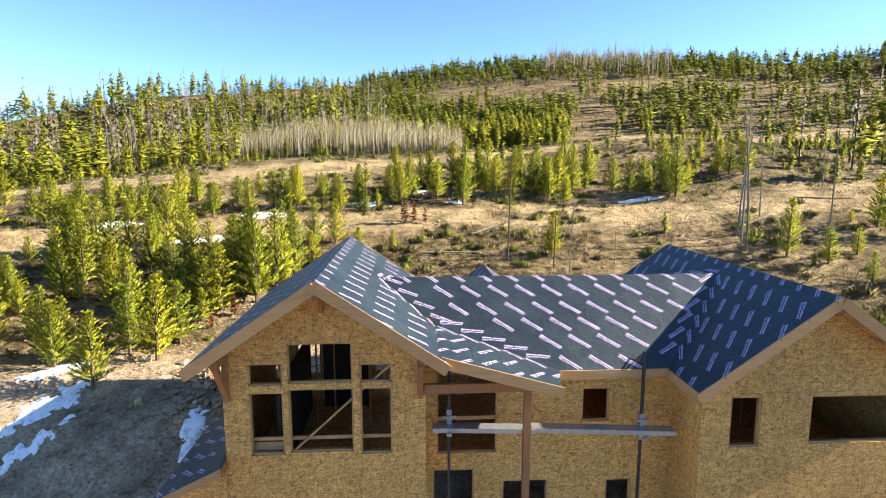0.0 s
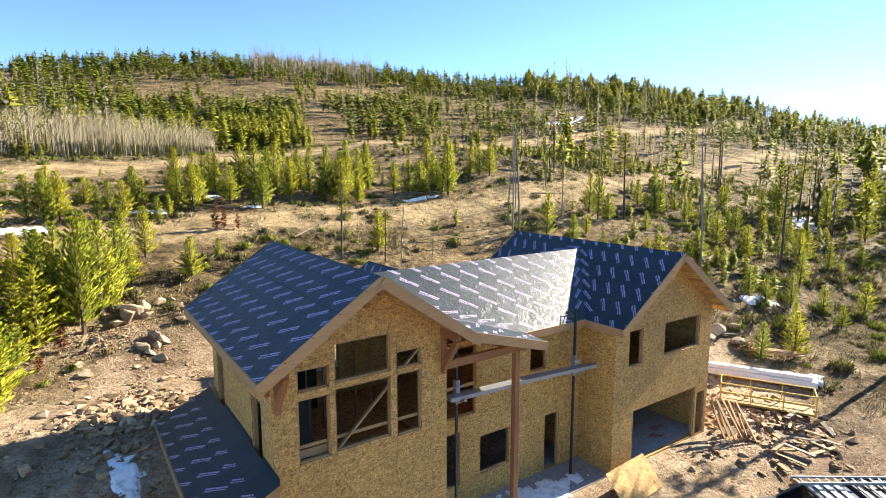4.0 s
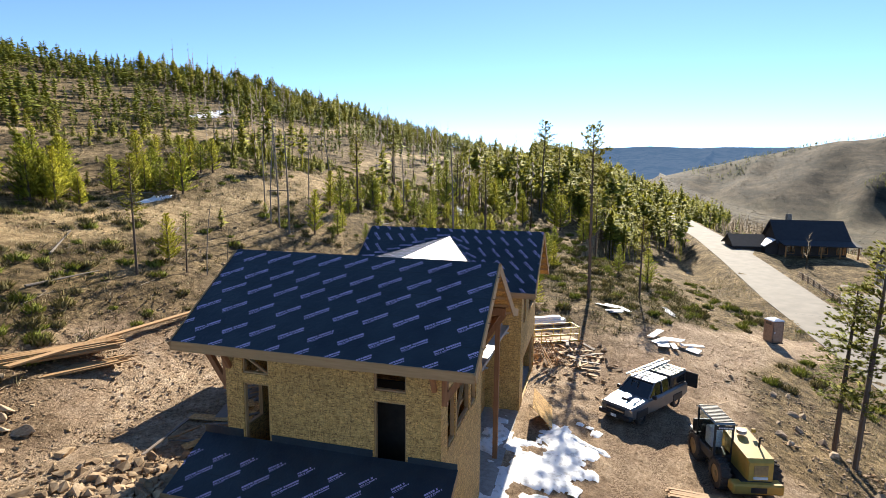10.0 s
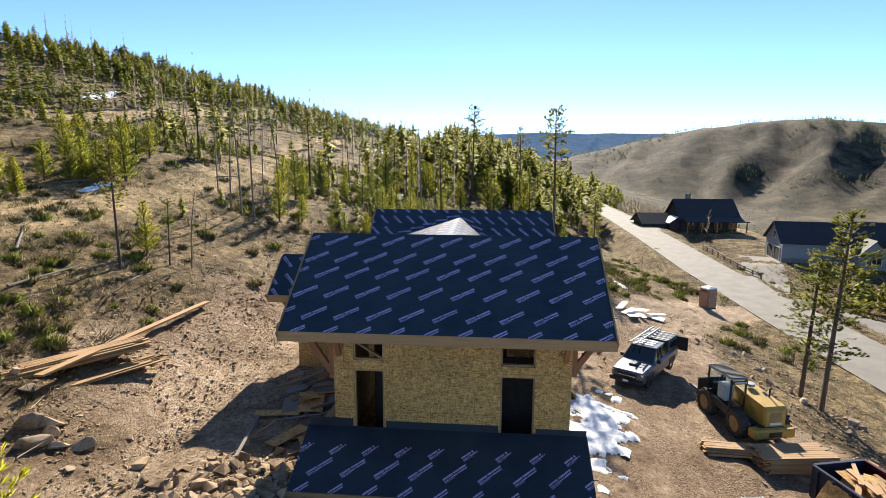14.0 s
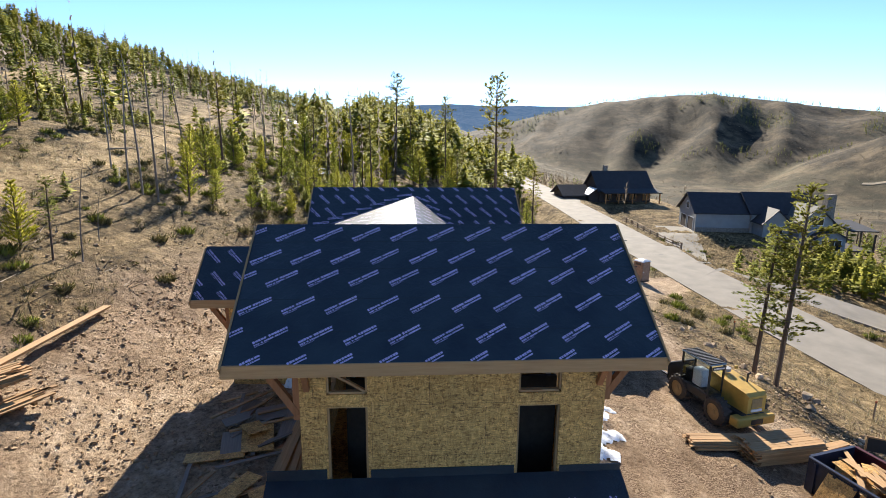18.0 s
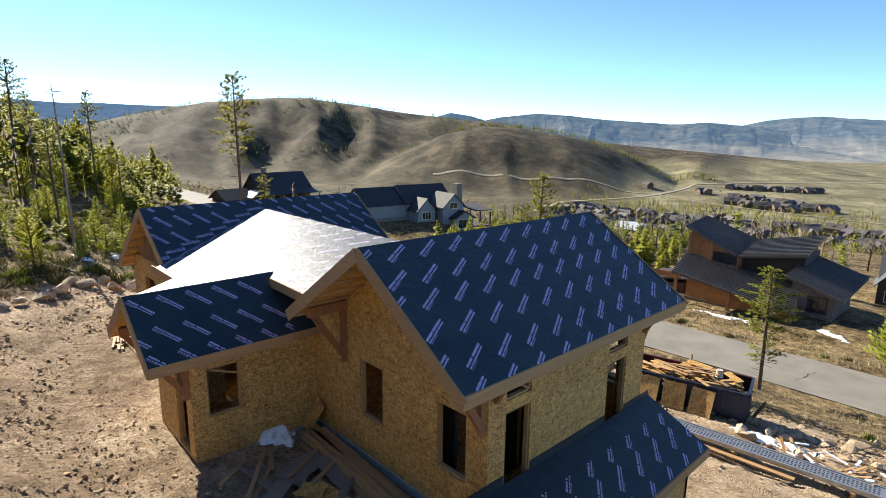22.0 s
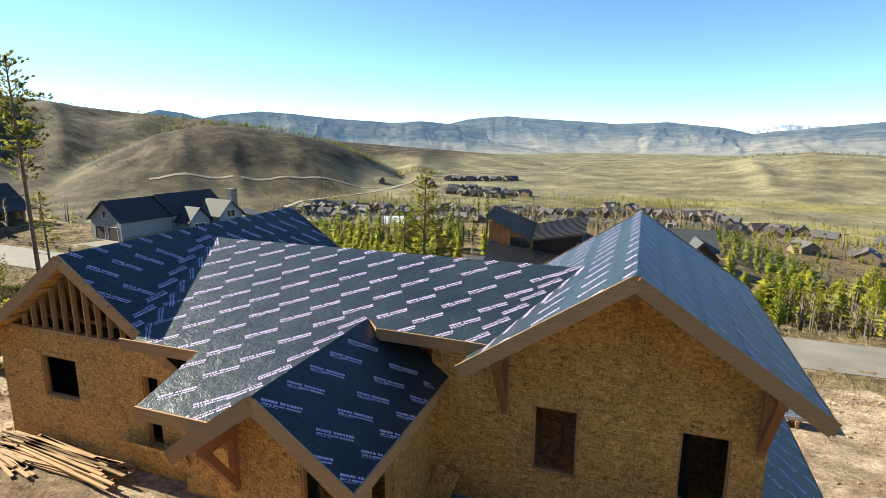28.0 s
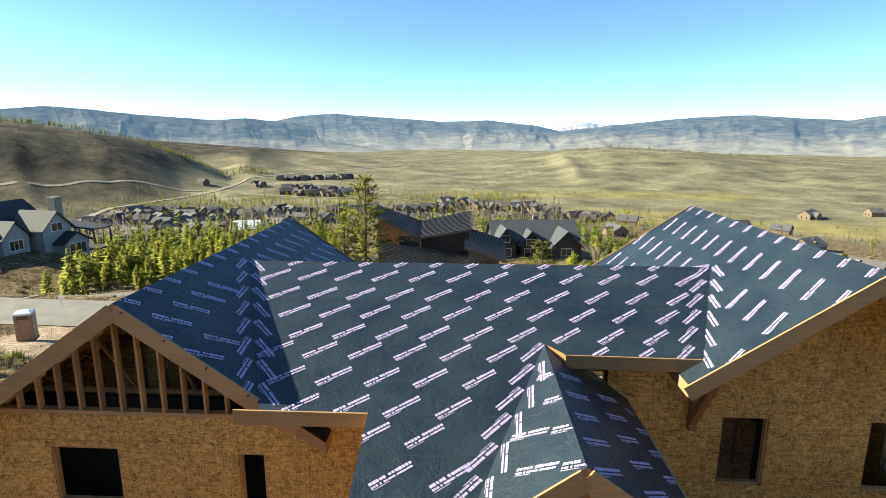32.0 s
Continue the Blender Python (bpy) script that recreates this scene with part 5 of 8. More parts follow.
# the woods farther off
def far_pine(seed, dead=False, foot=0.12, levels=8, around=5, leaf=0.42):
    rng = random.Random(seed)
    v, f = [], []

    def tri(a, b, c):
        n = len(v)
        v.extend((a, b, c))
        f.append((n, n + 1, n + 2))
    w = 0.012
    tri((-w * 0.6, 0, 0), (w * 0.6, 0, 0), (0, 0, 0.95))
    tri((0, -w, 0), (0, w, 0), (0, 0, 0.95))
    h0 = foot + rng.uniform(0, .12)
    for i in range(levels):
        k = i / (levels - 1)
        h = h0 + (0.93 - h0) * k
        reach = (0.17 * math.sin(math.pi * (0.22 + 0.74 * k)) + 0.015) * (0.25 if dead else 1) * rng.uniform(0.7, 1.25)
        n = around if not dead else 3
        for j in range(n):
            a = rng.uniform(0, 6.28)
            r = reach * rng.uniform(0.6, 1.25)
            c, s = math.cos(a), math.sin(a)
            z1 = h + rng.uniform(-.01, .10)
            e = r * leaf + 0.008 if not dead else 0.006
            tip = (c * r, s * r, z1)
            lean = 0.0 if leaf > 0.3 else 0.45 * rng.random()
            up = (c * r * lean, s * r * lean, h + (0.055 + 0.03 * rng.random()) * (1.0 if leaf > 0.3 else 0.8))
            tri((-s * e + c * r * .35, c * e + s * r * .35, z1 - 0.015), tip, up)
            tri((s * e + c * r * .35, -c * e + s * r * .35, z1 - 0.02), tip, up)
    return np.array(v, np.float32), np.array(f, np.int32)


def scatter(name, spots, variants, mat, label, category):
    """One joined mesh of many small trees; spots are rows of x, y, height, width."""
    vs, fs, ns, base = [], [], [], 0
    rs = np.random.RandomState(77)
    for (x, y, h, w) in spots:
        v, f = variants[rs.randint(len(variants))]
        a = rs.rand() * 6.283
        c, s = math.cos(a), math.sin(a)
        q = np.empty_like(v)
        q[:, 0] = (v[:, 0] * c - v[:, 1] * s) * h * w
        q[:, 1] = (v[:, 0] * s + v[:, 1] * c) * h * w
        q[:, 2] = v[:, 2] * h
        vs.append(q + np.array((x, y, 0), np.float32))
        m = np.empty_like(q)
        m[:, :2] = q[:, :2]
        m[:, 2] = 0.20 * h + 0.2 * (q[:, 2] - 0.4 * h)
        ns.append(m / (np.linalg.norm(m, axis=1, keepdims=True) + 1e-6))
        fs.append(f + base)
        base += len(v)
    V, F, N = np.concatenate(vs), np.concatenate(fs), np.concatenate(ns)
    geo = np.cross(V[F[:, 1]] - V[F[:, 0]], V[F[:, 2]] - V[F[:, 0]])
    away = (geo * N[F].mean(1)).sum(1) < 0
    F[away] = F[away][:, ::-1]
    counts = [len(q) for q in vs]
    zs = ground_z(np.array([s[0] for s in spots]), np.array([s[1] for s in spots])) - 0.15
    V[:, 2] += np.repeat(zs, counts)
    me = bpy.data.meshes.new(name)
    me.from_pydata(V.tolist(), [], F.tolist())
    me.materials.append(mat)
    me.normals_split_custom_set_from_vertices(N.tolist())
    return tagged(new(name, me), label, category, kind="stuff")


FAR_PINES = [far_pine(400 + i) for i in range(8)]
FAR_TALL = [far_pine(450 + i, False, 0.36, 13, 6, 0.24) for i in range(6)]
NEAR_PINES = [far_pine(470 + i, False, 0.06, 15, 9, 0.20) for i in range(8)]
FAR_DEAD = [far_pine(500 + i, True) for i in range(4)]
LANES = [(44, -17), (36, -24), (27, -30.5), (22, -33.5), (17, -35.0)]


def sow(seed, count, az0, az1, r0, r1, keep, h0, h1, w=1.0):
    rs = np.random.RandomState(seed)
    az = np.radians(rs.uniform(az0, az1, count))
    r = np.sqrt(rs.uniform(r0 * r0, r1 * r1, count))
    x, y = CX + r * np.cos(az), CY + r * np.sin(az)
    n = waves(x, y, 41, 3, 34)
    ok = rs.rand(count) < keep(x, y, r, n)
    # keep clear of roads, tracks, drives and houses
    ok &= np.abs(y - np.interp(x, ROAD_X, ROAD_Y)) > 5.5
    ok &= np.abs(y - track_lo(x)) > 2.6
    ok &= np.abs(y - track_hi(x)) > 3.6
    ok &= np.hypot((x - 3) / 1.6, y - 17) > 17
    for hx, hy, hr in ((79, -43, 21), (8, -40, 19), (-10, -66, 17), (108, -30, 15), (40, -25, 9), (66, -26, 12), (112, -22, 8), (12, -28, 10)):
        ok &= np.hypot(x - hx, y - hy) > hr
    for (ax, ay), (bx, by) in zip(LANES, LANES[1:]):
        t = np.clip(((x - ax) * (bx - ax) + (y - ay) * (by - ay)) / ((bx - ax) ** 2 + (by - ay) ** 2), 0, 1)
        ok &= np.hypot(x - ax - t * (bx - ax), y - ay - t * (by - ay)) > 6.5
    h = rs.uniform(h0, h1, count) * (0.8 + 0.35 * rs.rand(count))
    return [(float(a), float(b), float(c), w) for a, b, c in zip(x[ok], y[ok], h[ok])]


grad = lambda v, a, b: np.clip((v - a) / (b - a), 0, 1)
live = []
crest_q = lambda x, y, r: r / np.interp(np.degrees(np.arctan2(y - CY, x - CX)), CREST_A, CREST_R)
live += sow(1, 1700, 94, 150, 58, 175, lambda x, y, r, n: 0.40 + 0.4 * grad(r, 60, 100) + n * 0.6, 2.6, 5.8, 1.05)
live += sow(2, 3000, 56, 96, 72, 205, lambda x, y, r, n: 0.04 + 0.9 * grad(n, 0.0, 0.3) + 0.9 * grad(crest_q(x, y, r), 0.76, 0.9), 2.4, 5.0, 1.15)
live += sow(3, 1500, 36, 58, 62, 220, lambda x, y, r, n: 0.05 + 0.5 * grad(n, 0.1, 0.35) + 0.9 * grad(crest_q(x, y, r), 0.74, 0.9), 2.4, 5.4, 1.15)
live += sow(4, 3400, 3, 38, 92, 260, lambda x, y, r, n: 0.05 + 0.6 * grad(r, 115, 170) + 0.5 * grad(n, 0.08, 0.35), 2.8, 5.6, 1.05)
live += sow(6, 800, -105, -33, 48, 125, lambda x, y, r, n: 0.22 + n * 0.9, 3, 6.5, 1.1)
live += sow(7, 1300, -150, -14, 110, 460, lambda x, y, r, n: 0.10 + n * 0.8, 5, 9, 0.85)
live += sow(8, 4200, 5, 140, 30, 95, lambda x, y, r, n: 0.12 + 0.5 * grad(n, 0.0, 0.4), 0.6, 1.9, 1.5)
live += sow(9, 2200, 3, 56, 26, 120, lambda x, y, r, n: 0.08 + 0.5 * grad(n, 0.0, 0.35), 0.8, 2.3, 1.3)
live += sow(16, 2600, -145, -90, 50, 190, lambda x, y, r, n: 0.42 + n, 1.8, 4.6, 1.45)
live += sow(14, 1300, -52, -12, 105, 420, lambda x, y, r, n: 0.18 + n * 0.8, 5, 9, 0.9)
live += sow(10, 900, -72, -42, 62, 120, lambda x, y, r, n: 0.55 + n, 2.6, 4.4, 1.2)
# thick young blocks above the upper track
live += sow(31, 700, 72, 90, 66, 118, lambda x, y, r, n: 0.75 * (y > track_hi(x) + 4), 2.4, 4.4, 1.25)
live += sow(32, 800, 88, 114, 84, 135, lambda x, y, r, n: 0.7 + 0 * r, 2.8, 5.0, 1.15)
tall_live = sow(5, 1700, -14, 5, 100, 330, lambda x, y, r, n: 0.9 + 0 * r, 8.5, 12.5, 0.8)
tall_live += sow(15, 500, -10, 12, 80, 150, lambda x, y, r, n: 0.4 + n * 0.5, 6.5, 10.0, 0.85)
tall_live += sow(33, 240, 98, 150, 62, 150, lambda x, y, r, n: 0.5 + n * 0.5, 6.0, 9.0, 0.75)
tall_live += sow(34, 110, 4, 40, 45, 150, lambda x, y, r, n: 0.25 + n * 0.5, 5.0, 8.5, 0.85)
tall_live += sow(35, 900, 8, 46, 165, 245, lambda x, y, r, n: 0.8 + n * 0.4, 4.8, 7.2, 0.95)
scatter("tall_pine_woods", tall_live, FAR_TALL, FARLEAF, "tall close-standing lodgepole pines with bare stems", "woods")
near_live = [q for q in live if math.hypot(q[0] - CX, q[1] - CY) < 92]
live = [q for q in live if math.hypot(q[0] - CX, q[1] - CY) >= 92]
scatter("young_pine_woods", near_live, NEAR_PINES, FARLEAF, "young lodgepole pines scattered over the slope", "woods")
woods = scatter("pine_woods", live, FAR_PINES, FARLEAF, "lodgepole pine woods on the hillside, sunlit yellow-green", "woods")
gone = sow(11, 620, 94, 150, 62, 150, lambda x, y, r, n: 0.6 + n * 0.5, 6, 10)
gone += sow(12, 480, 63, 76, 158, 186, lambda x, y, r, n: 0.8 + 0 * r, 5, 8)
gone += sow(13, 420, 0, 45, 40, 200, lambda x, y, r, n: 0.30 + 0 * r, 7, 12)
deadwoods = scatter("dead_woods", gone, FAR_DEAD, DEADWOOD, "standing dead grey pines among the living woods", "woods")


def bare_aspen(seed, thick=1.0):
    rng = random.Random(seed)
    v, f = [], []

    def sliver(p, q, w):
        n = len(v)
        d = (Vector(q) - Vector(p))
        s = d.cross(Vector((rng.uniform(-1, 1), rng.uniform(-1, 1), 0.2))).normalized() * w
        v.extend((tuple(Vector(p) - s), tuple(Vector(p) + s), tuple(q)))
        f.append((n, n + 1, n + 2))
    sliver((0, 0, 0), (rng.uniform(-.03, .03), rng.uniform(-.03, .03), 1), 0.006 * thick)
    sliver((0, 0, 0), (rng.uniform(-.03, .03), rng.uniform(-.03, .03), 0.95), 0.006 * thick)
    for _ in range(22):
        h, a = rng.uniform(0.3, 0.92), rng.uniform(0, 6.28)
        L = rng.uniform(0.05, 0.16) * (1.15 - h)
        L += 0.04
        p = (0, 0, h)
        q = (math.cos(a) * L, math.sin(a) * L, h + L * rng.uniform(0.8, 1.8))
        sliver(p, q, 0.0028 * thick)
    return np.array(v, np.float32), np.array(f, np.int32)


ASPENS = [bare_aspen(600 + i, 0.8) for i in range(6)]
rs = np.random.RandomState(9)
grove = []
for _ in range(1900):
    f = rs.rand()
    x, y = -30 + 37 * f, 86 - 12 * f + rs.uniform(-1, 1) * (3.5 + 5 * math.sin(math.pi * min(1, f * 1.1)))
    grove.append((x, y, (rs.uniform(2.4, 3.6) + 2.0 * math.sin(math.pi * f)) * (0.75 + 0.4 * rs.rand()), 0.95))
aspens = scatter("aspen_grove", grove, ASPENS, ASPENBARK, "leafless pale grey aspens standing close together", "grove")
FAR_ASPENS = [bare_aspen(640 + i, 3.2) for i in range(6)]
THICKET = wood("thicket_bark", (0.30, 0.255, 0.19), (0.19, 0.155, 0.115), 0.6, 0.9, "z")
thicket = sow(23, 3400, -56, -14, 100, 560, lambda x, y, r, n: 0.62 - n * 0.9, 5, 8)
thicket += sow(24, 2600, -100, -45, 85, 480, lambda x, y, r, n: 0.5 - n * 0.8, 6, 9)
thicket += sow(25, 1500, -140, -88, 60, 260, lambda x, y, r, n: 0.5 - n, 2.4, 4.4)
thicket += sow(21, 1500, -160, -20, 130, 620, lambda x, y, r, n: 0.30 - n * 0.9, 6, 9)
thicket += sow(22, 500, -105, -60, 30, 110, lambda x, y, r, n: 0.20 - n * 0.7, 5, 8)
thicket += [(float(a), float(b), float(c), 1.2) for a, b, c in zip(np.random.RandomState(81).uniform(-62, -17, 520), np.random.RandomState(82).uniform(-46, -24, 520), np.random.RandomState(83).uniform(2.6, 4.6, 520)) if abs(b - float(np.interp(a, ROAD_X, ROAD_Y))) > 6]
scatter("bare_thicket", thicket, FAR_ASPENS, THICKET, "leafless grey-brown aspen thickets below the road", "grove")

# ---- vehicles and site things ----
def own(name, bm, mat, parent, label="", smooth_faces=False):
    """A part given in its parent's own space."""
    return part(name, bm, mat, parent, label, smooth_faces)


def cyl(bm, a, b, r, n=16, r2=None):
    a, b = Vector(a), Vector(b)
    d = b - a
    m = Matrix.Translation((a + b) / 2) @ d.to_track_quat('Z', 'Y').to_matrix().to_4x4()
    bmesh.ops.create_cone(bm, cap_ends=True, segments=n, radius1=r, radius2=r if r2 is None else r2, depth=d.length, matrix=m)


def loft(bm, sections):
    """Skin of cross-sections: each a list of points, all of one length; ends closed."""
    rings = [[bm.verts.new(p) for p in s] for s in sections]
    n = len(rings[0])
    for r0, r1 in zip(rings, rings[1:]):
        for k in range(n):
            bm.faces.new((r0[k], r0[(k + 1) % n], r1[(k + 1) % n], r1[k]))
    bm.faces.new(rings[0][::-1])
    bm.faces.new(rings[-1])


def wheel(parent, at, r, w, tyre, rimmat, lug=0):
    """A tyre with its rim, axle along y."""
    bm = bmesh.new()
    prof = [(-w / 2, r * 0.58), (-w / 2, r * 0.86), (-w * 0.36, r * 0.97), (0, r), (w * 0.36, r * 0.97), (w / 2, r * 0.86), (w / 2, r * 0.58)]
    n = 24
    rings = [[bm.verts.new((at[0] + q * math.cos(6.2832 * k / n), at[1] + p, at[2] + q * math.sin(6.2832 * k / n))) for p, q in prof] for k in range(n)]
    for k in range(n):
        a, b = rings[k], rings[(k + 1) % n]
        for j in range(len(prof) - 1):
            bm.faces.new((a[j], a[j + 1], b[j + 1], b[j]))
    for k in range(lug):
        a = 6.2832 * k / lug
        for s in (-1, 1):
            m = Matrix.Translation(at) @ Matrix.Rotation(-a, 4, 'Y') @ Matrix.Translation((0, 0, r))
            add_box(bm, (-0.03, 0 if s > 0 else -w / 2, -0.05), (0.05, w / 2 if s > 0 else 0, 0.035), m @ Matrix.Rotation(0.4 * s, 4, 'Z'))
    t = own("tyre", bm, tyre, parent)
    bm = bmesh.new()
    cyl(bm, (at[0], at[1] - w * 0.42, at[2]), (at[0], at[1] + w * 0.42, at[2]), r * 0.6, 20)
    cyl(bm, (at[0], at[1] - w * 0.5, at[2]), (at[0], at[1] + w * 0.5, at[2]), r * 0.2, 12)
    o = own("rim", bm, rimmat, t)
    return t


PAINT = plain("silver_truck_paint", (0.17, 0.175, 0.18), 0.30, 0.5, 0.08, 1.5, 0.02)
GLASS_DARK = plain("tinted_glass", (0.012, 0.014, 0.016), 0.06, 0, 0.1, 2, 0.0, 0.9)
GLASS_CLEAR, gnt, gb = material("clear_glass", 0.03)
gb.inputs["Transmission Weight"].default_value, gb.inputs["IOR"].default_value, gb.inputs["Base Color"].default_value = 1.0, 1.15, (0.75, 0.82, 0.84, 1)
RUBBER = plain("tyre_rubber", (0.055, 0.045, 0.036), 0.85)
BLACK = plain("black_plastic", (0.02, 0.02, 0.021), 0.55)
CHROME = plain("chrome", (0.7, 0.7, 0.72), 0.15, 1.0, 0.05)
RED = plain("red_lens", (0.35, 0.02, 0.02), 0.25)
WHITE = plain("white_sheet", (0.78, 0.79, 0.80), 0.6, 0, 0.1)
CATYEL = plain("yellow_machine_paint", (0.50, 0.31, 0.06), 0.5, 0, 0.2, 2.5, 0.2)
SANDRIM = plain("yellow_rim", (0.30, 0.20, 0.085), 0.6, 0, 0.25, 5)

truck = thing("pickup_truck", "silver pickup with dark camper shell, ladder rack and open tailgate", "pickup truck", (11.06, 7.98, gz(11.0, 8.0) + 0.0), rz=144.6)
# body space: x ahead, y left, z up
bm = bmesh.new()
sec = lambda x, w, z0, z1, r=0.08: [(x, -w + r, z0), (x, -w, z0 + r), (x, -w, z1 - r), (x, -w + r * 1.4, z1), (x, w - r * 1.4, z1), (x, w, z1 - r), (x, w, z0 + r), (x, w - r, z0)]
loft(bm, [sec(2.62, 0.72, 0.52, 0.86), sec(2.50, 0.88, 0.42, 1.00), sec(1.9, 0.93, 0.40, 1.08), sec(1.05, 0.94, 0.38, 1.14), sec(0.0, 0.94, 0.38, 1.12), sec(-1.0, 0.94, 0.38, 1.14), sec(-2.2, 0.94, 0.42, 1.16), sec(-2.72, 0.92, 0.50, 1.16)])
own("body", bm, PAINT, truck, smooth_faces=False)
bm = bmesh.new()
loft(bm, [[(1.15, -0.86, 1.10), (1.15, 0.86, 1.10), (1.02, 0.84, 1.18), (1.02, -0.84, 1.18)], [(0.35, -0.80, 1.10), (0.35, 0.80, 1.10), (0.30, 0.66, 1.70), (0.30, -0.66, 1.70)], [(-0.85, -0.82, 1.10), (-0.85, 0.82, 1.10), (-0.75, 0.68, 1.74), (-0.75, -0.68, 1.74)], [(-1.05, -0.84, 1.10), (-1.05, 0.84, 1.10), (-0.98, 0.70, 1.66), (-0.98, -0.70, 1.66)]])
own("cab_glass", bm, GLASS_DARK, truck)
own("cab_roof", box((-1.02, -0.70, 1.69), (0.36, 0.70, 1.77), None, 0.03), PAINT, truck)
for s in (-1, 1):
    own("windscreen_pillar", bar((1.08, s * 0.85, 1.14), (0.34, s * 0.69, 1.72), 0.06, 0.05), PAINT, truck)
    own("door_pillar", bar((-0.30, s * 0.845, 1.12), (-0.28, s * 0.71, 1.72), 0.07, 0.04), PAINT, truck)
    own("mirror", box((0.72, s * 0.93 - 0.02, 1.12), (0.86, s * 1.12, 1.30), None, 0.02), BLACK, truck)
    own("headlight", box((2.40, s * 0.72 - 0.13, 0.80), (2.56, s * 0.72 + 0.13, 0.95), None, 0.02), CHROME, truck)
    own("tail_light", box((-2.75, s * 0.86 - 0.05, 0.75), (-2.70, s * 0.86 + 0.05, 1.05)), RED, truck)
    own("wheel_arch", box((1.20, s * 0.90 - 0.07, 0.40), (2.20, s * 0.90 + 0.07, 0.84), None, 0.05), BLACK, truck)
    own("wheel_arch", box((-2.15, s * 0.90 - 0.07, 0.40), (-1.20, s * 0.90 + 0.07, 0.84), None, 0.05), BLACK, truck)
    own("door_handle", box((-0.2, s * 0.945 - 0.01, 0.92), (-0.02, s * 0.945 + 0.015, 0.96)), CHROME, truck)
for x in (1.70, -1.66):
    for s in (-1, 1):
        wheel(truck, (x, s * 0.80, 0.39), 0.39, 0.26, RUBBER, CHROME)
own("grille", box((2.56, -0.52, 0.64), (2.66, 0.52, 0.90), None, 0.02), BLACK, truck)
own("grille_bar", box((2.63, -0.48, 0.76), (2.69, 0.48, 0.80)), CHROME, truck)
own("bumper", box((2.45, -0.90, 0.40), (2.76, 0.90, 0.62), None, 0.05), BLACK, truck)
own("number_plate", box((2.76, -0.15, 0.45), (2.775, 0.15, 0.58)), WHITE, truck)
own("bonnet_scoop", box((1.35, -0.25, 1.10), (1.85, 0.25, 1.17), None, 0.03), PAINT, truck)
shell = own("camper_shell", box((-2.68, -0.86, 1.14), (-1.08, 0.86, 1.82), None, 0.07), BLACK, truck)
for s in (-1, 1):
    own("shell_window", box((-2.4, s * 0.862 - 0.008, 1.32), (-1.35, s * 0.862 + 0.008, 1.66)), GLASS_DARK, shell)
for x in (-2.5, -2.05, -1.6, -1.2):
    own("rack_bar", box((x - 0.03, -0.84, 1.86), (x + 0.03, 0.84, 1.91)), ALU, truck)
for s in (-1, 1):
    own("rack_rail", box((-2.66, s * 0.80 - 0.03, 1.82), (-1.10, s * 0.80 + 0.03, 1.87)), BLACK, truck)
for x in (-0.65, -0.3, 0.05):
    own("roof_rack_slat", box((x - 0.09, -0.40, 1.78), (x + 0.09, 0.40, 1.81)), ALU, truck)
own("open_hatch", box((-2.76, 0.80, 0.95), (-2.70, 1.45, 1.75), None, 0.02), BLACK, truck)
ladder = thing("ladder", "aluminium extension ladder strapped to the truck's rack", "ladder", (11.06, 7.98, gz(11.0, 8.0)), rz=144.6)
for y in (-0.66, -0.28):
    own("ladder_rail", box((-2.95, y - 0.02, 1.92), (0.75, y + 0.02, 2.00)), ALU, ladder)
for k in range(12):
    own("rung", box((-2.8 + k * 0.3, -0.66, 1.94), (-2.77 + k * 0.3, -0.28, 1.97)), ALU, ladder)

tele = thing("forklift_tractor", "worn yellow rough-terrain forklift with caged dark cab", "construction machine", (6.05, 4.75, gz(6.0, 4.7) + 0.02), rz=12)
# body space: x ahead to the cab and forks, y left, z up
for x, r in ((-0.95, 0.62), (1.35, 0.62)):
    for s in (-1, 1):
        wheel(tele, (x, s * 0.98, r), r, 0.44, RUBBER, SANDRIM, 18)
own("chassis", box((-1.9, -0.62, 0.45), (2.0, 0.62, 0.85), None, 0.05), BLACK, tele)
bm = bmesh.new()
loft(bm, [[(-1.85, -0.62, 0.80), (-1.85, 0.30, 0.80), (-1.85, 0.30, 1.60), (-1.85, -0.62, 1.60)], [(-1.7, -0.68, 0.78), (-1.7, 0.34, 0.78), (-1.7, 0.34, 1.72), (-1.7, -0.68, 1.72)], [(0.6, -0.68, 0.78), (0.6, 0.34, 0.78), (0.6, 0.34, 1.90), (0.6, -0.68, 1.90)]])
hood = own("engine_hood", bm, CATYEL, tele)
own("vent_panel", box((-1.88, -0.42, 1.1), (-1.845, 0.12, 1.5), None, 0.01), SANDRIM, hood)
own("badge_plate", box((-1.895, -0.42, 0.93), (-1.85, 0.12, 1.03)), WHITE, hood)
own("counterweight", box((-2.12, -0.98, 0.40), (-1.62, 0.98, 0.82), None, 0.06), CATYEL, tele)
own("counterweight_slot", box((-2.14, -0.30, 0.50), (-2.11, 0.30, 0.72)), BLACK, tele)
cab = own("cab_floor", box((-0.45, 0.30, 0.75), (1.35, 1.10, 1.15), None, 0.04), BLACK, tele)
for x in (-0.42, 1.28):
    for y in (0.34, 1.06):
        own("cab_post", bar((x, y, 1.1), (x, y, 2.52), 0.07, 0.07, (0, 1, 0)), BLACK, tele)
for lo, hi in (((-0.44, 0.39, 1.15), (-0.43, 1.01, 2.26)), ((1.29, 0.39, 1.15), (1.30, 1.01, 2.46)), ((-0.37, 0.315, 1.9), (1.23, 0.325, 2.46)), ((-0.37, 1.075, 1.15), (1.23, 1.085, 2.46))):
    own("cab_pane", box(lo, hi), GLASS_CLEAR, tele)
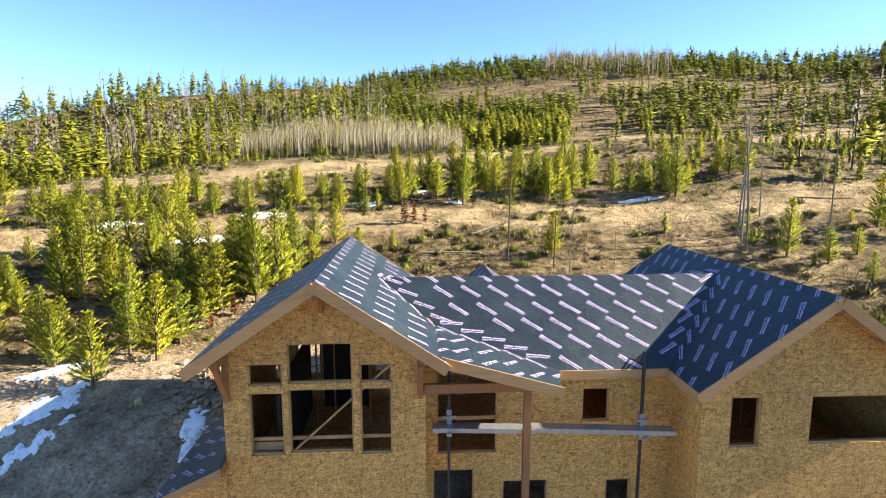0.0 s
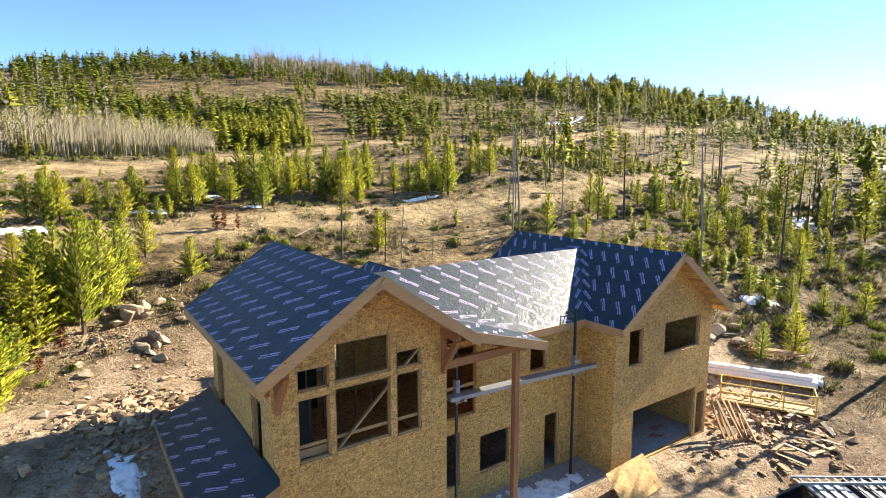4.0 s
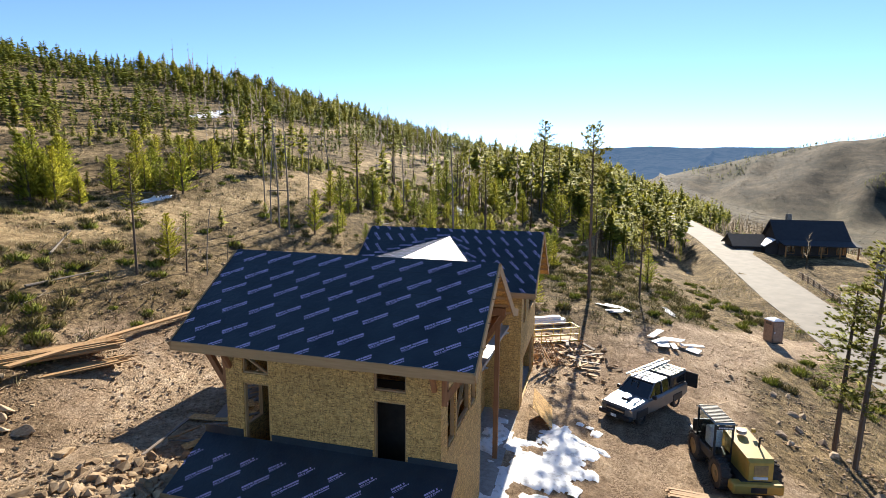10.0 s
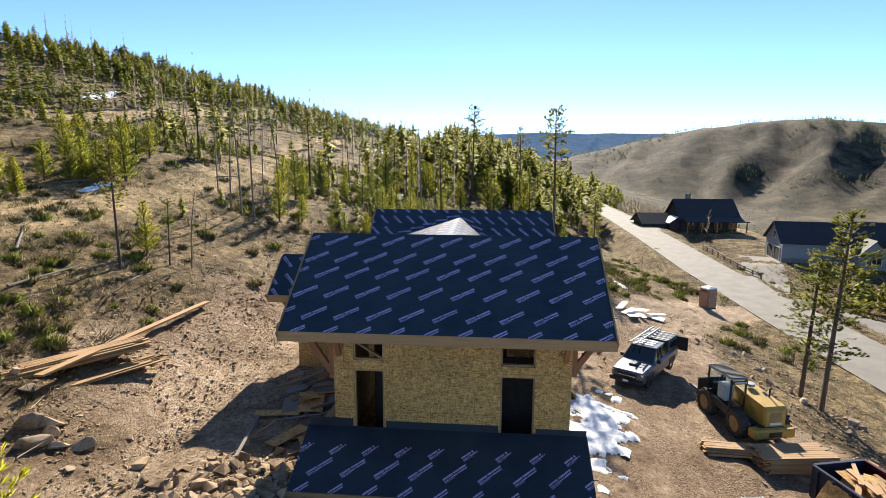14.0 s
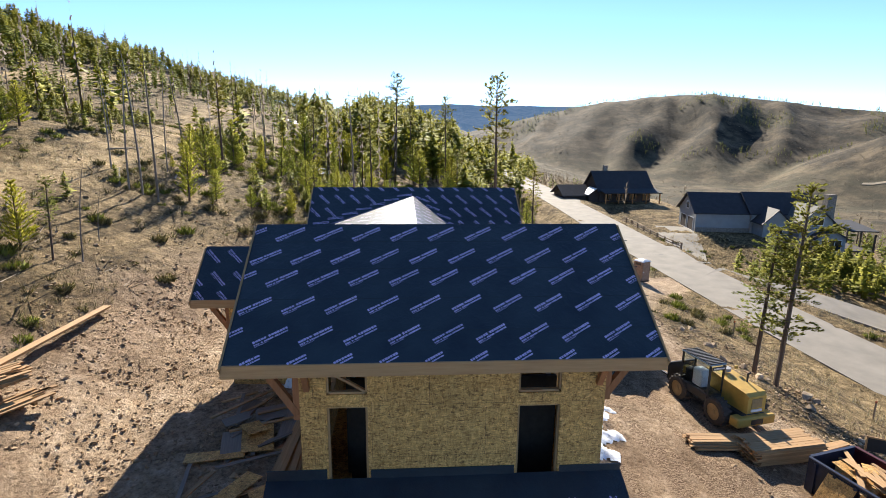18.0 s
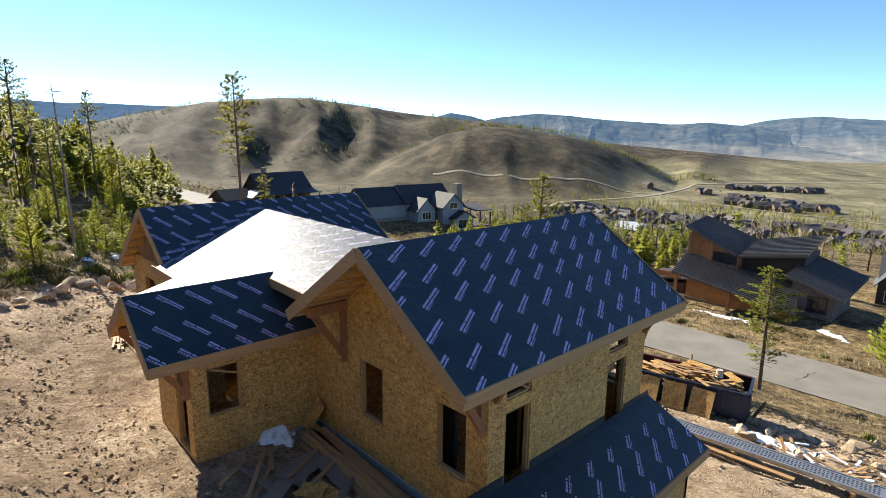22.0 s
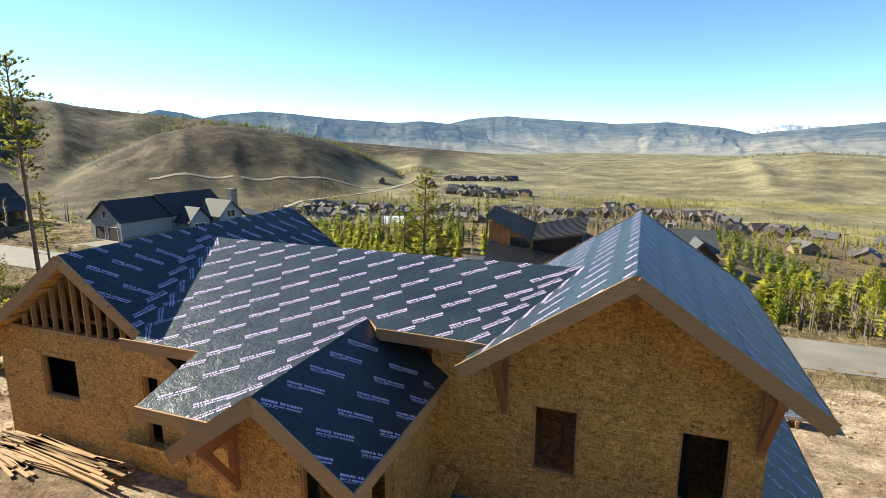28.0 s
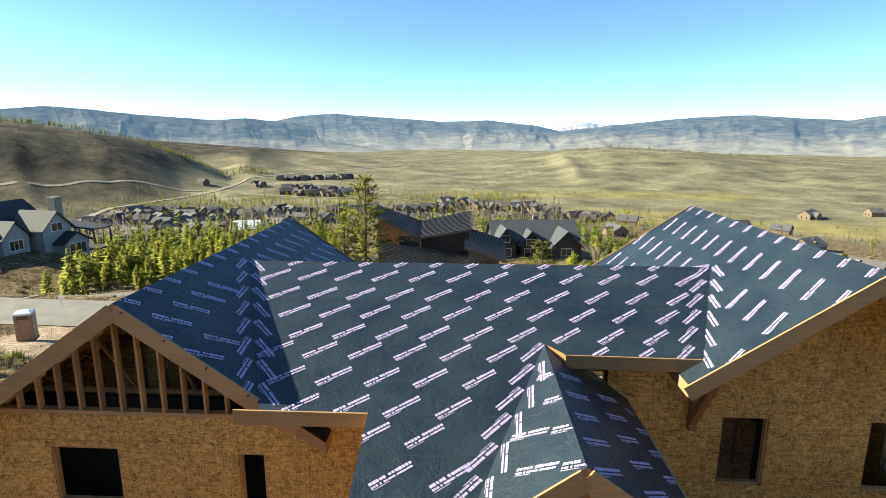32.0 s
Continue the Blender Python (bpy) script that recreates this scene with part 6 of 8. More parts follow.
own("console", box((0.85, 0.45, 1.15), (1.2, 0.95, 1.75), None, 0.05), BLACK, tele)
own("seat", box((0.15, 0.45, 1.15), (0.75, 0.95, 1.95), None, 0.06), WHITE, tele, "pale plastic-wrapped seat")
roof = own("cab_roof", box((-0.5, 0.28, 2.48), (1.36, 1.12, 2.54), None, 0.02), plain("blue_grey_roof", (0.20, 0.28, 0.33), 0.5), tele)
for k in range(13):
    own("roof_slat", box((-0.45 + k * 0.14, 0.30, 2.545), (-0.39 + k * 0.14, 1.10, 2.58)), BLACK, roof)
own("sign_band", box((-0.53, 0.34, 2.28), (-0.50, 1.06, 2.44)), BLACK, tele)
for k in range(9):
    own("sign_mark", box((-0.545, 0.41 + k * 0.066, 2.33), (-0.531, 0.455 + k * 0.066, 2.39)), WHITE, tele)
bm = bmesh.new()
cyl(bm, (-0.9, -0.5, 1.75), (-0.9, -0.5, 2.15), 0.04, 10)
cyl(bm, (-0.9, -0.5, 2.15), (-1.02, -0.5, 2.24), 0.04, 10)
own("exhaust", bm, BLACK, tele)
bm = bmesh.new()
cyl(bm, (0.0, -0.2, 1.95), (0.0, -0.2, 2.08), 0.2, 14)
own("air_filter", bm, plain("grey_drum", (0.3, 0.3, 0.3), 0.5), tele)
own("work_lamp", box((-0.15, -0.72, 2.02), (-0.05, -0.55, 2.18), None, 0.02), CATYEL, tele)
own("boom", bar((-1.4, -0.15, 1.55), (2.6, -0.15, 0.95), 0.3, 0.34), CATYEL, tele)
own("fork_frame", box((2.5, -0.75, 0.5), (2.62, 0.75, 1.35), None, 0.02), BLACK, tele)
for y in (-0.45, 0.45):
    own("fork", box((2.6, y - 0.06, 0.48), (3.7, y + 0.06, 0.54)), BLACK, tele)

NAVY = plain("navy_skip_paint", (0.018, 0.026, 0.055), 0.5, 0.2, 0.3, 3)
MAROON = plain("maroon_skip_paint", (0.10, 0.018, 0.025), 0.55, 0.2, 0.3, 3)
DUMP = (-1.85, 2.95)
dump = thing("dumpster", "navy roll-off dumpster heaped with offcuts of board", "dumpster", (*DUMP, gz(*DUMP) + 0.02), rz=13.7)
HL, HW, HT = 2.75, 1.1, 1.35
for s in (-1, 1):
    side = own("side_wall", box((-HL, s * HW - 0.03, 0.18), (HL, s * HW + 0.03, HT)), NAVY if s > 0 else MAROON, dump)
    own("top_rail", box((-HL, s * HW - 0.06, HT), (HL, s * HW + 0.06, HT + 0.1), None, 0.02), NAVY if s > 0 else MAROON, dump)
    for k in range(8):
        x = -HL + 0.3 + k * (2 * HL - 0.6) / 7
        own("side_rib", box((x - 0.05, s * (HW + 0.03), 0.2), (x + 0.05, s * (HW + 0.11), HT)), NAVY, dump)
    own("end_wall", box((s * HL - 0.03, -HW + 0.03, 0.18), (s * HL + 0.03, HW - 0.03, HT)), NAVY, dump)
    own("end_rail", box((s * HL - 0.06, -HW + 0.06, HT), (s * HL + 0.06, HW - 0.06, HT + 0.1)), NAVY, dump)
own("floor_plate", box((-HL, -HW, 0.12), (HL, HW, 0.2)), NAVY, dump)
bm = bmesh.new()
bmesh.ops.create_circle(bm, cap_ends=True, segments=24, radius=0.2, matrix=Matrix.Translation((0.6, HW + 0.116, 1.05)) @ Matrix.Rotation(math.pi / 2, 4, 'X') @ Matrix.Diagonal((1.5, 0.8, 1, 1)))
own("oval_sign", bm, WHITE, dump)
for k, x in enumerate((-1.6, 1.6)):
    bm = bmesh.new()
    cyl(bm, (x, -0.9, 0.09), (x, 0.9, 0.09), 0.09, 12)
    own("roller", bm, STEEL, dump)
own("gate_hinge", bar((-HL - 0.06, HW - 0.1, 0.3), (-HL - 0.06, HW - 0.1, HT), 0.06, 0.06, (0, 1, 0)), STEEL, dump)

prng = random.Random(21)


def board(name, at, size, rz, tilt=0.0, roll=0.0, mat=None, label="", category="board", group=""):
    """One loose board or sheet, resting with its middle at at."""
    o = part(name, box((-size[0] / 2, -size[1] / 2, -size[2] / 2), (size[0] / 2, size[1] / 2, size[2] / 2)), mat or LUMBER_X)
    o.matrix_world = pose(*at, roll, -tilt, rz)
    return tagged(o, label, category, group)


# offcuts heaped in the dumpster
dz = gz(*DUMP)
for k in range(72):
    a, b = prng.uniform(-2.3, 2.3), prng.uniform(-0.75, 0.75)
    c, s = math.cos(radians(13.7)), math.sin(radians(13.7))
    x, y = DUMP[0] + a * c - b * s, DUMP[1] + a * s + b * c
    z = dz + 0.72 + 0.0125 * k + 0.16 * (1 - abs(a) / 2.4)
    if k % 3:
        board("offcut", (x, y, z), (prng.uniform(0.6, 2.0), prng.uniform(0.08, 0.2), 0.035), 13.7 + prng.uniform(-50, 50), prng.uniform(-8, 8), prng.uniform(-10, 10), LUMBER_X, "short pale lumber offcut lying in the dumpster", "offcut", "offcuts in the dumpster")
    else:
        board("board_scrap", (x, y, z), (prng.uniform(0.5, 1.2), prng.uniform(0.35, 0.7), 0.014), prng.uniform(0, 180), prng.uniform(-10, 10), prng.uniform(-10, 10), OSB, "torn strand-board scrap lying in the dumpster", "board scrap", "offcuts in the dumpster")
bucket = thing("bucket", "upturned pale plastic bucket on the rubbish", "bucket", (DUMP[0] - 1.4, DUMP[1] - 0.15, dz + 1.62))
bm = bmesh.new()
cyl(bm, (0, 0, 0), (0, 0, 0.36), 0.17, 18, 0.14)
own("pail", bm, plain("cream_plastic", (0.55, 0.47, 0.36), 0.6), bucket)
bm = bmesh.new()
cyl(bm, (0, 0, 0.28), (0, 0, 0.31), 0.165, 18)
own("rim_band", bm, plain("cream_plastic_rim", (0.5, 0.42, 0.32), 0.6), bucket)
for k, (u, tilt) in enumerate(((-0.9, 62), (0.3, 66), (1.5, 58))):
    x, y = DUMP[0] + u * 0.97 - 1.5 * 0.24, DUMP[1] + u * 0.24 + 1.5 * 0.97
    board("strand_board_sheet", (x, y, gz(x, y) + 0.58), (1.0, 1.25, 0.014), 13.7 + prng.uniform(-8, 8), 0, -tilt, OSB, "strand-board sheet leaning on the dumpster's side", "board", "sheets on the dumpster")
x, y = DUMP[0] - 3.15, DUMP[1] - 0.35
board("strand_board_sheet", (x, y, gz(x, y) + 0.55), (0.5, 1.15, 0.014), 110, 0, 62, OSB, "strand-board strip leaning on the dumpster's end", "board", "sheets on the dumpster")


def lumber_pile(name, at, rz, rows, length, label, jitter=0.12, bw=0.14, bt=0.04):
    """A stack of sawn boards: rows is the number of boards in each layer, from below."""
    pile = thing(name, label, "lumber stack", (at[0], at[1], gz(at[0], at[1]) + 0.06), rz=rz)
    z = 0.0
    for n in rows:
        for k in range(n):
            L = length * prng.uniform(0.85, 1.08)
            y = (k - (n - 1) / 2) * (bw + 0.012) + prng.uniform(-.01, .01)
            m = pose(prng.uniform(-jitter, jitter) * length * 0.4, y, z + bt / 2, 0, 0, prng.uniform(-1, 1) * jitter * 14)
            own("board", box((-L / 2, -bw / 2, -bt / 2), (L / 2, bw / 2, bt / 2), m), LUMBER_X, pile)
        z += bt + 0.004
    for x in (-length * 0.35, length * 0.35):
        own("bearer", box((x - 0.05, -max(rows) * bw / 2, -0.12), (x + 0.05, max(rows) * bw / 2, -0.002)), LUMBER_Y, pile)
    return pile


lumber_pile("lumber_stack", (2.6, 4.3), 97, (9, 9, 9, 9, 9, 9, 9, 9, 9, 9, 9, 9, 9, 9, 8), 3.0, "neat waist-high stack of fresh sawn boards", 0.01)
lumber_pile("lumber_stack", (3.1, 6.5), 86, (7, 7, 6, 6, 5, 4), 2.2, "loose stack of short sawn boards", 0.10)
lumber_pile("lumber_stack", (3.4, 1.6), 104, (6, 5, 3), 3.0, "few boards laid on the slope beside the stack", 0.15)
lumber_pile("lumber_stack", (-2.7, 31.2), 147, (8, 8, 7, 7, 5, 4), 5.0, "long lumber stacked on bearers by the rock bank", 0.10)
lumber_pile("lumber_stack", (-2.4, 29.9), 150, (5, 4), 3.8, "scattered boards beside the lumber stack", 0.25)
board("long_plank", (0.5, 30.55, 2.86), (10.1, 0.3, 0.07), -0.6, -2.0, 0, LUMBER_X, "very long pale plank propped across the lumber stack", "plank")
lumber_pile("lumber_stack", (11.9, 23.4), 178, (9, 9, 8, 8, 6, 4), 3.9, "jumbled pale lumber thrown down by the back wall", 0.45, 0.09)
lumber_pile("lumber_stack", (13.3, 23.9), 168, (5, 4, 2), 2.4, "few short pale boards beside the jumbled lumber", 0.5, 0.09)
board("strand_board_sheet", (8.75, 23.02, 1.42), (2.3, 1.15, 0.014), 0, 0, 74, OSB, "dark-stained strand-board sheet leaning on the back wall", "board")
lumber_pile("lumber_stack", (-1.8, 21.8), 178, (6, 6, 6, 5, 5, 4, 2), 5.6, "weathered lumber heaped along the back wall", 0.15, 0.13)
lumber_pile("lumber_stack", (24.6, 17.6), -62, (5, 4, 3), 6.2, "long dark-edged boards lying down the bank", 0.04, 0.16)
for k in range(7):
    x, y = 14.75 + k * 0.12, 13.7 - k * 0.16
    board("leaning_board", (x, y, -1.25 + prng.uniform(-.1, .1)), (2.0, 0.16, 0.035), 100 + prng.uniform(-12, 12), 62 + prng.uniform(-10, 8), 0, LUMBER_X, "board leaning at the garage corner", "board", "boards by the garage")
board("strand_board_sheet", (7.75, 12.95, -1.52), (2.44, 1.35, 0.014), 4, 0, 46, OSB, "large strand-board sheet propped up before the garage", "board")
board("strand_board_sheet", (6.95, 23.05, 1.62), (1.45, 1.3, 0.014), 0, 0, -80, OSB, "strand-board sheet leaning on the back wall", "board")
board("strand_board_sheet", (2.35, 21.35, 1.48), (0.62, 1.1, 0.014), 20, 0, -68, OSB, "narrow strand-board offcut leaning in the wall corner", "board")
board("strand_board_sheet", (1.55, 21.42, 1.42), (0.6, 1.0, 0.014), -12, 14, -64, OSB, "narrow strand-board offcut leaning in the wall corner", "board")
GREYBOARD = wood("weathered_board", (0.30, 0.25, 0.20), (0.17, 0.135, 0.11), along="x")
for k in range(30):
    x, y = prng.uniform(-4.6, 1.2), prng.uniform(21.9, 24.2)
    if k % 3 == 0:
        board("board_scrap", (x, y, gz(x, y) + 0.06 + 0.01 * k), (prng.uniform(0.6, 1.5), prng.uniform(0.4, 0.9), 0.014), prng.uniform(0, 180), prng.uniform(-6, 6), prng.uniform(-6, 6), OSB if k % 2 else GREYBOARD, "broken board sheet on the shaded dirt", "board scrap", "scraps behind the house")
    else:
        board("offcut", (x, y, gz(x, y) + 0.05 + 0.008 * k), (prng.uniform(0.9, 3.0), 0.1, 0.04), 150 + prng.uniform(-40, 40), prng.uniform(-3, 3), 0, GREYBOARD if k % 2 else LUMBER_X, "loose board on the shaded dirt", "offcut", "scraps behind the house")

# perforated aluminium plank lying beyond the lean-to
walkplank = thing("scaffold_plank", "long perforated aluminium scaffold plank lying on boards", "scaffold plank", (-5.6, 7.0, gz(-5.6, 7.0) + 0.42), rz=186)
own("deck", box((-4.7, -0.36, 0), (4.7, 0.36, 0.05)), ALU, walkplank)
for s in (-1, 1):
    own("edge_rail", box((-4.7, s * 0.37 - 0.03, -0.08), (4.7, s * 0.37 + 0.03, 0.09)), ALU, walkplank)
for k in range(75):
    for j in range(4):
        own("deck_slot", box((-4.6 + k * 0.122, -0.22 + j * 0.13, 0.051), (-4.53 + k * 0.122, -0.15 + j * 0.13, 0.055)), STEEL, walkplank)
board("long_plank", (-4.6, 7.75, gz(-4.6, 7.75) + 0.16), (6.4, 0.24, 0.05), 4, 0, 3, LUMBER_X, "long pale plank lying beside the aluminium plank", "plank")
for x in (-3.8, 0, 3.8):
    own("bearer", box((x - 0.07, -0.5, -0.45), (x + 0.07, 0.5, -0.08)), LUMBER_Y, walkplank)
for k in range(26):
    x, y = prng.uniform(-10.5, -6.3), prng.uniform(4.0, 6.1)
    board("offcut", (x, y, gz(x, y) + 0.12 + 0.012 * k), (prng.uniform(0.4, 1.4), 0.1, 0.04), prng.uniform(0, 180), prng.uniform(-25, 25), 0, LUMBER_X if k % 3 else WHITE, "loose offcut on the debris heap by the plank", "offcut", "debris heap")

# broken boards thrown down beside the garage, and a plank along the lean-to
for k in range(30):
    x, y = prng.gauss(17.2, 1.2), prng.gauss(11.6, 0.9)
    board("offcut", (x, y, gz(x, y) + 0.07 + 0.008 * k), (prng.uniform(0.4, 1.7), prng.uniform(0.08, 0.24), 0.035), prng.uniform(0, 180), prng.uniform(-12, 12), prng.uniform(-8, 8), LUMBER_X if k % 4 else GREYBOARD, "broken pale board in the heap beside the garage", "offcut", "broken boards by the garage")
board("lean_to_plank", (-7.62, 17.6, gz(-7.62, 17.6) + 0.35), (4.6, 0.26, 0.05), 86, 4, 12, GREYBOARD, "long weathered plank lying beside the lean-to", "plank")

# portable toilet by the road
px, py = 37.8, -5.6
loo = thing("portable_toilet", "tan portable toilet with white roof by the road", "portable toilet", (px, py, gz(px, py) + 0.02), rz=25)
TAN = plain("tan_plastic", (0.31, 0.19, 0.125), 0.6)
for s in (-1, 1):
    own("side_panel", box((-0.55, s * 0.55 - 0.02, 0.1), (0.55, s * 0.55 + 0.02, 2.1)), TAN, loo)
    own("vent_grille", box((-0.35, s * 0.575 - 0.006, 1.75), (0.35, s * 0.575 + 0.006, 1.98)), plain("dark_vent", (0.1, 0.07, 0.05), 0.7), loo)
own("back_panel", box((0.51, -0.53, 0.1), (0.55, 0.53, 2.1)), TAN, loo)
door = own("door", box((-0.575, -0.48, 0.14), (-0.54, 0.48, 2.05), None, 0.01), TAN, loo)
own("door_latch", box((-0.6, 0.3, 1.0), (-0.575, 0.4, 1.12)), WHITE, door)
own("base", box((-0.6, -0.6, 0), (0.6, 0.6, 0.1)), BLACK, loo)
bm = bmesh.new()
loft(bm, [[(-0.6, -0.6, 2.1), (0.6, -0.6, 2.1), (0.6, 0.6, 2.1), (-0.6, 0.6, 2.1)], [(-0.55, -0.5, 2.2), (0.55, -0.5, 2.2), (0.55, 0.5, 2.2), (-0.55, 0.5, 2.2)], [(-0.3, -0.2, 2.32), (0.3, -0.2, 2.32), (0.3, 0.2, 2.32), (-0.3, 0.2, 2.32)]])
own("roof", bm, WHITE, loo)

# white-wrapped beam and yellow rail cage on the bank
wrap = thing("wrapped_beam_bundle", "long white plastic-wrapped bundle of beams on the bank", "beam bundle", (21.4, 16.1, gz(21.4, 16.1) + 0.12), rz=-62)
own("beam", box((-3.6, -0.42, 0), (3.6, 0.0, 0.34), None, 0.03), WHITE, wrap)
own("beam", box((-3.2, 0.04, 0), (3.9, 0.44, 0.30), None, 0.03), WHITE, wrap)
own("beam", box((-3.0, -0.25, 0.345), (3.4, 0.2, 0.55), None, 0.03), WHITE, wrap)
YELLOW = plain("yellow_safety_paint", (0.55, 0.40, 0.07), 0.5)
cage = thing("platform_cage", "yellow tubular work-platform cage with a plywood floor", "work platform", (19.3, 13.7, gz(19.3, 13.7) + 0.05), rz=-62)
own("deck", box((-2.0, -0.6, 0), (2.0, 0.6, 0.06)), LUMBER_X, cage)
for s in (-1, 1):
    for z in (0.1, 0.55, 1.0):
        own("rail", bar((-2.05, s * 0.62, z), (2.05, s * 0.62, z), 0.05, 0.05), YELLOW, cage)
    for x in (-2.05, -0.7, 0.7, 2.05):
        own("post", bar((x, s * 0.62, 0), (x, s * 0.62, 1.02), 0.05, 0.05, (0, 1, 0)), YELLOW, cage)
for x in (-2.05, 2.05):
    own("end_rail", bar((x, -0.6, 1.0), (x, 0.6, 1.0), 0.05, 0.05), YELLOW, cage)
# white sheets thrown on the bank by the drive
for cx, cy, n in ((28.8, 9.0, 5), (24.0, 4.8, 8)):
    for k in range(n):
        x, y = cx + prng.uniform(-1.2, 1.2), cy + prng.uniform(-1.3, 1.3)
        board("foam_sheet", (x, y, gz(x, y) + 0.10 + 0.03 * k), (prng.uniform(0.8, 2.2), prng.uniform(0.3, 0.9), 0.04), prng.uniform(0, 180), prng.uniform(-8, 8), prng.uniform(-8, 8), WHITE, "white wrapping sheet thrown on the bank", "sheet", "white sheets on the bank")
# framed board by the road
sx, sy = 3.6, -1.0
notice = thing("notice_board", "small dark framed board on two posts near the road", "notice board", (sx, sy, gz(sx, sy)), rz=60)
own("panel", box((-0.45, -0.02, 0.55), (0.45, 0.02, 1.15)), BLACK, notice)
for s in (-1, 1):
    own("post", box((s * 0.47 - 0.03, -0.035, -0.1), (s * 0.47 + 0.03, 0.035, 1.2)), LUMBER_Z, notice)
own("top_rail", box((-0.5, -0.035, 1.15), (0.5, 0.035, 1.22)), LUMBER_X, notice)

# ---- rocks, snow, scrub ----
def rock_material(name, dark, mid, light):
    m, nt, b = material(name, 0.9, 0, 0.2)
    v = coords(nt)
    n = noise_tex(nt, v, 3.0, 6, 0.65)
    info = nt.nodes.new("ShaderNodeObjectInfo")
    geo = nt.nodes.new("ShaderNodeNewGeometry")
    c = ramp(nt, n, [(0.25, dark), (0.5, mid), (0.78, light)])
    c = mix(nt, 1.0, c, ramp(nt, geo.outputs["Random Per Island"], [(0.0, (0.6, 0.58, 0.56)), (1.0, (1.25, 1.2, 1.12))]), 'MULTIPLY')
    c = mix(nt, 1.0, c, ramp(nt, info.outputs["Random"], [(0.0, (0.75, 0.73, 0.7)), (1.0, (1.15, 1.12, 1.08))]), 'MULTIPLY')
    nt.links.new(c, b.inputs["Base Color"])
    bump(nt, b, noise_tex(nt, v, 14, 5, 0.7), 0.5, 0.02)
    return m


STONE = rock_material("granite", (0.26, 0.19, 0.13), (0.50, 0.40, 0.29), (0.68, 0.58, 0.45))
RUBBLE = rock_material("rubble_stone", (0.24, 0.165, 0.10), (0.46, 0.34, 0.22), (0.72, 0.60, 0.45))
SNOWMAT, snt, sb = material("old_snow", 0.65, 0, 0.3)
snt.links.new(ramp(snt, noise_tex(snt, coords(snt), 5.0, 5), [(0.36, (0.62, 0.62, 0.62)), (0.46, (0.84, 0.86, 0.88)), (0.6, (0.90, 0.91, 0.92))]), sb.inputs["Base Color"])
bump(snt, sb, noise_tex(snt, coords(snt), 12.0, 4), 0.4, 0.03)


def rock_mesh(seed, flat=0.7, edge=0.04, corners=15):
    rng = random.Random(seed)
    bm = bmesh.new()
    pts = []
    for _ in range(corners):
        v = Vector((rng.gauss(0, 1), rng.gauss(0, 1), rng.gauss(0, 1))).normalized() * rng.uniform(0.8, 1.1)
        pts.append(bm.verts.new((v.x * rng.uniform(0.8, 1.2), v.y * 0.85, v.z * flat)))
    out = bmesh.ops.convex_hull(bm, input=pts)
    for v in [v for v in bm.verts if not v.link_faces]:
        bm.verts.remove(v)
    if edge > 0:
        bmesh.ops.bevel(bm, geom=list(bm.edges), offset=edge, segments=1, affect='EDGES')
    me = bpy.data.meshes.new("rock")
    bmesh.ops.recalc_face_normals(bm, faces=bm.faces)
    bm.to_mesh(me)
    bm.free()
    me.materials.append(STONE)
    return me


ROCKS = [rock_mesh(700 + i, 0.5 + 0.08 * i) for i in range(6)]
rrng = random.Random(31)


def boulder(x, y, size, lift=0.3):
    o = new("boulder", rrng.choice(ROCKS))
    o.matrix_world = Matrix.LocRotScale((x, y, gz(x, y) + size * lift), Euler((rrng.uniform(-.4, .4), rrng.uniform(-.4, .4), rrng.uniform(0, 6.28))), (size * rrng.uniform(0.8, 1.4), size * rrng.uniform(0.7, 1.1), size * rrng.uniform(0.6, 1.0)))
    return tagged(o, "pale tan angular granite boulder dug from the slope", "boulder", "dug-up boulders")


BOULDERS_WEST = [(-7.4, 31.2, 0.45), (-6.9, 31.6, 0.6), (-6.6, 32.0, 0.7), (-6.2, 32.4, 0.55), (-6.0, 31.7, 0.45), (-6.6, 29.1, 0.4), (-6.0, 29.8, 0.45), (-5.6, 29.4, 0.35), (-6.3, 28.6, 0.3), (-8.3, 30.2, 0.3), (-4.5, 32.1, 0.35), (-8.9, 28.0, 0.25), (-5.3, 32.6, 0.4), (-7.9, 22.3, 0.35), (-7.7, 24.0, 0.3)]
BOULDERS_EAST = [(22.9, 20.0, 0.6), (23.1, 18.9, 0.6), (24.0, 19.0, 0.75), (24.6, 18.0, 0.6), (25.4, 17.2, 0.7), (23.6, 20.6, 0.55), (24.8, 20.1, 0.6), (25.8, 18.8, 0.5), (22.2, 21.2, 0.55), (21.6, 22.2, 0.6), (21.8, 23.5, 0.55), (21.2, 24.6, 0.6), (20.6, 25.6, 0.5), (20.2, 26.5, 0.5), (22.6, 22.6, 0.5), (22.4, 24.2, 0.45), (19.6, 27.2, 0.45), (15.3, 13.4, 0.42), (15.9, 12.9, 0.45), (16.7, 13.3, 0.42), (17.2, 13.0, 0.38), (16.2, 14.0, 0.4)]
for x, y, s in BOULDERS_WEST + BOULDERS_EAST:
    boulder(x, y, s)
for k in range(34):
    boulder(rrng.uniform(-10, -2.5), rrng.uniform(1.6, 5.2), rrng.uniform(0.15, 0.42))
for k in range(30):
    x = rrng.uniform(-11, 22)
    boulder(x, rrng.uniform(-3.5, 1.0) + (x > 12) * 1.5, rrng.uniform(0.15, 0.4))
for k in range(26):
    boulder(rrng.uniform(-14, -4), rrng.uniform(24, 33), rrng.uniform(0.12, 0.34))


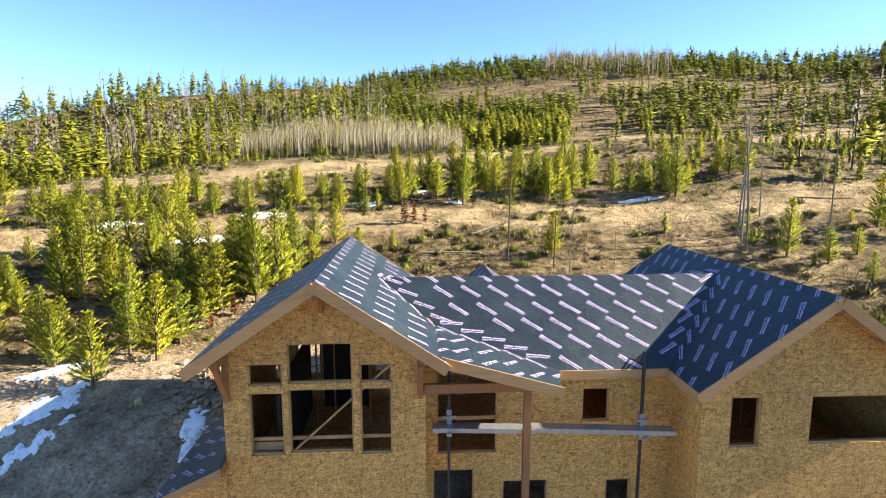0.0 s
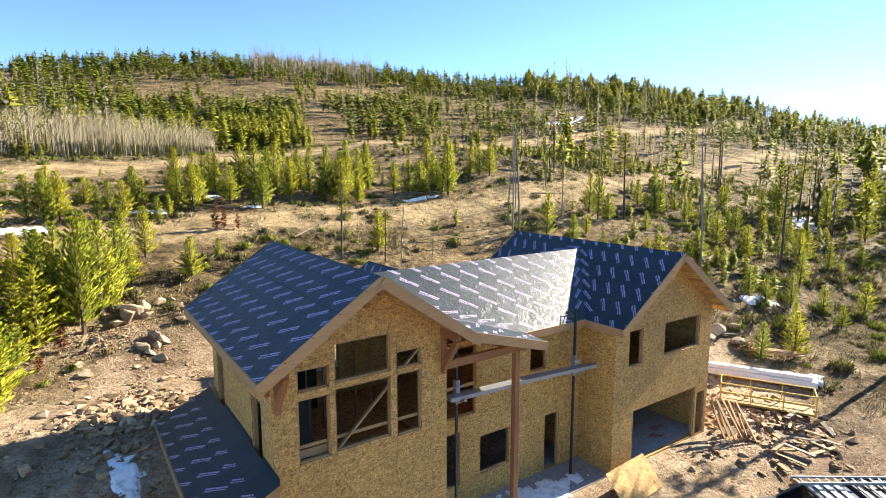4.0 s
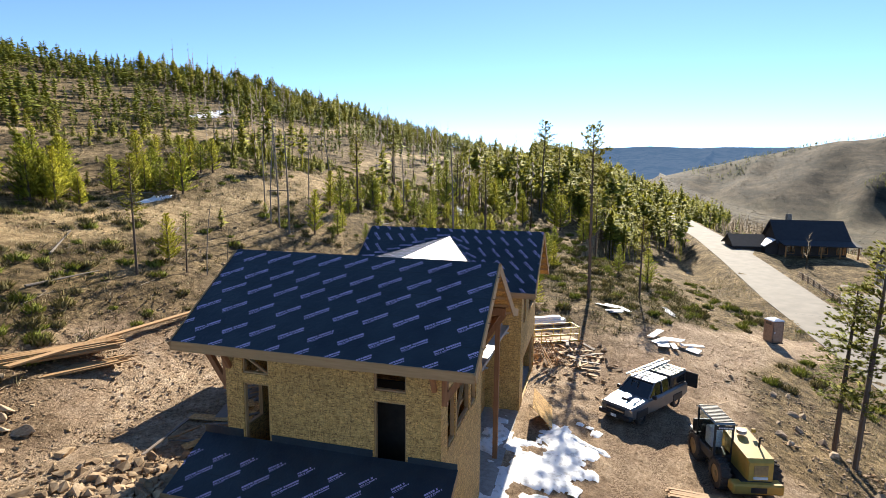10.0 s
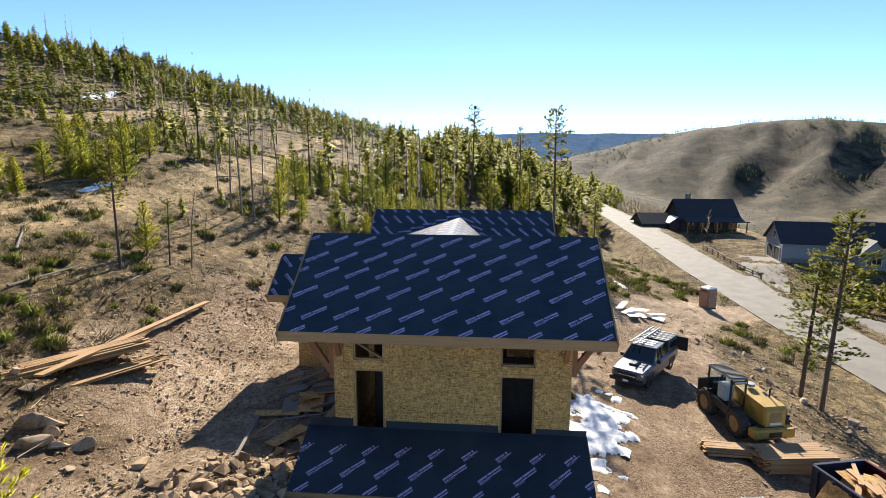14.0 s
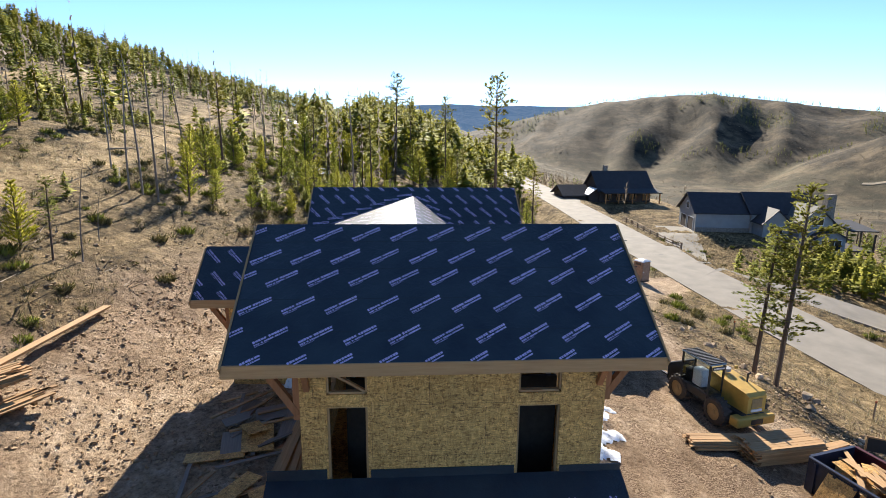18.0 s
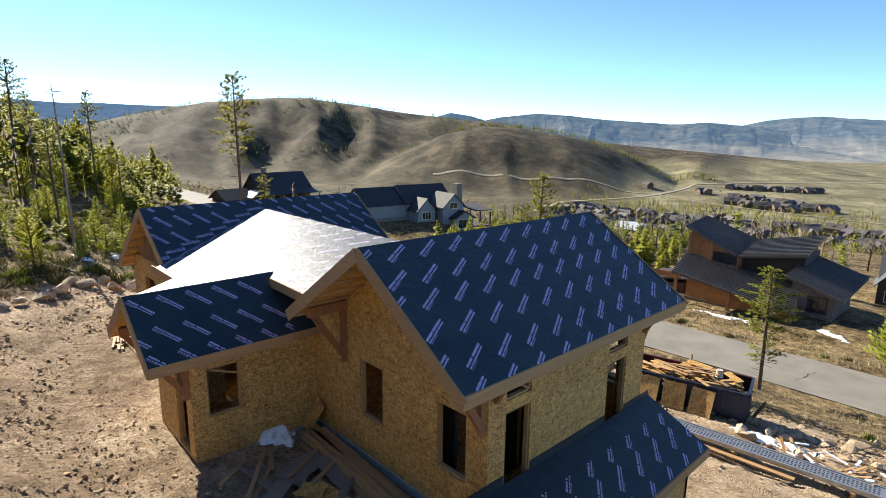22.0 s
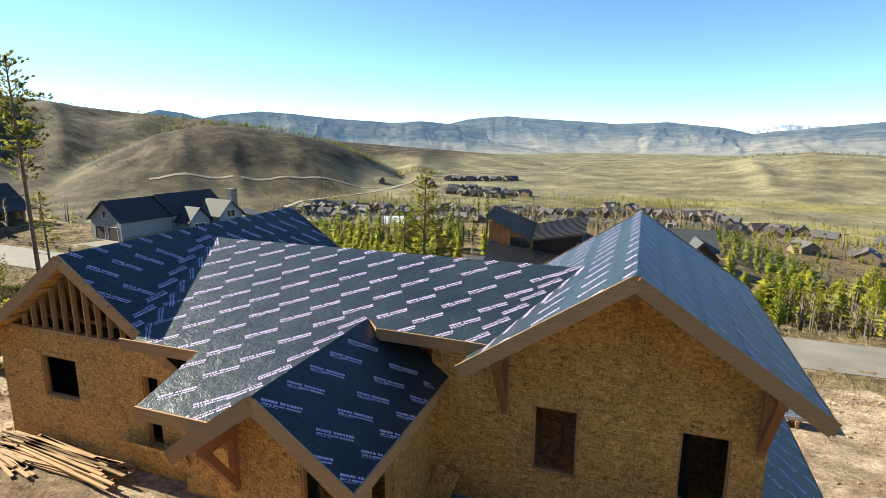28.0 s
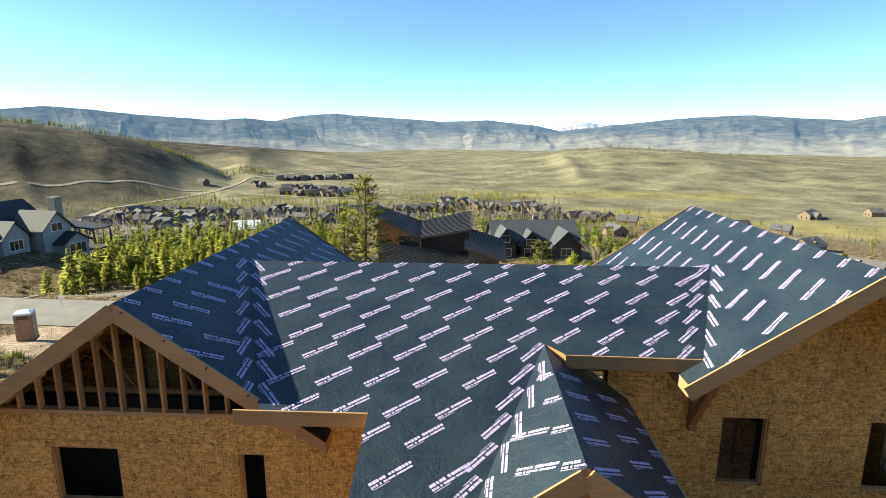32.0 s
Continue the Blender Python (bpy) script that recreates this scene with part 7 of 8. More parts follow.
def scatter_stones(name, spots, mat, label, category):
    vs, fs, base = [], [], 0
    rng = np.random.RandomState(88)
    raw = []
    for k in range(8):
        me = rock_mesh(800 + k, 0.6, 0.0, 10)
        v = np.empty(len(me.vertices) * 3, np.float32)
        me.vertices.foreach_get("co", v)
        raw.append((v.reshape(-1, 3), [list(p.vertices) for p in me.polygons]))
        bpy.data.meshes.remove(me)
    V, F = [], []
    xs_, ys_ = np.array([s[0] for s in spots]), np.array([s[1] for s in spots])
    zs_ = ground_z(xs_, ys_)
    for (x, y, s), z in zip(spots, zs_):
        v, f = raw[rng.randint(8)]
        a = rng.rand() * 6.28
        c, n = math.cos(a), math.sin(a)
        q = v * s * (0.7 + 0.6 * rng.rand(1, 3))
        q = np.stack([q[:, 0] * c - q[:, 1] * n + x, q[:, 0] * n + q[:, 1] * c + y, q[:, 2] + z + s * 0.15], 1)
        V.append(q)
        F += [[i + base for i in p] for p in f]
        base += len(v)
    me = bpy.data.meshes.new(name)
    me.from_pydata(np.concatenate(V).tolist(), [], F)
    me.materials.append(mat)
    return tagged(new(name, me), label, category, kind="stuff")


rn = np.random.RandomState(55)
spots = []
for cx, cy, sx, sy, n, s0, s1 in ((-7.5, 22.8, 1.3, 1.5, 260, 0.07, 0.50), (17.0, 13.0, 2.2, 1.6, 240, 0.05, 0.42), (-2, 27, 7, 3.0, 1300, 0.03, 0.13), (-9, 25, 4, 5, 1500, 0.03, 0.15), (-9, 31, 5, 3, 700, 0.04, 0.16), (6, 29.5, 9, 2.2, 900, 0.04, 0.17), (14, 25.5, 5, 2.4, 200, 0.03, 0.12),
                                  (20, 24, 4, 4, 700, 0.04, 0.2), (-7.5, 5.0, 3.0, 2.0, 200, 0.04, 0.18), (9, -2.0, 11, 2.0, 1500, 0.04, 0.2), (-9, 1.5, 6, 2.0, 800, 0.04, 0.22), (22, 6, 7, 4, 500, 0.03, 0.14), (6, 10, 9, 3, 240, 0.02, 0.07), (18, 34, 26, 7, 420, 0.06, 0.26), (0, 44, 24, 5, 260, 0.06, 0.28)):
    for _ in range(int(n * 3.2)):
        spots.append((cx + rn.randn() * sx, cy + rn.randn() * sy, 0.65 * (s0 + (s1 - s0) * rn.rand() ** 3)))
spots = [s for s in spots if not (-7.2 < s[0] < 14.7 and 14.0 < s[1] < 21.4) and not (1.8 < s[0] < 14.6 and 14 < s[1] < 25)]
scatter_stones("rubble", spots, RUBBLE, "broken stones and clods strewn over churned dirt", "rubble")


def snow_patch(x, y, rx, ry, turn=0.0, thick=0.05):
    """A thawing patch: a thin sheet that sinks into the ground along a ragged rim and round holes."""
    bm = bmesh.new()
    c, s = math.cos(radians(turn)), math.sin(radians(turn))
    step = max(0.07, min(rx, ry) / 12)
    nu, nv = int(1.5 * rx / step), int(1.5 * ry / step)
    U, W = np.meshgrid(np.arange(-nu, nu + 1) * step, np.arange(-nv, nv + 1) * step, indexing="ij")
    X, Y = x + U * c - W * s, y + U * s + W * c
    q = max(1.0, step / 0.12)
    mask = 1 - np.hypot(U / rx, W / ry) + waves(X, Y, 64, 5, 0.7 * q) * 1.1 + waves(X, Y, 65, 3, 0.25 * q) * 0.5 - 0.12
    base = ground_z(X, Y) + waves(X, Y, 21, 4, 1.6) * 0.10
    Z = base + np.clip(mask, -0.5, 0.35) * (0.06 + thick) * 1.5 * q ** 0.5 + 0.025
    vs = {}

    def vert(i, k):
        if (i, k) not in vs:
            vs[(i, k)] = bm.verts.new((X[i, k], Y[i, k], Z[i, k]))
        return vs[(i, k)]
    for i in range(2 * nu):
        for k in range(2 * nv):
            if max(mask[i, k], mask[i + 1, k], mask[i, k + 1], mask[i + 1, k + 1]) > 0.0:
                bm.faces.new((vert(i, k), vert(i + 1, k), vert(i + 1, k + 1), vert(i, k + 1)))
    o = part("snow_patch", bm, SNOWMAT, None, smooth_faces=True)
    return tagged(o, "patch of old thawing snow lying in the shade", "snow", "snow patches")


for q in ((3.2, 12.6, 3.6, 1.5, -20), (5.8, 10.6, 0.9, 0.22, 60), (4.6, 14.9, 2.0, 0.6, 0), (0.0, 49.9, 1.6, 0.7, 10), (-3.5, 46.3, 1.7, 0.6, 0), (19.3, 46.1, 1.9, 0.5, 0), (3.6, 46.7, 1.0, 0.35, 0), (63.4, 30.7, 3.0, 1.0, 20),
          (103, 105.6, 9, 2.0, 20), (30.7, 19.9, 1.4, 0.4, -20), (-11.5, 43.3, 1.5, 0.45, 0), (-15.4, 23.9, 1.1, 0.6, 70), (-14.0, 21.4, 1.3, 0.7, 60), (-13.4, 19.4, 1.0, 0.5, 50), (-21.4, 41.1, 2.0, 0.6, 0), (-14.5, 38.6, 1.5, 0.4, 10), (-8.0, 19.0, 0.35, 1.6, 8),
          (-5.6, 4.4, 0.9, 0.5, 0), (-6.9, 4.2, 0.8, 0.5, 30), (9, -33, 2.6, 0.5, 5), (0, -35.5, 2.0, 0.5, -30), (23.4, 14.6, 1.6, 0.5, -50), (28, 22.5, 1.0, 0.4, 0), (150, 50, 6, 1.6, 10), (34.5, 4.0, 1.2, 0.35, 20)):
    snow_patch(*q)
snow_patch(2.2, 22.5, 0.85, 0.62, 20, 0.55)


# dry grass and low scrub
def tuft(seed, blades, spread):
    rng = random.Random(seed)
    v, f = [], []
    for _ in range(blades):
        a, r = rng.uniform(0, 6.28), rng.uniform(0, 0.25)
        b = a + rng.uniform(-1, 1)
        p = (math.cos(a) * r, math.sin(a) * r, 0)
        w = 0.05
        tip = (p[0] + math.cos(b) * spread * rng.uniform(0.2, 1), p[1] + math.sin(b) * spread * rng.uniform(0.2, 1), rng.uniform(0.6, 1.0))
        n = len(v)
        v.extend(((p[0] - w * math.sin(b), p[1] + w * math.cos(b), 0), (p[0] + w * math.sin(b), p[1] - w * math.cos(b), 0), tip))
        f.append((n, n + 1, n + 2))
    return np.array(v, np.float32), np.array(f, np.int32)


GRASS = foliage_material("dry_grass", (0.38, 0.29, 0.16), (0.58, 0.46, 0.27), (0.72, 0.60, 0.40), 0.3)
SCRUB = foliage_material("low_scrub", (0.075, 0.066, 0.025), (0.17, 0.145, 0.055), (0.28, 0.23, 0.10), 0.2)


def strew(seed, n, x0, x1, y0, y1, keep, h0, h1):
    rg = np.random.RandomState(seed)
    x, y = rg.uniform(x0, x1, n), rg.uniform(y0, y1, n)
    ok = keep(x, y, waves(x, y, 61, 3, 6)) > rg.rand(n)
    ok &= np.hypot((x - 3) / 1.5, y - 17) > 14
    ok &= np.abs(y - np.interp(x, ROAD_X, ROAD_Y)) > 3.9
    ok &= (np.abs(y - np.interp(x, [-20, -10, 5, 12, 22, 32, 40], [-2, 3, 6, 7, 5, -1, -9])) > 4.2) | (x > 42) | (x < -16)
    h = rg.uniform(h0, h1, n)
    return [(float(a), float(b), float(c), 1.0) for a, b, c in zip(x[ok], y[ok], h[ok])]


ontrack = lambda x, y: np.maximum(1 - grad(np.abs(y - track_lo(x)), 1.5, 4), 1 - grad(np.abs(y - track_hi(x)), 2, 5))
grass = strew(1, 30000, -45, 75, 28, 72, lambda x, y, n: 0.25 + 0.5 * ontrack(x, y) + n * 0.5, 0.18, 0.45)
grass += strew(2, 15000, -30, 75, -34, -3, lambda x, y, n: 0.6 + n * 0.6, 0.2, 0.6)
grass += strew(3, 3000, 26, 60, 0, 28, lambda x, y, n: 0.5 + n * 0.6, 0.18, 0.4)
scatter("dry_grass", grass, [tuft(40 + i, 9, 0.5) for i in range(5)], GRASS, "tufts of dry straw-coloured grass on the slope", "grass")
scrub = strew(5, 34000, -45, 80, 26, 76, lambda x, y, n: 0.30 - 0.3 * ontrack(x, y) + n * 0.5, 0.15, 0.6)
scrub += strew(6, 9000, 22, 62, 0, 30, lambda x, y, n: 0.4 + n * 0.5, 0.25, 0.65)
scatter("low_scrub", scrub, [tuft(60 + i, 16, 1.3) for i in range(5)], SCRUB, "low olive-brown scrub between the pines", "scrub")


def bush(seed):
    """A low rounded shrub of upright slivers."""
    rng = random.Random(seed)
    v, f = [], []
    for _ in range(130):
        a, r = rng.uniform(0, 6.28), math.sqrt(rng.random()) * 0.75
        top = (1 - 0.6 * r * r) * rng.uniform(0.55, 1.0)
        b = rng.uniform(0, 6.28)
        w = rng.uniform(0.02, 0.05)
        px_, py_ = math.cos(a) * r, math.sin(a) * r
        n = len(v)
        v.extend(((px_ * 0.7 - w * math.cos(b), py_ * 0.7 - w * math.sin(b), top * rng.uniform(0.1, 0.45)), (px_ * 0.9 + w * math.cos(b), py_ * 0.9 + w * math.sin(b), top * rng.uniform(0.2, 0.6)), (px_ * 1.1 + rng.uniform(-.3, .3), py_ * 1.1 + rng.uniform(-.3, .3), top)))
        f.append((n, n + 1, n + 2))
    return np.array(v, np.float32), np.array(f, np.int32)


BUSHES = [bush(70 + i) for i in range(5)]
shrubs = strew(7, 8500, -40, 80, 27, 85, lambda x, y, n: 0.40 - 0.45 * ontrack(x, y) + n * 0.7, 0.2, 0.75)
shrubs += strew(8, 1500, 22, 70, -8, 30, lambda x, y, n: 0.4 + n * 0.7, 0.3, 0.9)
shrubs += strew(9, 500, -30, 70, -34, -3, lambda x, y, n: 0.25 + n * 0.6, 0.3, 0.8)
scatter("green_shrubs", shrubs[::2], BUSHES, OLD, "low yellow-green shrubs dotted over the slope", "shrub")
scatter("brown_shrubs", shrubs[1::2], BUSHES, SCRUB, "low olive-brown shrubs dotted over the slope", "shrub")
SLASH = []
for q in strew(10, 2600, -30, 65, 27, 70, lambda x, y, n: 0.4 - 0.4 * ontrack(x, y) + n * 0.6, 0.5, 1.6):
    SLASH.append((q[0], q[1], q[2] * 0.35, 2.6))
scatter("dead_branches", SLASH, [tuft(80 + i, 7, 1.2) for i in range(4)], DEADWOOD, "grey dead branches lying on the slope", "brushwood")
# fallen stems on the slope
for k in range(26):
    x, y = rrng.uniform(-12, 50), rrng.uniform(31, 56)
    if k > 17:
        x, y = rrng.uniform(24, 48), rrng.uniform(10, 32)
    L = rrng.uniform(2.0, 5.0)
    bm = bmesh.new()
    cyl(bm, (-L / 2, 0, 0), (L / 2, 0, 0), 0.07, 7, 0.03)
    a = rrng.uniform(-40, 40)
    dx, dy = math.cos(radians(a)) * L / 2, math.sin(radians(a)) * L / 2
    rise = math.degrees(math.atan2(gz(x + dx, y + dy) - gz(x - dx, y - dy), L))
    o = part("fallen_log", bm, DEADWOOD)
    o.matrix_world = pose(x, y, (gz(x + dx, y + dy) + gz(x - dx, y - dy)) / 2 + 0.12, 0, -rise, a)
    tagged(o, "bleached fallen pine stem lying on the slope", "log", "fallen logs")
# rust-red dead conifers
for x, y, h in ((-9.6, 29.8, 1.2), (-11.6, 27.8, 1.1), (-10.4, 28.6, 0.9), (-0.5, 41.0, 2.0), (0.2, 41.6, 1.6), (1.0, 41.2, 1.2)):
    v, f = NEAR_PINES[int(h * 10) % 8]
    me = bpy.data.meshes.new("red_bush")
    me.from_pydata((v * h).tolist(), [], f.tolist())
    me.materials.append(REDBUSH)
    o = new("red_bush", me)
    o.location = (x, y, gz(x, y) - 0.05)
    tagged(o, "dead rust-red young conifer on the dirt bank", "bush", "red bushes")

# ---- the houses round about ----
DARKROOF = plain("dark_shingle", (0.030, 0.030, 0.034), 0.75, 0, 0.25, 1.2)
METALROOF = plain("bronze_seam_roof", (0.13, 0.122, 0.118), 0.38, 0.6, 0.15, 0.6)
GREYSIDE = plain("pale_grey_siding", (0.27, 0.28, 0.28), 0.8, 0, 0.1, 0.8)
DARKSIDE = plain("dark_brown_siding", (0.055, 0.040, 0.032), 0.8, 0, 0.2, 0.8)
RUST = plain("rust_wood_siding", (0.42, 0.19, 0.06), 0.75, 0, 0.3, 1.2)
STONEWALL = rock_material("stone_cladding", (0.12, 0.11, 0.10), (0.22, 0.20, 0.18), (0.36, 0.33, 0.30))
TRIM = plain("white_trim", (0.62, 0.62, 0.60), 0.7)
PANE = plain("house_glass", (0.02, 0.025, 0.03), 0.08, 0, 0.1, 1, 0.0, 0.9)


def hp(name, bm, mat, parent, label=""):
    return own(name, bm, mat, parent, label)


def gable_block(h, x0, x1, y0, y1, z0, eave, ridge, along, wall, roof, over=0.6, slab=0.2):
    """One gabled volume in the house's own space: four walls as one part, two slopes."""
    bm = bmesh.new()
    if along == "y":
        mx = (x0 + x1) / 2
        for y in (y0, y1):
            pts = [(x0, y, z0), (x1, y, z0), (x1, y, eave), (mx, y, ridge), (x0, y, eave)]
            bm.faces.new([bm.verts.new(p) for p in pts])
        for x in (x0, x1):
            bm.faces.new([bm.verts.new(p) for p in ((x, y0, z0), (x, y1, z0), (x, y1, eave), (x, y0, eave))])
        hp("wall", bm, wall, h)
        k = (ridge - eave) / (mx - x0)
        for s in (-1, 1):
            xe = mx + s * ((x1 - x0) / 2 + over)
            ze = eave - over * k
            bm = bmesh.new()
            loft(bm, [[(mx, y, ridge + slab), (xe, y, ze + slab), (xe, y, ze), (mx, y, ridge)] for y in (y0 - over, y1 + over)])
            hp("roof_slope", bm, roof, h)
    else:
        my = (y0 + y1) / 2
        for x in (x0, x1):
            pts = [(x, y0, z0), (x, y1, z0), (x, y1, eave), (x, my, ridge), (x, y0, eave)]
            bm.faces.new([bm.verts.new(p) for p in pts])
        for y in (y0, y1):
            bm.faces.new([bm.verts.new(p) for p in ((x0, y, z0), (x1, y, z0), (x1, y, eave), (x0, y, eave))])
        hp("wall", bm, wall, h)
        k = (ridge - eave) / (my - y0)
        for s in (-1, 1):
            ye = my + s * ((y1 - y0) / 2 + over)
            ze = eave - over * k
            bm = bmesh.new()
            loft(bm, [[(x, my, ridge + slab), (x, ye, ze + slab), (x, ye, ze), (x, my, ridge)] for x in (x0 - over, x1 + over)])
            hp("roof_slope", bm, roof, h)


def pane(h, axis, at, a0, a1, z0, z1, frame_mat=TRIM, mullions=1, glass=None, name="window"):
    """A framed window proud of a wall face; axis is the wall's normal axis, at its face, signed outwards by side."""
    side = 1 if at[1] > 0 else -1
    f = at[0]
    B = (lambda a, b, c, d, e, g: box((min(e, g), a, c), (max(e, g), b, d))) if axis == "x" else (lambda a, b, c, d, e, g: box((a, min(e, g), c), (b, max(e, g), d)))
    w = hp(name, B(a0, a1, z0, z1, f, f + side * 0.03), glass or PANE, h)
    t = 0.12
    for q in ((a0 - t, a1 + t, z0 - t, z0), (a0 - t, a1 + t, z1, z1 + t), (a0 - t, a0, z0, z1), (a1, a1 + t, z0, z1)):
        hp("window_frame", B(*q, f, f + side * 0.08), frame_mat, w)
    for k in range(1, mullions + 1):
        m = a0 + (a1 - a0) * k / (mullions + 1)
        hp("mullion", B(m - 0.04, m + 0.04, z0, z1, f + side * 0.031, f + side * 0.06), frame_mat, w)


# pale grey house with black roofs
ga = thing("neighbour_house", "pale grey house with black gabled roofs and stone chimney", "house", (78.2, -31.5, -7.5), rz=-8)
ga.scale = (0.82, 0.82, 0.82)
# own space: y runs back from the garage end, so the long side faces -x
gable_block(ga, -4.8, 4.8, -13.0, 0.0, -1.5, 4.2, 7.6, "y", GREYSIDE, DARKROOF)
gable_block(ga, -5.2, 4.2, -24.0, -11.0, -3.0, 4.4, 7.9, "y", GREYSIDE, DARKROOF)
gable_block(ga, -9.5, -4.0, -16.5, -11.5, -3.0, 2.9, 5.4, "x", GREYSIDE, DARKROOF, 0.5)
# the sunlit look of this wing's roof is put into a paler shingle
gable_block(ga, -11.5, -4.5, -23.5, -17.5, -3.5, 3.6, 6.4, "x", GREYSIDE, plain("pale_lit_shingle", (0.09, 0.088, 0.08), 0.8), 0.5)
gable_block(ga, -13.6, -10.0, -25.0, -19.5, -3.5, 0.8, 2.4, "x", GREYSIDE, DARKROOF, 0.5)
for y0, y1 in ((-0.02, 0.02),):
    for a in (-3.6, 0.5):
        pane(ga, "y", (0.0, 1), a, a + 3.0, 0.1, 2.7, TRIM, 0, DARKSIDE, "garage_door")
pane(ga, "y", (0.0, 1), -0.6, 0.6, 4.4, 5.8)
pane(ga, "x", (-9.5, -1), -15.2, -12.8, 0.6, 2.2, TRIM, 2)
pane(ga, "x", (-11.5, -1), -21.6, -19.4, 3.0, 4.4, TRIM, 1)
pane(ga, "x", (-13.6, -1), -24.2, -20.6, -1.6, 0.4, TRIM, 2)
pane(ga, "x", (-5.2, -1), -16.9, -16.0, 2.2, 3.6, TRIM, 0)
hp("chimney", box((-8.6, -25.2, -3), (-6.8, -23.6, 8.6), None, 0.05), STONEWALL, ga)
hp("stone_base", box((-5.0, -13.0, -3), (-4.78, 0.0, 0.9)), STONEWALL, ga)
hp("deck", box((-14.5, -30.0, -1.6), (-6.0, -25.2, -1.4)), DARKSIDE, ga)
for x in (-14.3, -10.3, -6.2):
    hp("deck_post", box((x - 0.12, -29.9, -7), (x + 0.12, -29.66, 1.8)), DARKSIDE, ga)
hp("deck_roof", bar((-14.6, -27.6, 2.4), (-5.8, -27.6, 3.2), 5.0, 0.2), DARKROOF, ga)

# dark cabin up the road
cb = thing("neighbour_house", "dark timber cabin with black roof and deep porch", "house", (107.5, -24.2, -6.6), rz=4)
cb.scale = (0.86, 0.86, 0.86)
gable_block(cb, -4.5, 5.0, -14.0, 0.0, -2, 3.6, 7.8, "y", DARKSIDE, DARKROOF, 0.8)
gable_block(cb, -2.0, 6.0, 2.0, 8.5, -2, 2.0, 4.0, "y", DARKSIDE, DARKROOF, 0.8)
gable_block(cb, -4.0, 0.0, -1.0, 2.6, -2, 2.3, 3.6, "x", DARKSIDE, WHITE, 0.4)
hp("porch_roof", bar((-8.2, -7.5, 2.9), (-4.3, -7.5, 3.7), 15.5, 0.2), DARKROOF, cb)
hp("porch_deck", box((-8.0, -15.0, -0.2), (-4.5, 0.0, 0.05)), DARKSIDE, cb)
for y in (-14.8, -11.2, -7.5, -3.8, -0.3):
    hp("porch_post", box((-7.9, y - 0.12, -2), (-7.66, y + 0.12, 2.85)), RUST, cb)
for y in (-12.8, -9.2, -5.6, -2.4):
    pane(cb, "x", (-4.5, -1), y - 0.8, y + 0.8, 0.8, 2.4, RUST, 1)
hp("chimney", box((1.0, -4.2, 6), (2.0, -3.2, 9.3)), STONEWALL, cb)

# rust-coloured house with metal shed roofs below the road
cc = thing("neighbour_house", "modern rust-brown house with seamed dark metal shed roofs", "house", (8.0, -40.0, -9.8), rz=0)


def seam_roof(h, a, b, c, d, name="roof_slope", step=0.55):
    """A sloped metal sheet with standing seams from edge a-b down to edge d-c."""
    a, b, c, d = map(Vector, (a, b, c, d))
    bm = bmesh.new()
    dn = Vector((0, 0, -0.25))
    loft(bm, [[a, b, b + dn, a + dn], [d, c, c + dn, d + dn]])
    r = hp(name, bm, METALROOF, h)
    n = max(2, int((b - a).length / step))
    for k in range(n + 1):
        p, q = a.lerp(b, k / n), d.lerp(c, k / n)
        hp("standing_seam", bar(p + Vector((0, 0, 0.04)), q + Vector((0, 0, 0.04)), 0.07, 0.09), METALROOF, r)
    return r


def ramp_wall(h, name, x0, x1, y0, y1, z0, za, zb, mat):
    """A block whose top slopes from za at x0 to zb at x1."""
    bm = bmesh.new()
    loft(bm, [[(x0, y0, z0), (x0, y1, z0), (x0, y1, za), (x0, y0, za)], [(x1, y0, z0), (x1, y1, z0), (x1, y1, zb), (x1, y0, zb)]])
    return hp(name, bm, mat, h)


# own space as the world's: the road side is +y, the low end -x
ramp_wall(cc, "stone_wall", -4.2, 7.2, -3.0, 3.6, -3.5, -0.2, 0.6, STONEWALL)
ramp_wall(cc, "wood_wall", -4.1, 7.1, -2.9, 3.5, -0.2, 1.0, 3.3, RUST)
ramp_wall(cc, "upper_wall", 3.4, 9.2, -7.6, -1.6, 0.0, 5.1, 7.9, RUST)
ramp_wall(cc, "upper_wall_dark", -3.2, 3.4, -9.0, -3.2, -3.0, 6.2, 5.1, DARKSIDE)
ramp_wall(cc, "tower_wall", -7.2, -3.2, -7.5, 0.6, -3.5, 3.0, 4.4, STONEWALL)
seam_roof(cc, (9.5, -1.6, 5.0), (7.9, 6.1, 3.9), (-4.8, 4.4, 1.3), (-3.2, -2.6, 2.6))
seam_roof(cc, (10.4, -8.6, 8.8), (9.6, -0.6, 8.4), (3.4, -1.6, 5.3), (3.8, -9.4, 6.3))
seam_roof(cc, (3.8, -9.4, 6.34), (3.4, -1.6, 5.34), (-3.6, -2.2, 6.5), (-3.4, -10.2, 7.8))
seam_roof(cc, (-2.8, -8.5, 5.6), (-2.6, 1.6, 4.7), (-8.2, 1.4, 2.9), (-8.4, -8.6, 3.8))
for x, y, z0, z1 in ((7.6, 5.4, -1, 3.7), (1.8, 4.6, -1, 2.5), (9.0, -0.9, 4.7, 7.7), (6.4, -1.0, 4.2, 6.7), (-4.4, 4.2, -2, 1.2)):
    hp("post", box((x - 0.16, y - 0.16, z0), (x + 0.16, y + 0.16, z1)), RUST, cc)
for a0, a1, z0, z1 in ((5.0, 6.8, -1.6, 0.2),):
    pane(cc, "y", (3.6, 1), a0, a1, z0, z1, DARKSIDE, 1)
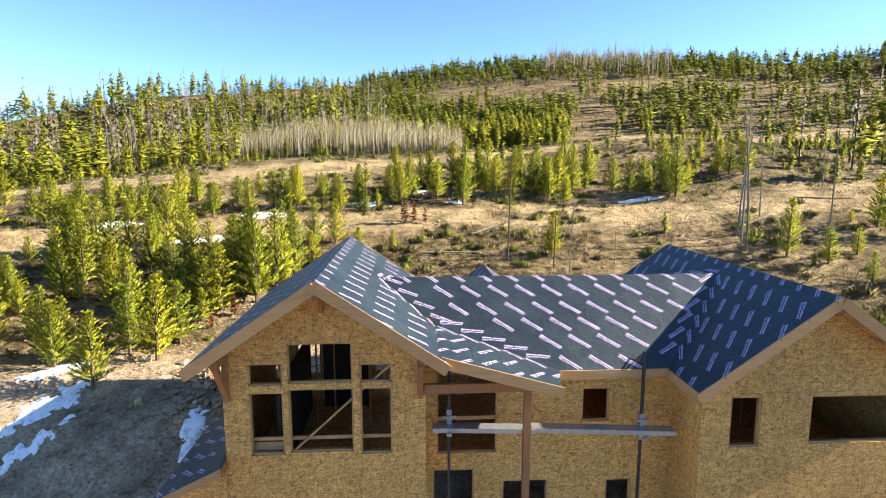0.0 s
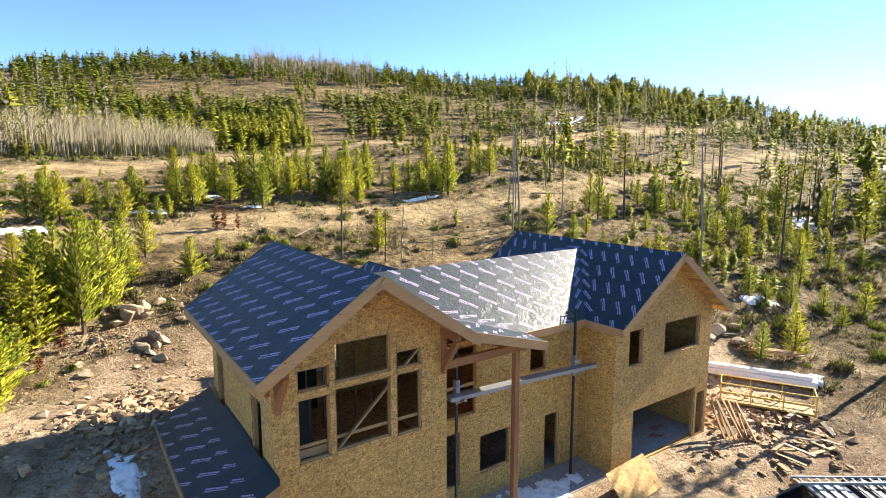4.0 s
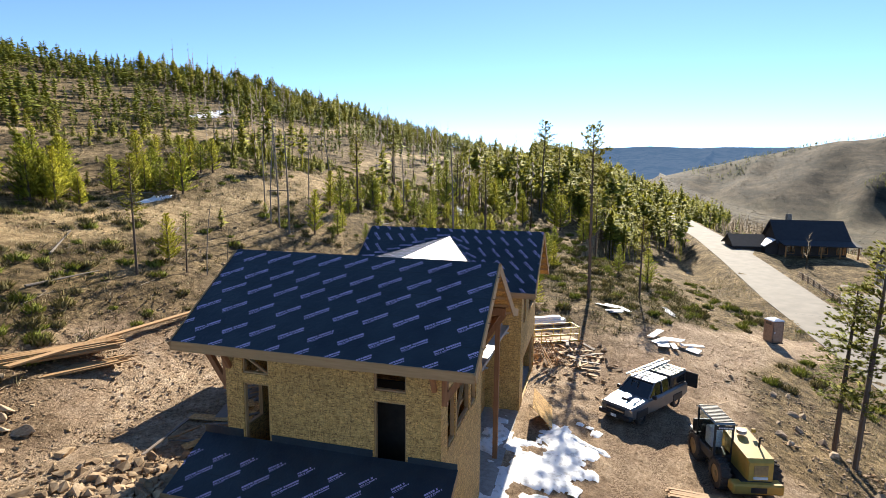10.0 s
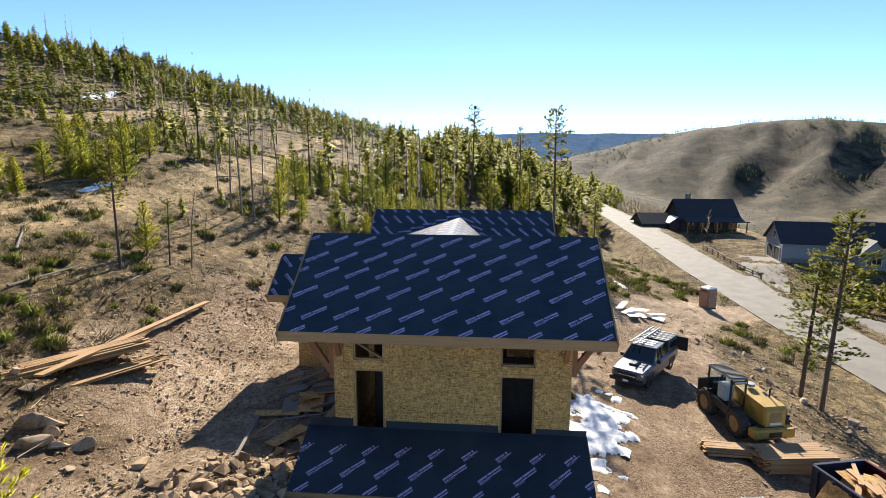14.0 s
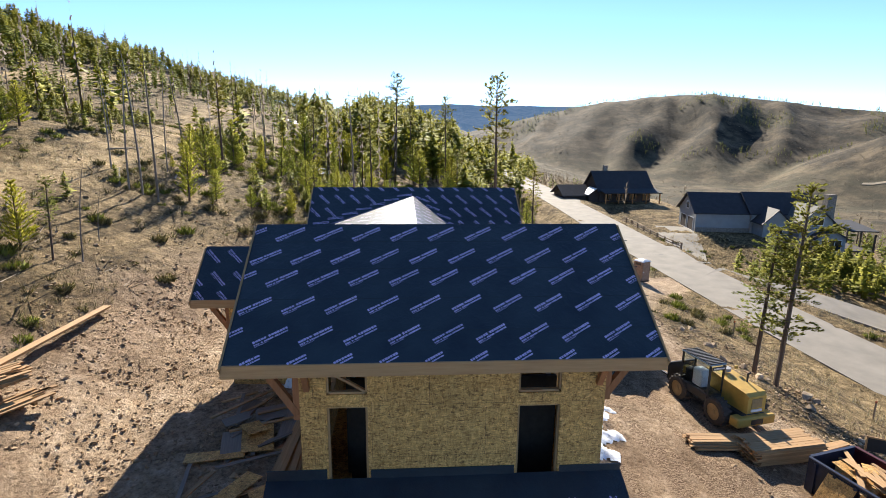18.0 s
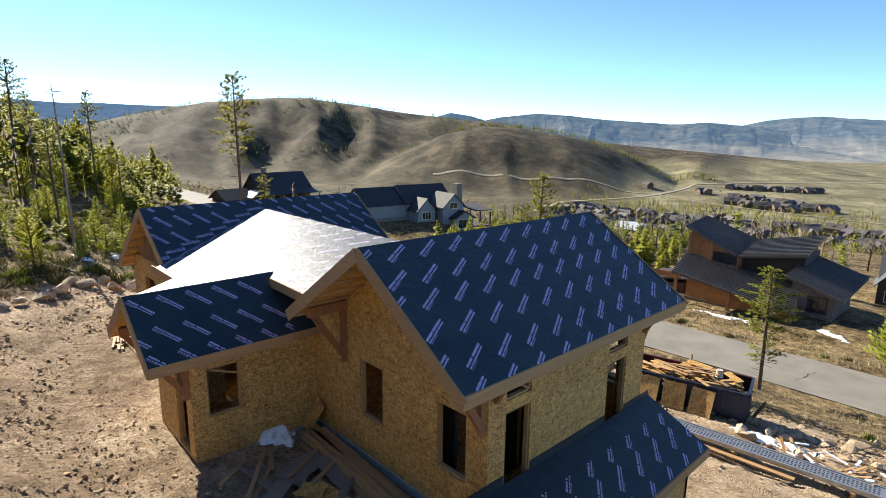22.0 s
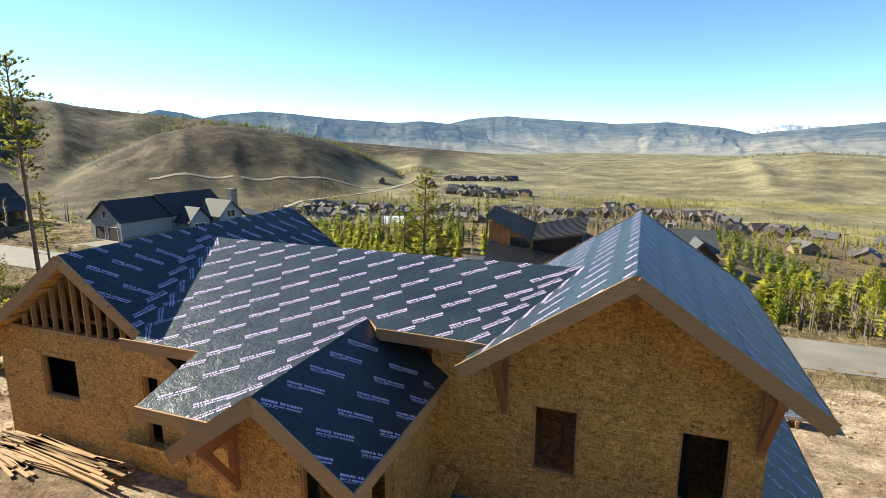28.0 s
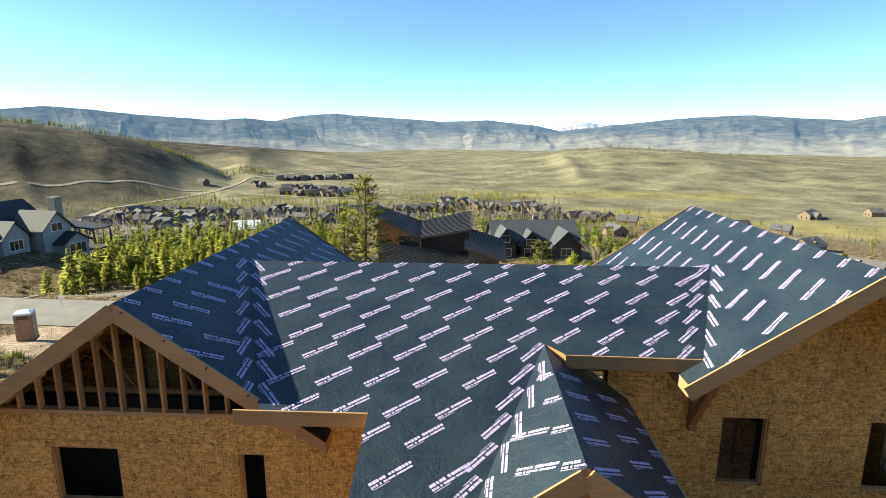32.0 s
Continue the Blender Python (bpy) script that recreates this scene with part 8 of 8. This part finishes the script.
for z0, z1 in ((1.0, 2.6), (-1.4, 0.2)):
    pane(cc, "y", (0.6, 1), -6.6, -4.9, z0, z1, DARKSIDE, 1)
pane(cc, "y", (-1.6, 1), 3.6, 6.2, 4.2, 5.4, DARKSIDE, 1)
ramp_wall(cc, "entry_wall", 8.2, 13.0, -4.5, 1.5, -2.5, 1.5, 0.9, DARKSIDE)
hp("entry_roof", bar((7.6, -1.5, 2.1), (14.0, -1.5, 1.3), 6.6, 0.18), DARKROOF, cc)
hp("balcony_rail", box((8.6, 1.6, 1.9), (13.4, 1.7, 2.7)), RUST, cc)

# dark house with three gables below the road
dk = thing("neighbour_house", "dark brown house with three steep grey gables below the road", "house", (-6.0, -66.0, -11.8), rz=8)
dk.scale = (0.74, 0.74, 0.74)
SLATE = plain("grey_shingle", (0.075, 0.08, 0.082), 0.7, 0, 0.2, 1.2)
gable_block(dk, -11.0, 9.0, -6.5, 3.0, -2, 4.2, 7.8, "x", DARKSIDE, SLATE, 0.7)
gable_block(dk, 4.6, 9.6, 1.0, 6.5, -2, 4.0, 7.2, "y", DARKSIDE, SLATE, 0.6)
gable_block(dk, -1.6, 3.2, 1.5, 5.0, -2, 3.4, 6.2, "y", DARKSIDE, SLATE, 0.6)
gable_block(dk, -10.5, -3.6, 1.0, 7.5, -2, 3.2, 6.6, "y", DARKSIDE, SLATE, 0.7)
for y, a, b, z0, z1 in ((6.5, 6.2, 8.0, 4.2, 5.6), (6.5, 5.8, 8.4, 0.8, 2.6), (5.0, -0.2, 1.8, 3.0, 4.4), (5.0, -0.6, 2.2, 0.3, 2.3), (7.5, -8.2, -5.8, 1.0, 2.6)):
    pane(dk, "y", (y, 1), a, b, z0, z1, TRIM, 1)
hp("chimney", box((-2.6, -3.2, 6), (-1.4, -2.0, 9.0)), STONEWALL, dk)
# small house with a white metal roof among the thickets
wr = thing("neighbour_house", "small pale house with a bright white metal roof", "house", (66.0, -116.0, gz(66, -116) - 1.2), rz=20)
wr.scale = (0.72, 0.72, 0.72)
gable_block(wr, -4.5, 4.5, -4.0, 4.0, -2, 3.4, 5.8, "x", GREYSIDE, WHITE, 0.5)
for a in (-3.0, 0.8):
    pane(wr, "y", (4.0, 1), a, a + 1.6, 0.9, 2.4, TRIM, 1)

# rail fence and drives across the road
FENCE = wood("weathered_rail", (0.34, 0.25, 0.17), (0.20, 0.14, 0.09), 0.5)
fence = thing("rail_fence", "weathered split-rail fence along the road's verge", "fence", (66.0, -21.5, gz(66, -21.5)))
fp = [(58 + 3.0 * k, -20.3 - 0.22 * k) for k in range(10)]
for (ax, ay), (bx, by) in zip(fp, fp[1:]):
    za, zb = gz(ax, ay), gz(bx, by)
    o = fence.matrix_world.translation
    hp("post", box((ax - o.x - 0.09, ay - o.y - 0.09, za - o.z - 0.2), (ax - o.x + 0.09, ay - o.y + 0.09, za - o.z + 1.2)), FENCE, fence)
    for z in (0.35, 0.7, 1.05):
        hp("rail", bar((ax - o.x, ay - o.y, za - o.z + z), (bx - o.x, by - o.y, zb - o.z + z), 0.1, 0.12), FENCE, fence)
d1 = ribbon("driveway", [(48, -17.5), (56, -20), (64, -24), (72, -27), (79, -29.5)], 6.0, ASPHALT, 0.08)
tagged(d1, "grey asphalt driveway to the pale grey house", "driveway", kind="structure")
d2 = ribbon("driveway_far", [(100, -16.5), (107, -18.5), (112, -21)], 5.0, ASPHALT, 0.08)
tagged(d2, "grey asphalt driveway to the dark cabin", "driveway", kind="structure")
d3 = ribbon("side_road", [(44, -17), (36, -24), (27, -30.5), (22, -33.5), (17, -35.0)], 6.0, ASPHALT, 0.10)
tagged(d3, "grey asphalt side road bending below the verge", "road", kind="structure")


# graded earth roads across the valley floor
EARTH = plain("pale_graded_earth", (0.30, 0.245, 0.165), 0.95, 0, 0.2, 0.05, 0.3)
for pts, wide in (([(430, -520), (478, -677), (451, -773), (430, -883), (462, -1086), (420, -1251), (312, -1385), (229, -1536), (150, -1800)], 8),
                  ([(760, -660), (662, -716), (618, -740), (595, -756), (524, -825), (440, -880)], 6),
                  ([(424, -876), (273, -820), (106, -789), (-50, -726), (-200, -640), (-330, -520)], 5)):
    line = []
    for (ax, ay), (bx, by) in zip(pts, pts[1:]):
        n = max(2, int(math.hypot(bx - ax, by - ay) / 14))
        line += [(ax + (bx - ax) * k / n, ay + (by - ay) * k / n) for k in range(n)]
    tagged(ribbon("dirt_road", line, wide, EARTH, 0.9, 2.5), "pale graded dirt road across the dry valley", "road", kind="structure")

# the village in the valley
def village_house(seed):
    rng = random.Random(seed)
    wall = plain("chalet_wall", rng.choice([(0.12, 0.085, 0.06), (0.20, 0.14, 0.09), (0.16, 0.145, 0.13), (0.25, 0.20, 0.15)]), 0.85, 0, 0.15, 0.4)
    roof = plain("chalet_roof", rng.choice([(0.06, 0.05, 0.048), (0.085, 0.07, 0.06), (0.11, 0.10, 0.095)]), 0.8, 0, 0.15, 0.4)
    h = thing("chalet", "brown timber chalet with dark gabled roof in the valley", "house", (0, 0, -400), group="valley chalets")
    w, d = rng.uniform(12, 16), rng.uniform(14, 20)
    gable_block(h, -w / 2, w / 2, -d / 2, d / 2, -3, 5.6, 10.4, "y", wall, roof, 0.8, 0.3)
    gable_block(h, -w * 0.75, w * 0.3, -d * 0.25, d * 0.2, -3, 4.8, 8.6, "x", wall, roof, 0.8, 0.3)
    for s in (-1, 1):
        for a in (-0.28, 0.1):
            y = s * (d / 2 + 0.02)
            win = hp("window", box((a * w, y - 0.03, 1.2), (a * w + 1.8, y + 0.03, 3.2)), PANE, h)
    for a in (0.28, 0.4):
        hp("window", box((-w / 2 - 0.05, d * a - 1.0, 1.2), (-w / 2 + 0.01, d * a + 0.8, 3.2)), PANE, h)
    hp("chimney", box((0.8, 1.2, 6.5), (2.0, 2.4, 10.2)), STONEWALL, h)
    return h


CHALETS = [village_house(s) for s in (1, 2, 3, 4)]
vr = random.Random(71)
count = 0
for cx, cy, tx, ty, n, wd in ((400, -1098, 255, -1168, 10, 6), (330, -935, 165, -858, 11, 14), (310, -860, 200, -820, 8, 12), (486, -940, 470, -930, 1, 3), (394, -965, 380, -960, 2, 6), (430, -600, 160, -640, 30, 26), (420, -540, 150, -560, 30, 30), (160, -650, -90, -700, 26, 24), (120, -560, -130, -600, 22, 30), (380, -460, 130, -480, 24, 34), (60, -770, -170, -600, 12, 14), (340, -380, 110, -400, 18, 34), (110, -460, -90, -500, 14, 40), (-402, -640, -410, -650, 2, 6), (-489, -661, -500, -670, 1, 4), (-120, -560, -300, -500, 8, 40)):
    for k in range(n):
        f = (k + vr.uniform(0.1, 0.9)) / n
        x, y = cx + (tx - cx) * f + vr.uniform(-wd, wd) * 0.4, cy + (ty - cy) * f + vr.uniform(-wd, wd)
        src = CHALETS[count % 4]
        m = pose(x, y, gz(x, y), 0, 0, vr.uniform(0, 360))
        if count < 4:
            src.matrix_world = m
        else:
            copy_thing(src, m)
        count += 1
# chalets among the trees nearer by
for x, y, turn, size in ((-92, -108, 30, 0.85), (-110, -150, 75, 0.8), (-150, -150, 10, 0.8), (-150, -270, 50, 1.0), (-208, -318, 120, 0.9), (-99, -359, 200, 0.75), (-130, -352, 160, 0.8)):
    copy_thing(CHALETS[int(turn) % 4], pose(x, y, gz(x, y), 0, 0, turn) @ Matrix.Scale(size, 4))
lv = []
vt = np.random.RandomState(6)
for cx, cy, tx, ty, n, wd in ((470, -690, 180, -700, 900, 80), (170, -760, -80, -780, 700, 65), (400, -560, -60, -600, 900, 70), (-100, -660, -300, -600, 160, 40), (300, -420, -200, -430, 700, 80)):
    for _ in range(n):
        f = vt.rand()
        lv.append((cx + (tx - cx) * f + vt.randn() * wd * 0.5, cy + (ty - cy) * f + vt.randn() * wd, vt.uniform(6, 11), 1.0))
scatter("valley_aspens", lv[::2], FAR_ASPENS, THICKET, "leafless aspens between the valley houses", "grove")
scatter("valley_pines", lv[1::2], FAR_PINES, FARLEAF, "dark pines between the valley houses", "woods")
# a stand of dark pines on the brown hill and along its crest
ridge = []
for _ in range(4200):
    az = radians(vt.uniform(-52, -8))
    r = vt.uniform(1250, 2050)
    x, y = CX + r * math.cos(az), CY + r * math.sin(az)
    if float(waves(np.array([x]), np.array([y]), 54, 5, 150)[0]) > 0.14:
        ridge.append((x, y, vt.uniform(7, 11), 1.1))
for a0, a1, r0, r1, n, h0, h1 in ((-70, -44, 1255, 1330, 300, 8, 14), (-118, -97, 1720, 1790, 170, 6, 10), (-52, -14, 1800, 1880, 260, 8, 13)):
    for _ in range(n):
        az, r = radians(vt.uniform(a0, a1)), vt.uniform(r0, r1)
        ridge.append((CX + r * math.cos(az), CY + r * math.sin(az), vt.uniform(h0, h1), 1.0))
scatter("hill_pines", ridge, FAR_PINES[:3], OLD, "dark pine stands on the far brown hill", "woods")


# low brush over the brown hill and its foot
hb = []
hx = np.random.RandomState(19)
for _ in range(17000):
    a, r = radians(hx.uniform(-130, -3)), 320 + 1500 * hx.rand() ** 1.2
    hb.append((CX + r * math.cos(a), CY + r * math.sin(a), hx.uniform(0.6, 1.7) * (0.7 + r / 1500), 2.4))
scatter("hill_brush", hb, [tuft(120 + i, 8, 1.1) for i in range(4)], THICKET, "low dark brush dotted over the brown hill", "brush")

# small fittings along the verge
def utility_pedestal(x, y):
    e = thing("utility_pedestal", "green plastic utility pedestal standing on the verge", "utility box", (x, y, gz(x, y) - 0.05), rz=20)
    hp("cabinet", box((-0.28, -0.22, 0.0), (0.28, 0.22, 0.85), None, 0.03), plain("green_plastic", (0.07, 0.16, 0.08), 0.6), e)
    hp("cap", box((-0.31, -0.25, 0.85), (0.31, 0.25, 0.93), None, 0.02), plain("pale_green_cap", (0.16, 0.25, 0.15), 0.6), e)
    for z in (0.25, 0.38, 0.51, 0.64):
        hp("vent_slot", box((-0.2, 0.221, z), (0.2, 0.226, z + 0.05)), DARKSIDE, e)


utility_pedestal(-9.6, -6.6)
for x, y in ((9.4, -6.2), (2.0, -7.2), (22.0, -6.0)):
    e = thing("survey_stake", "thin weathered wooden survey stake by the road", "stake", (x, y, gz(x, y) - 0.05), group="survey stakes")
    hp("shaft", box((-0.03, -0.03, 0), (0.03, 0.03, 1.05)), FENCE, e)
    hp("painted_top", box((-0.034, -0.034, 1.05), (0.034, 0.034, 1.18)), plain("orange_paint", (0.5, 0.12, 0.04), 0.6), e)
# cracks and a patch in the road's surface
TAR = plain("tar_seal", (0.03, 0.03, 0.03), 0.6)
cr = random.Random(12)
for x, side in ((-3.0, 0.6), (-9.0, -1.2), (14.0, 1.0), (33.0, -0.5), (52.0, 0.8)):
    bm = bmesh.new()
    y = float(np.interp(x, ROAD_X, ROAD_Y)) + side
    prev = None
    for k in range(14):
        px_, py_ = x + cr.uniform(-0.15, 0.15) + 0.05 * k, y + 0.22 * (k - 7)
        z = float(np.interp(px_, ROAD_X, ROAD_Z)) + 0.036 - 0.06 * abs(py_ - float(np.interp(px_, ROAD_X, ROAD_Y))) / 7.0
        w = cr.uniform(0.015, 0.05)
        row = [bm.verts.new((px_ - w, py_, z)), bm.verts.new((px_ + w, py_, z))]
        if prev:
            bm.faces.new((prev[0], prev[1], row[1], row[0]))
        prev = row
    o = part("tar_seam", bm, TAR)
    o.parent = road
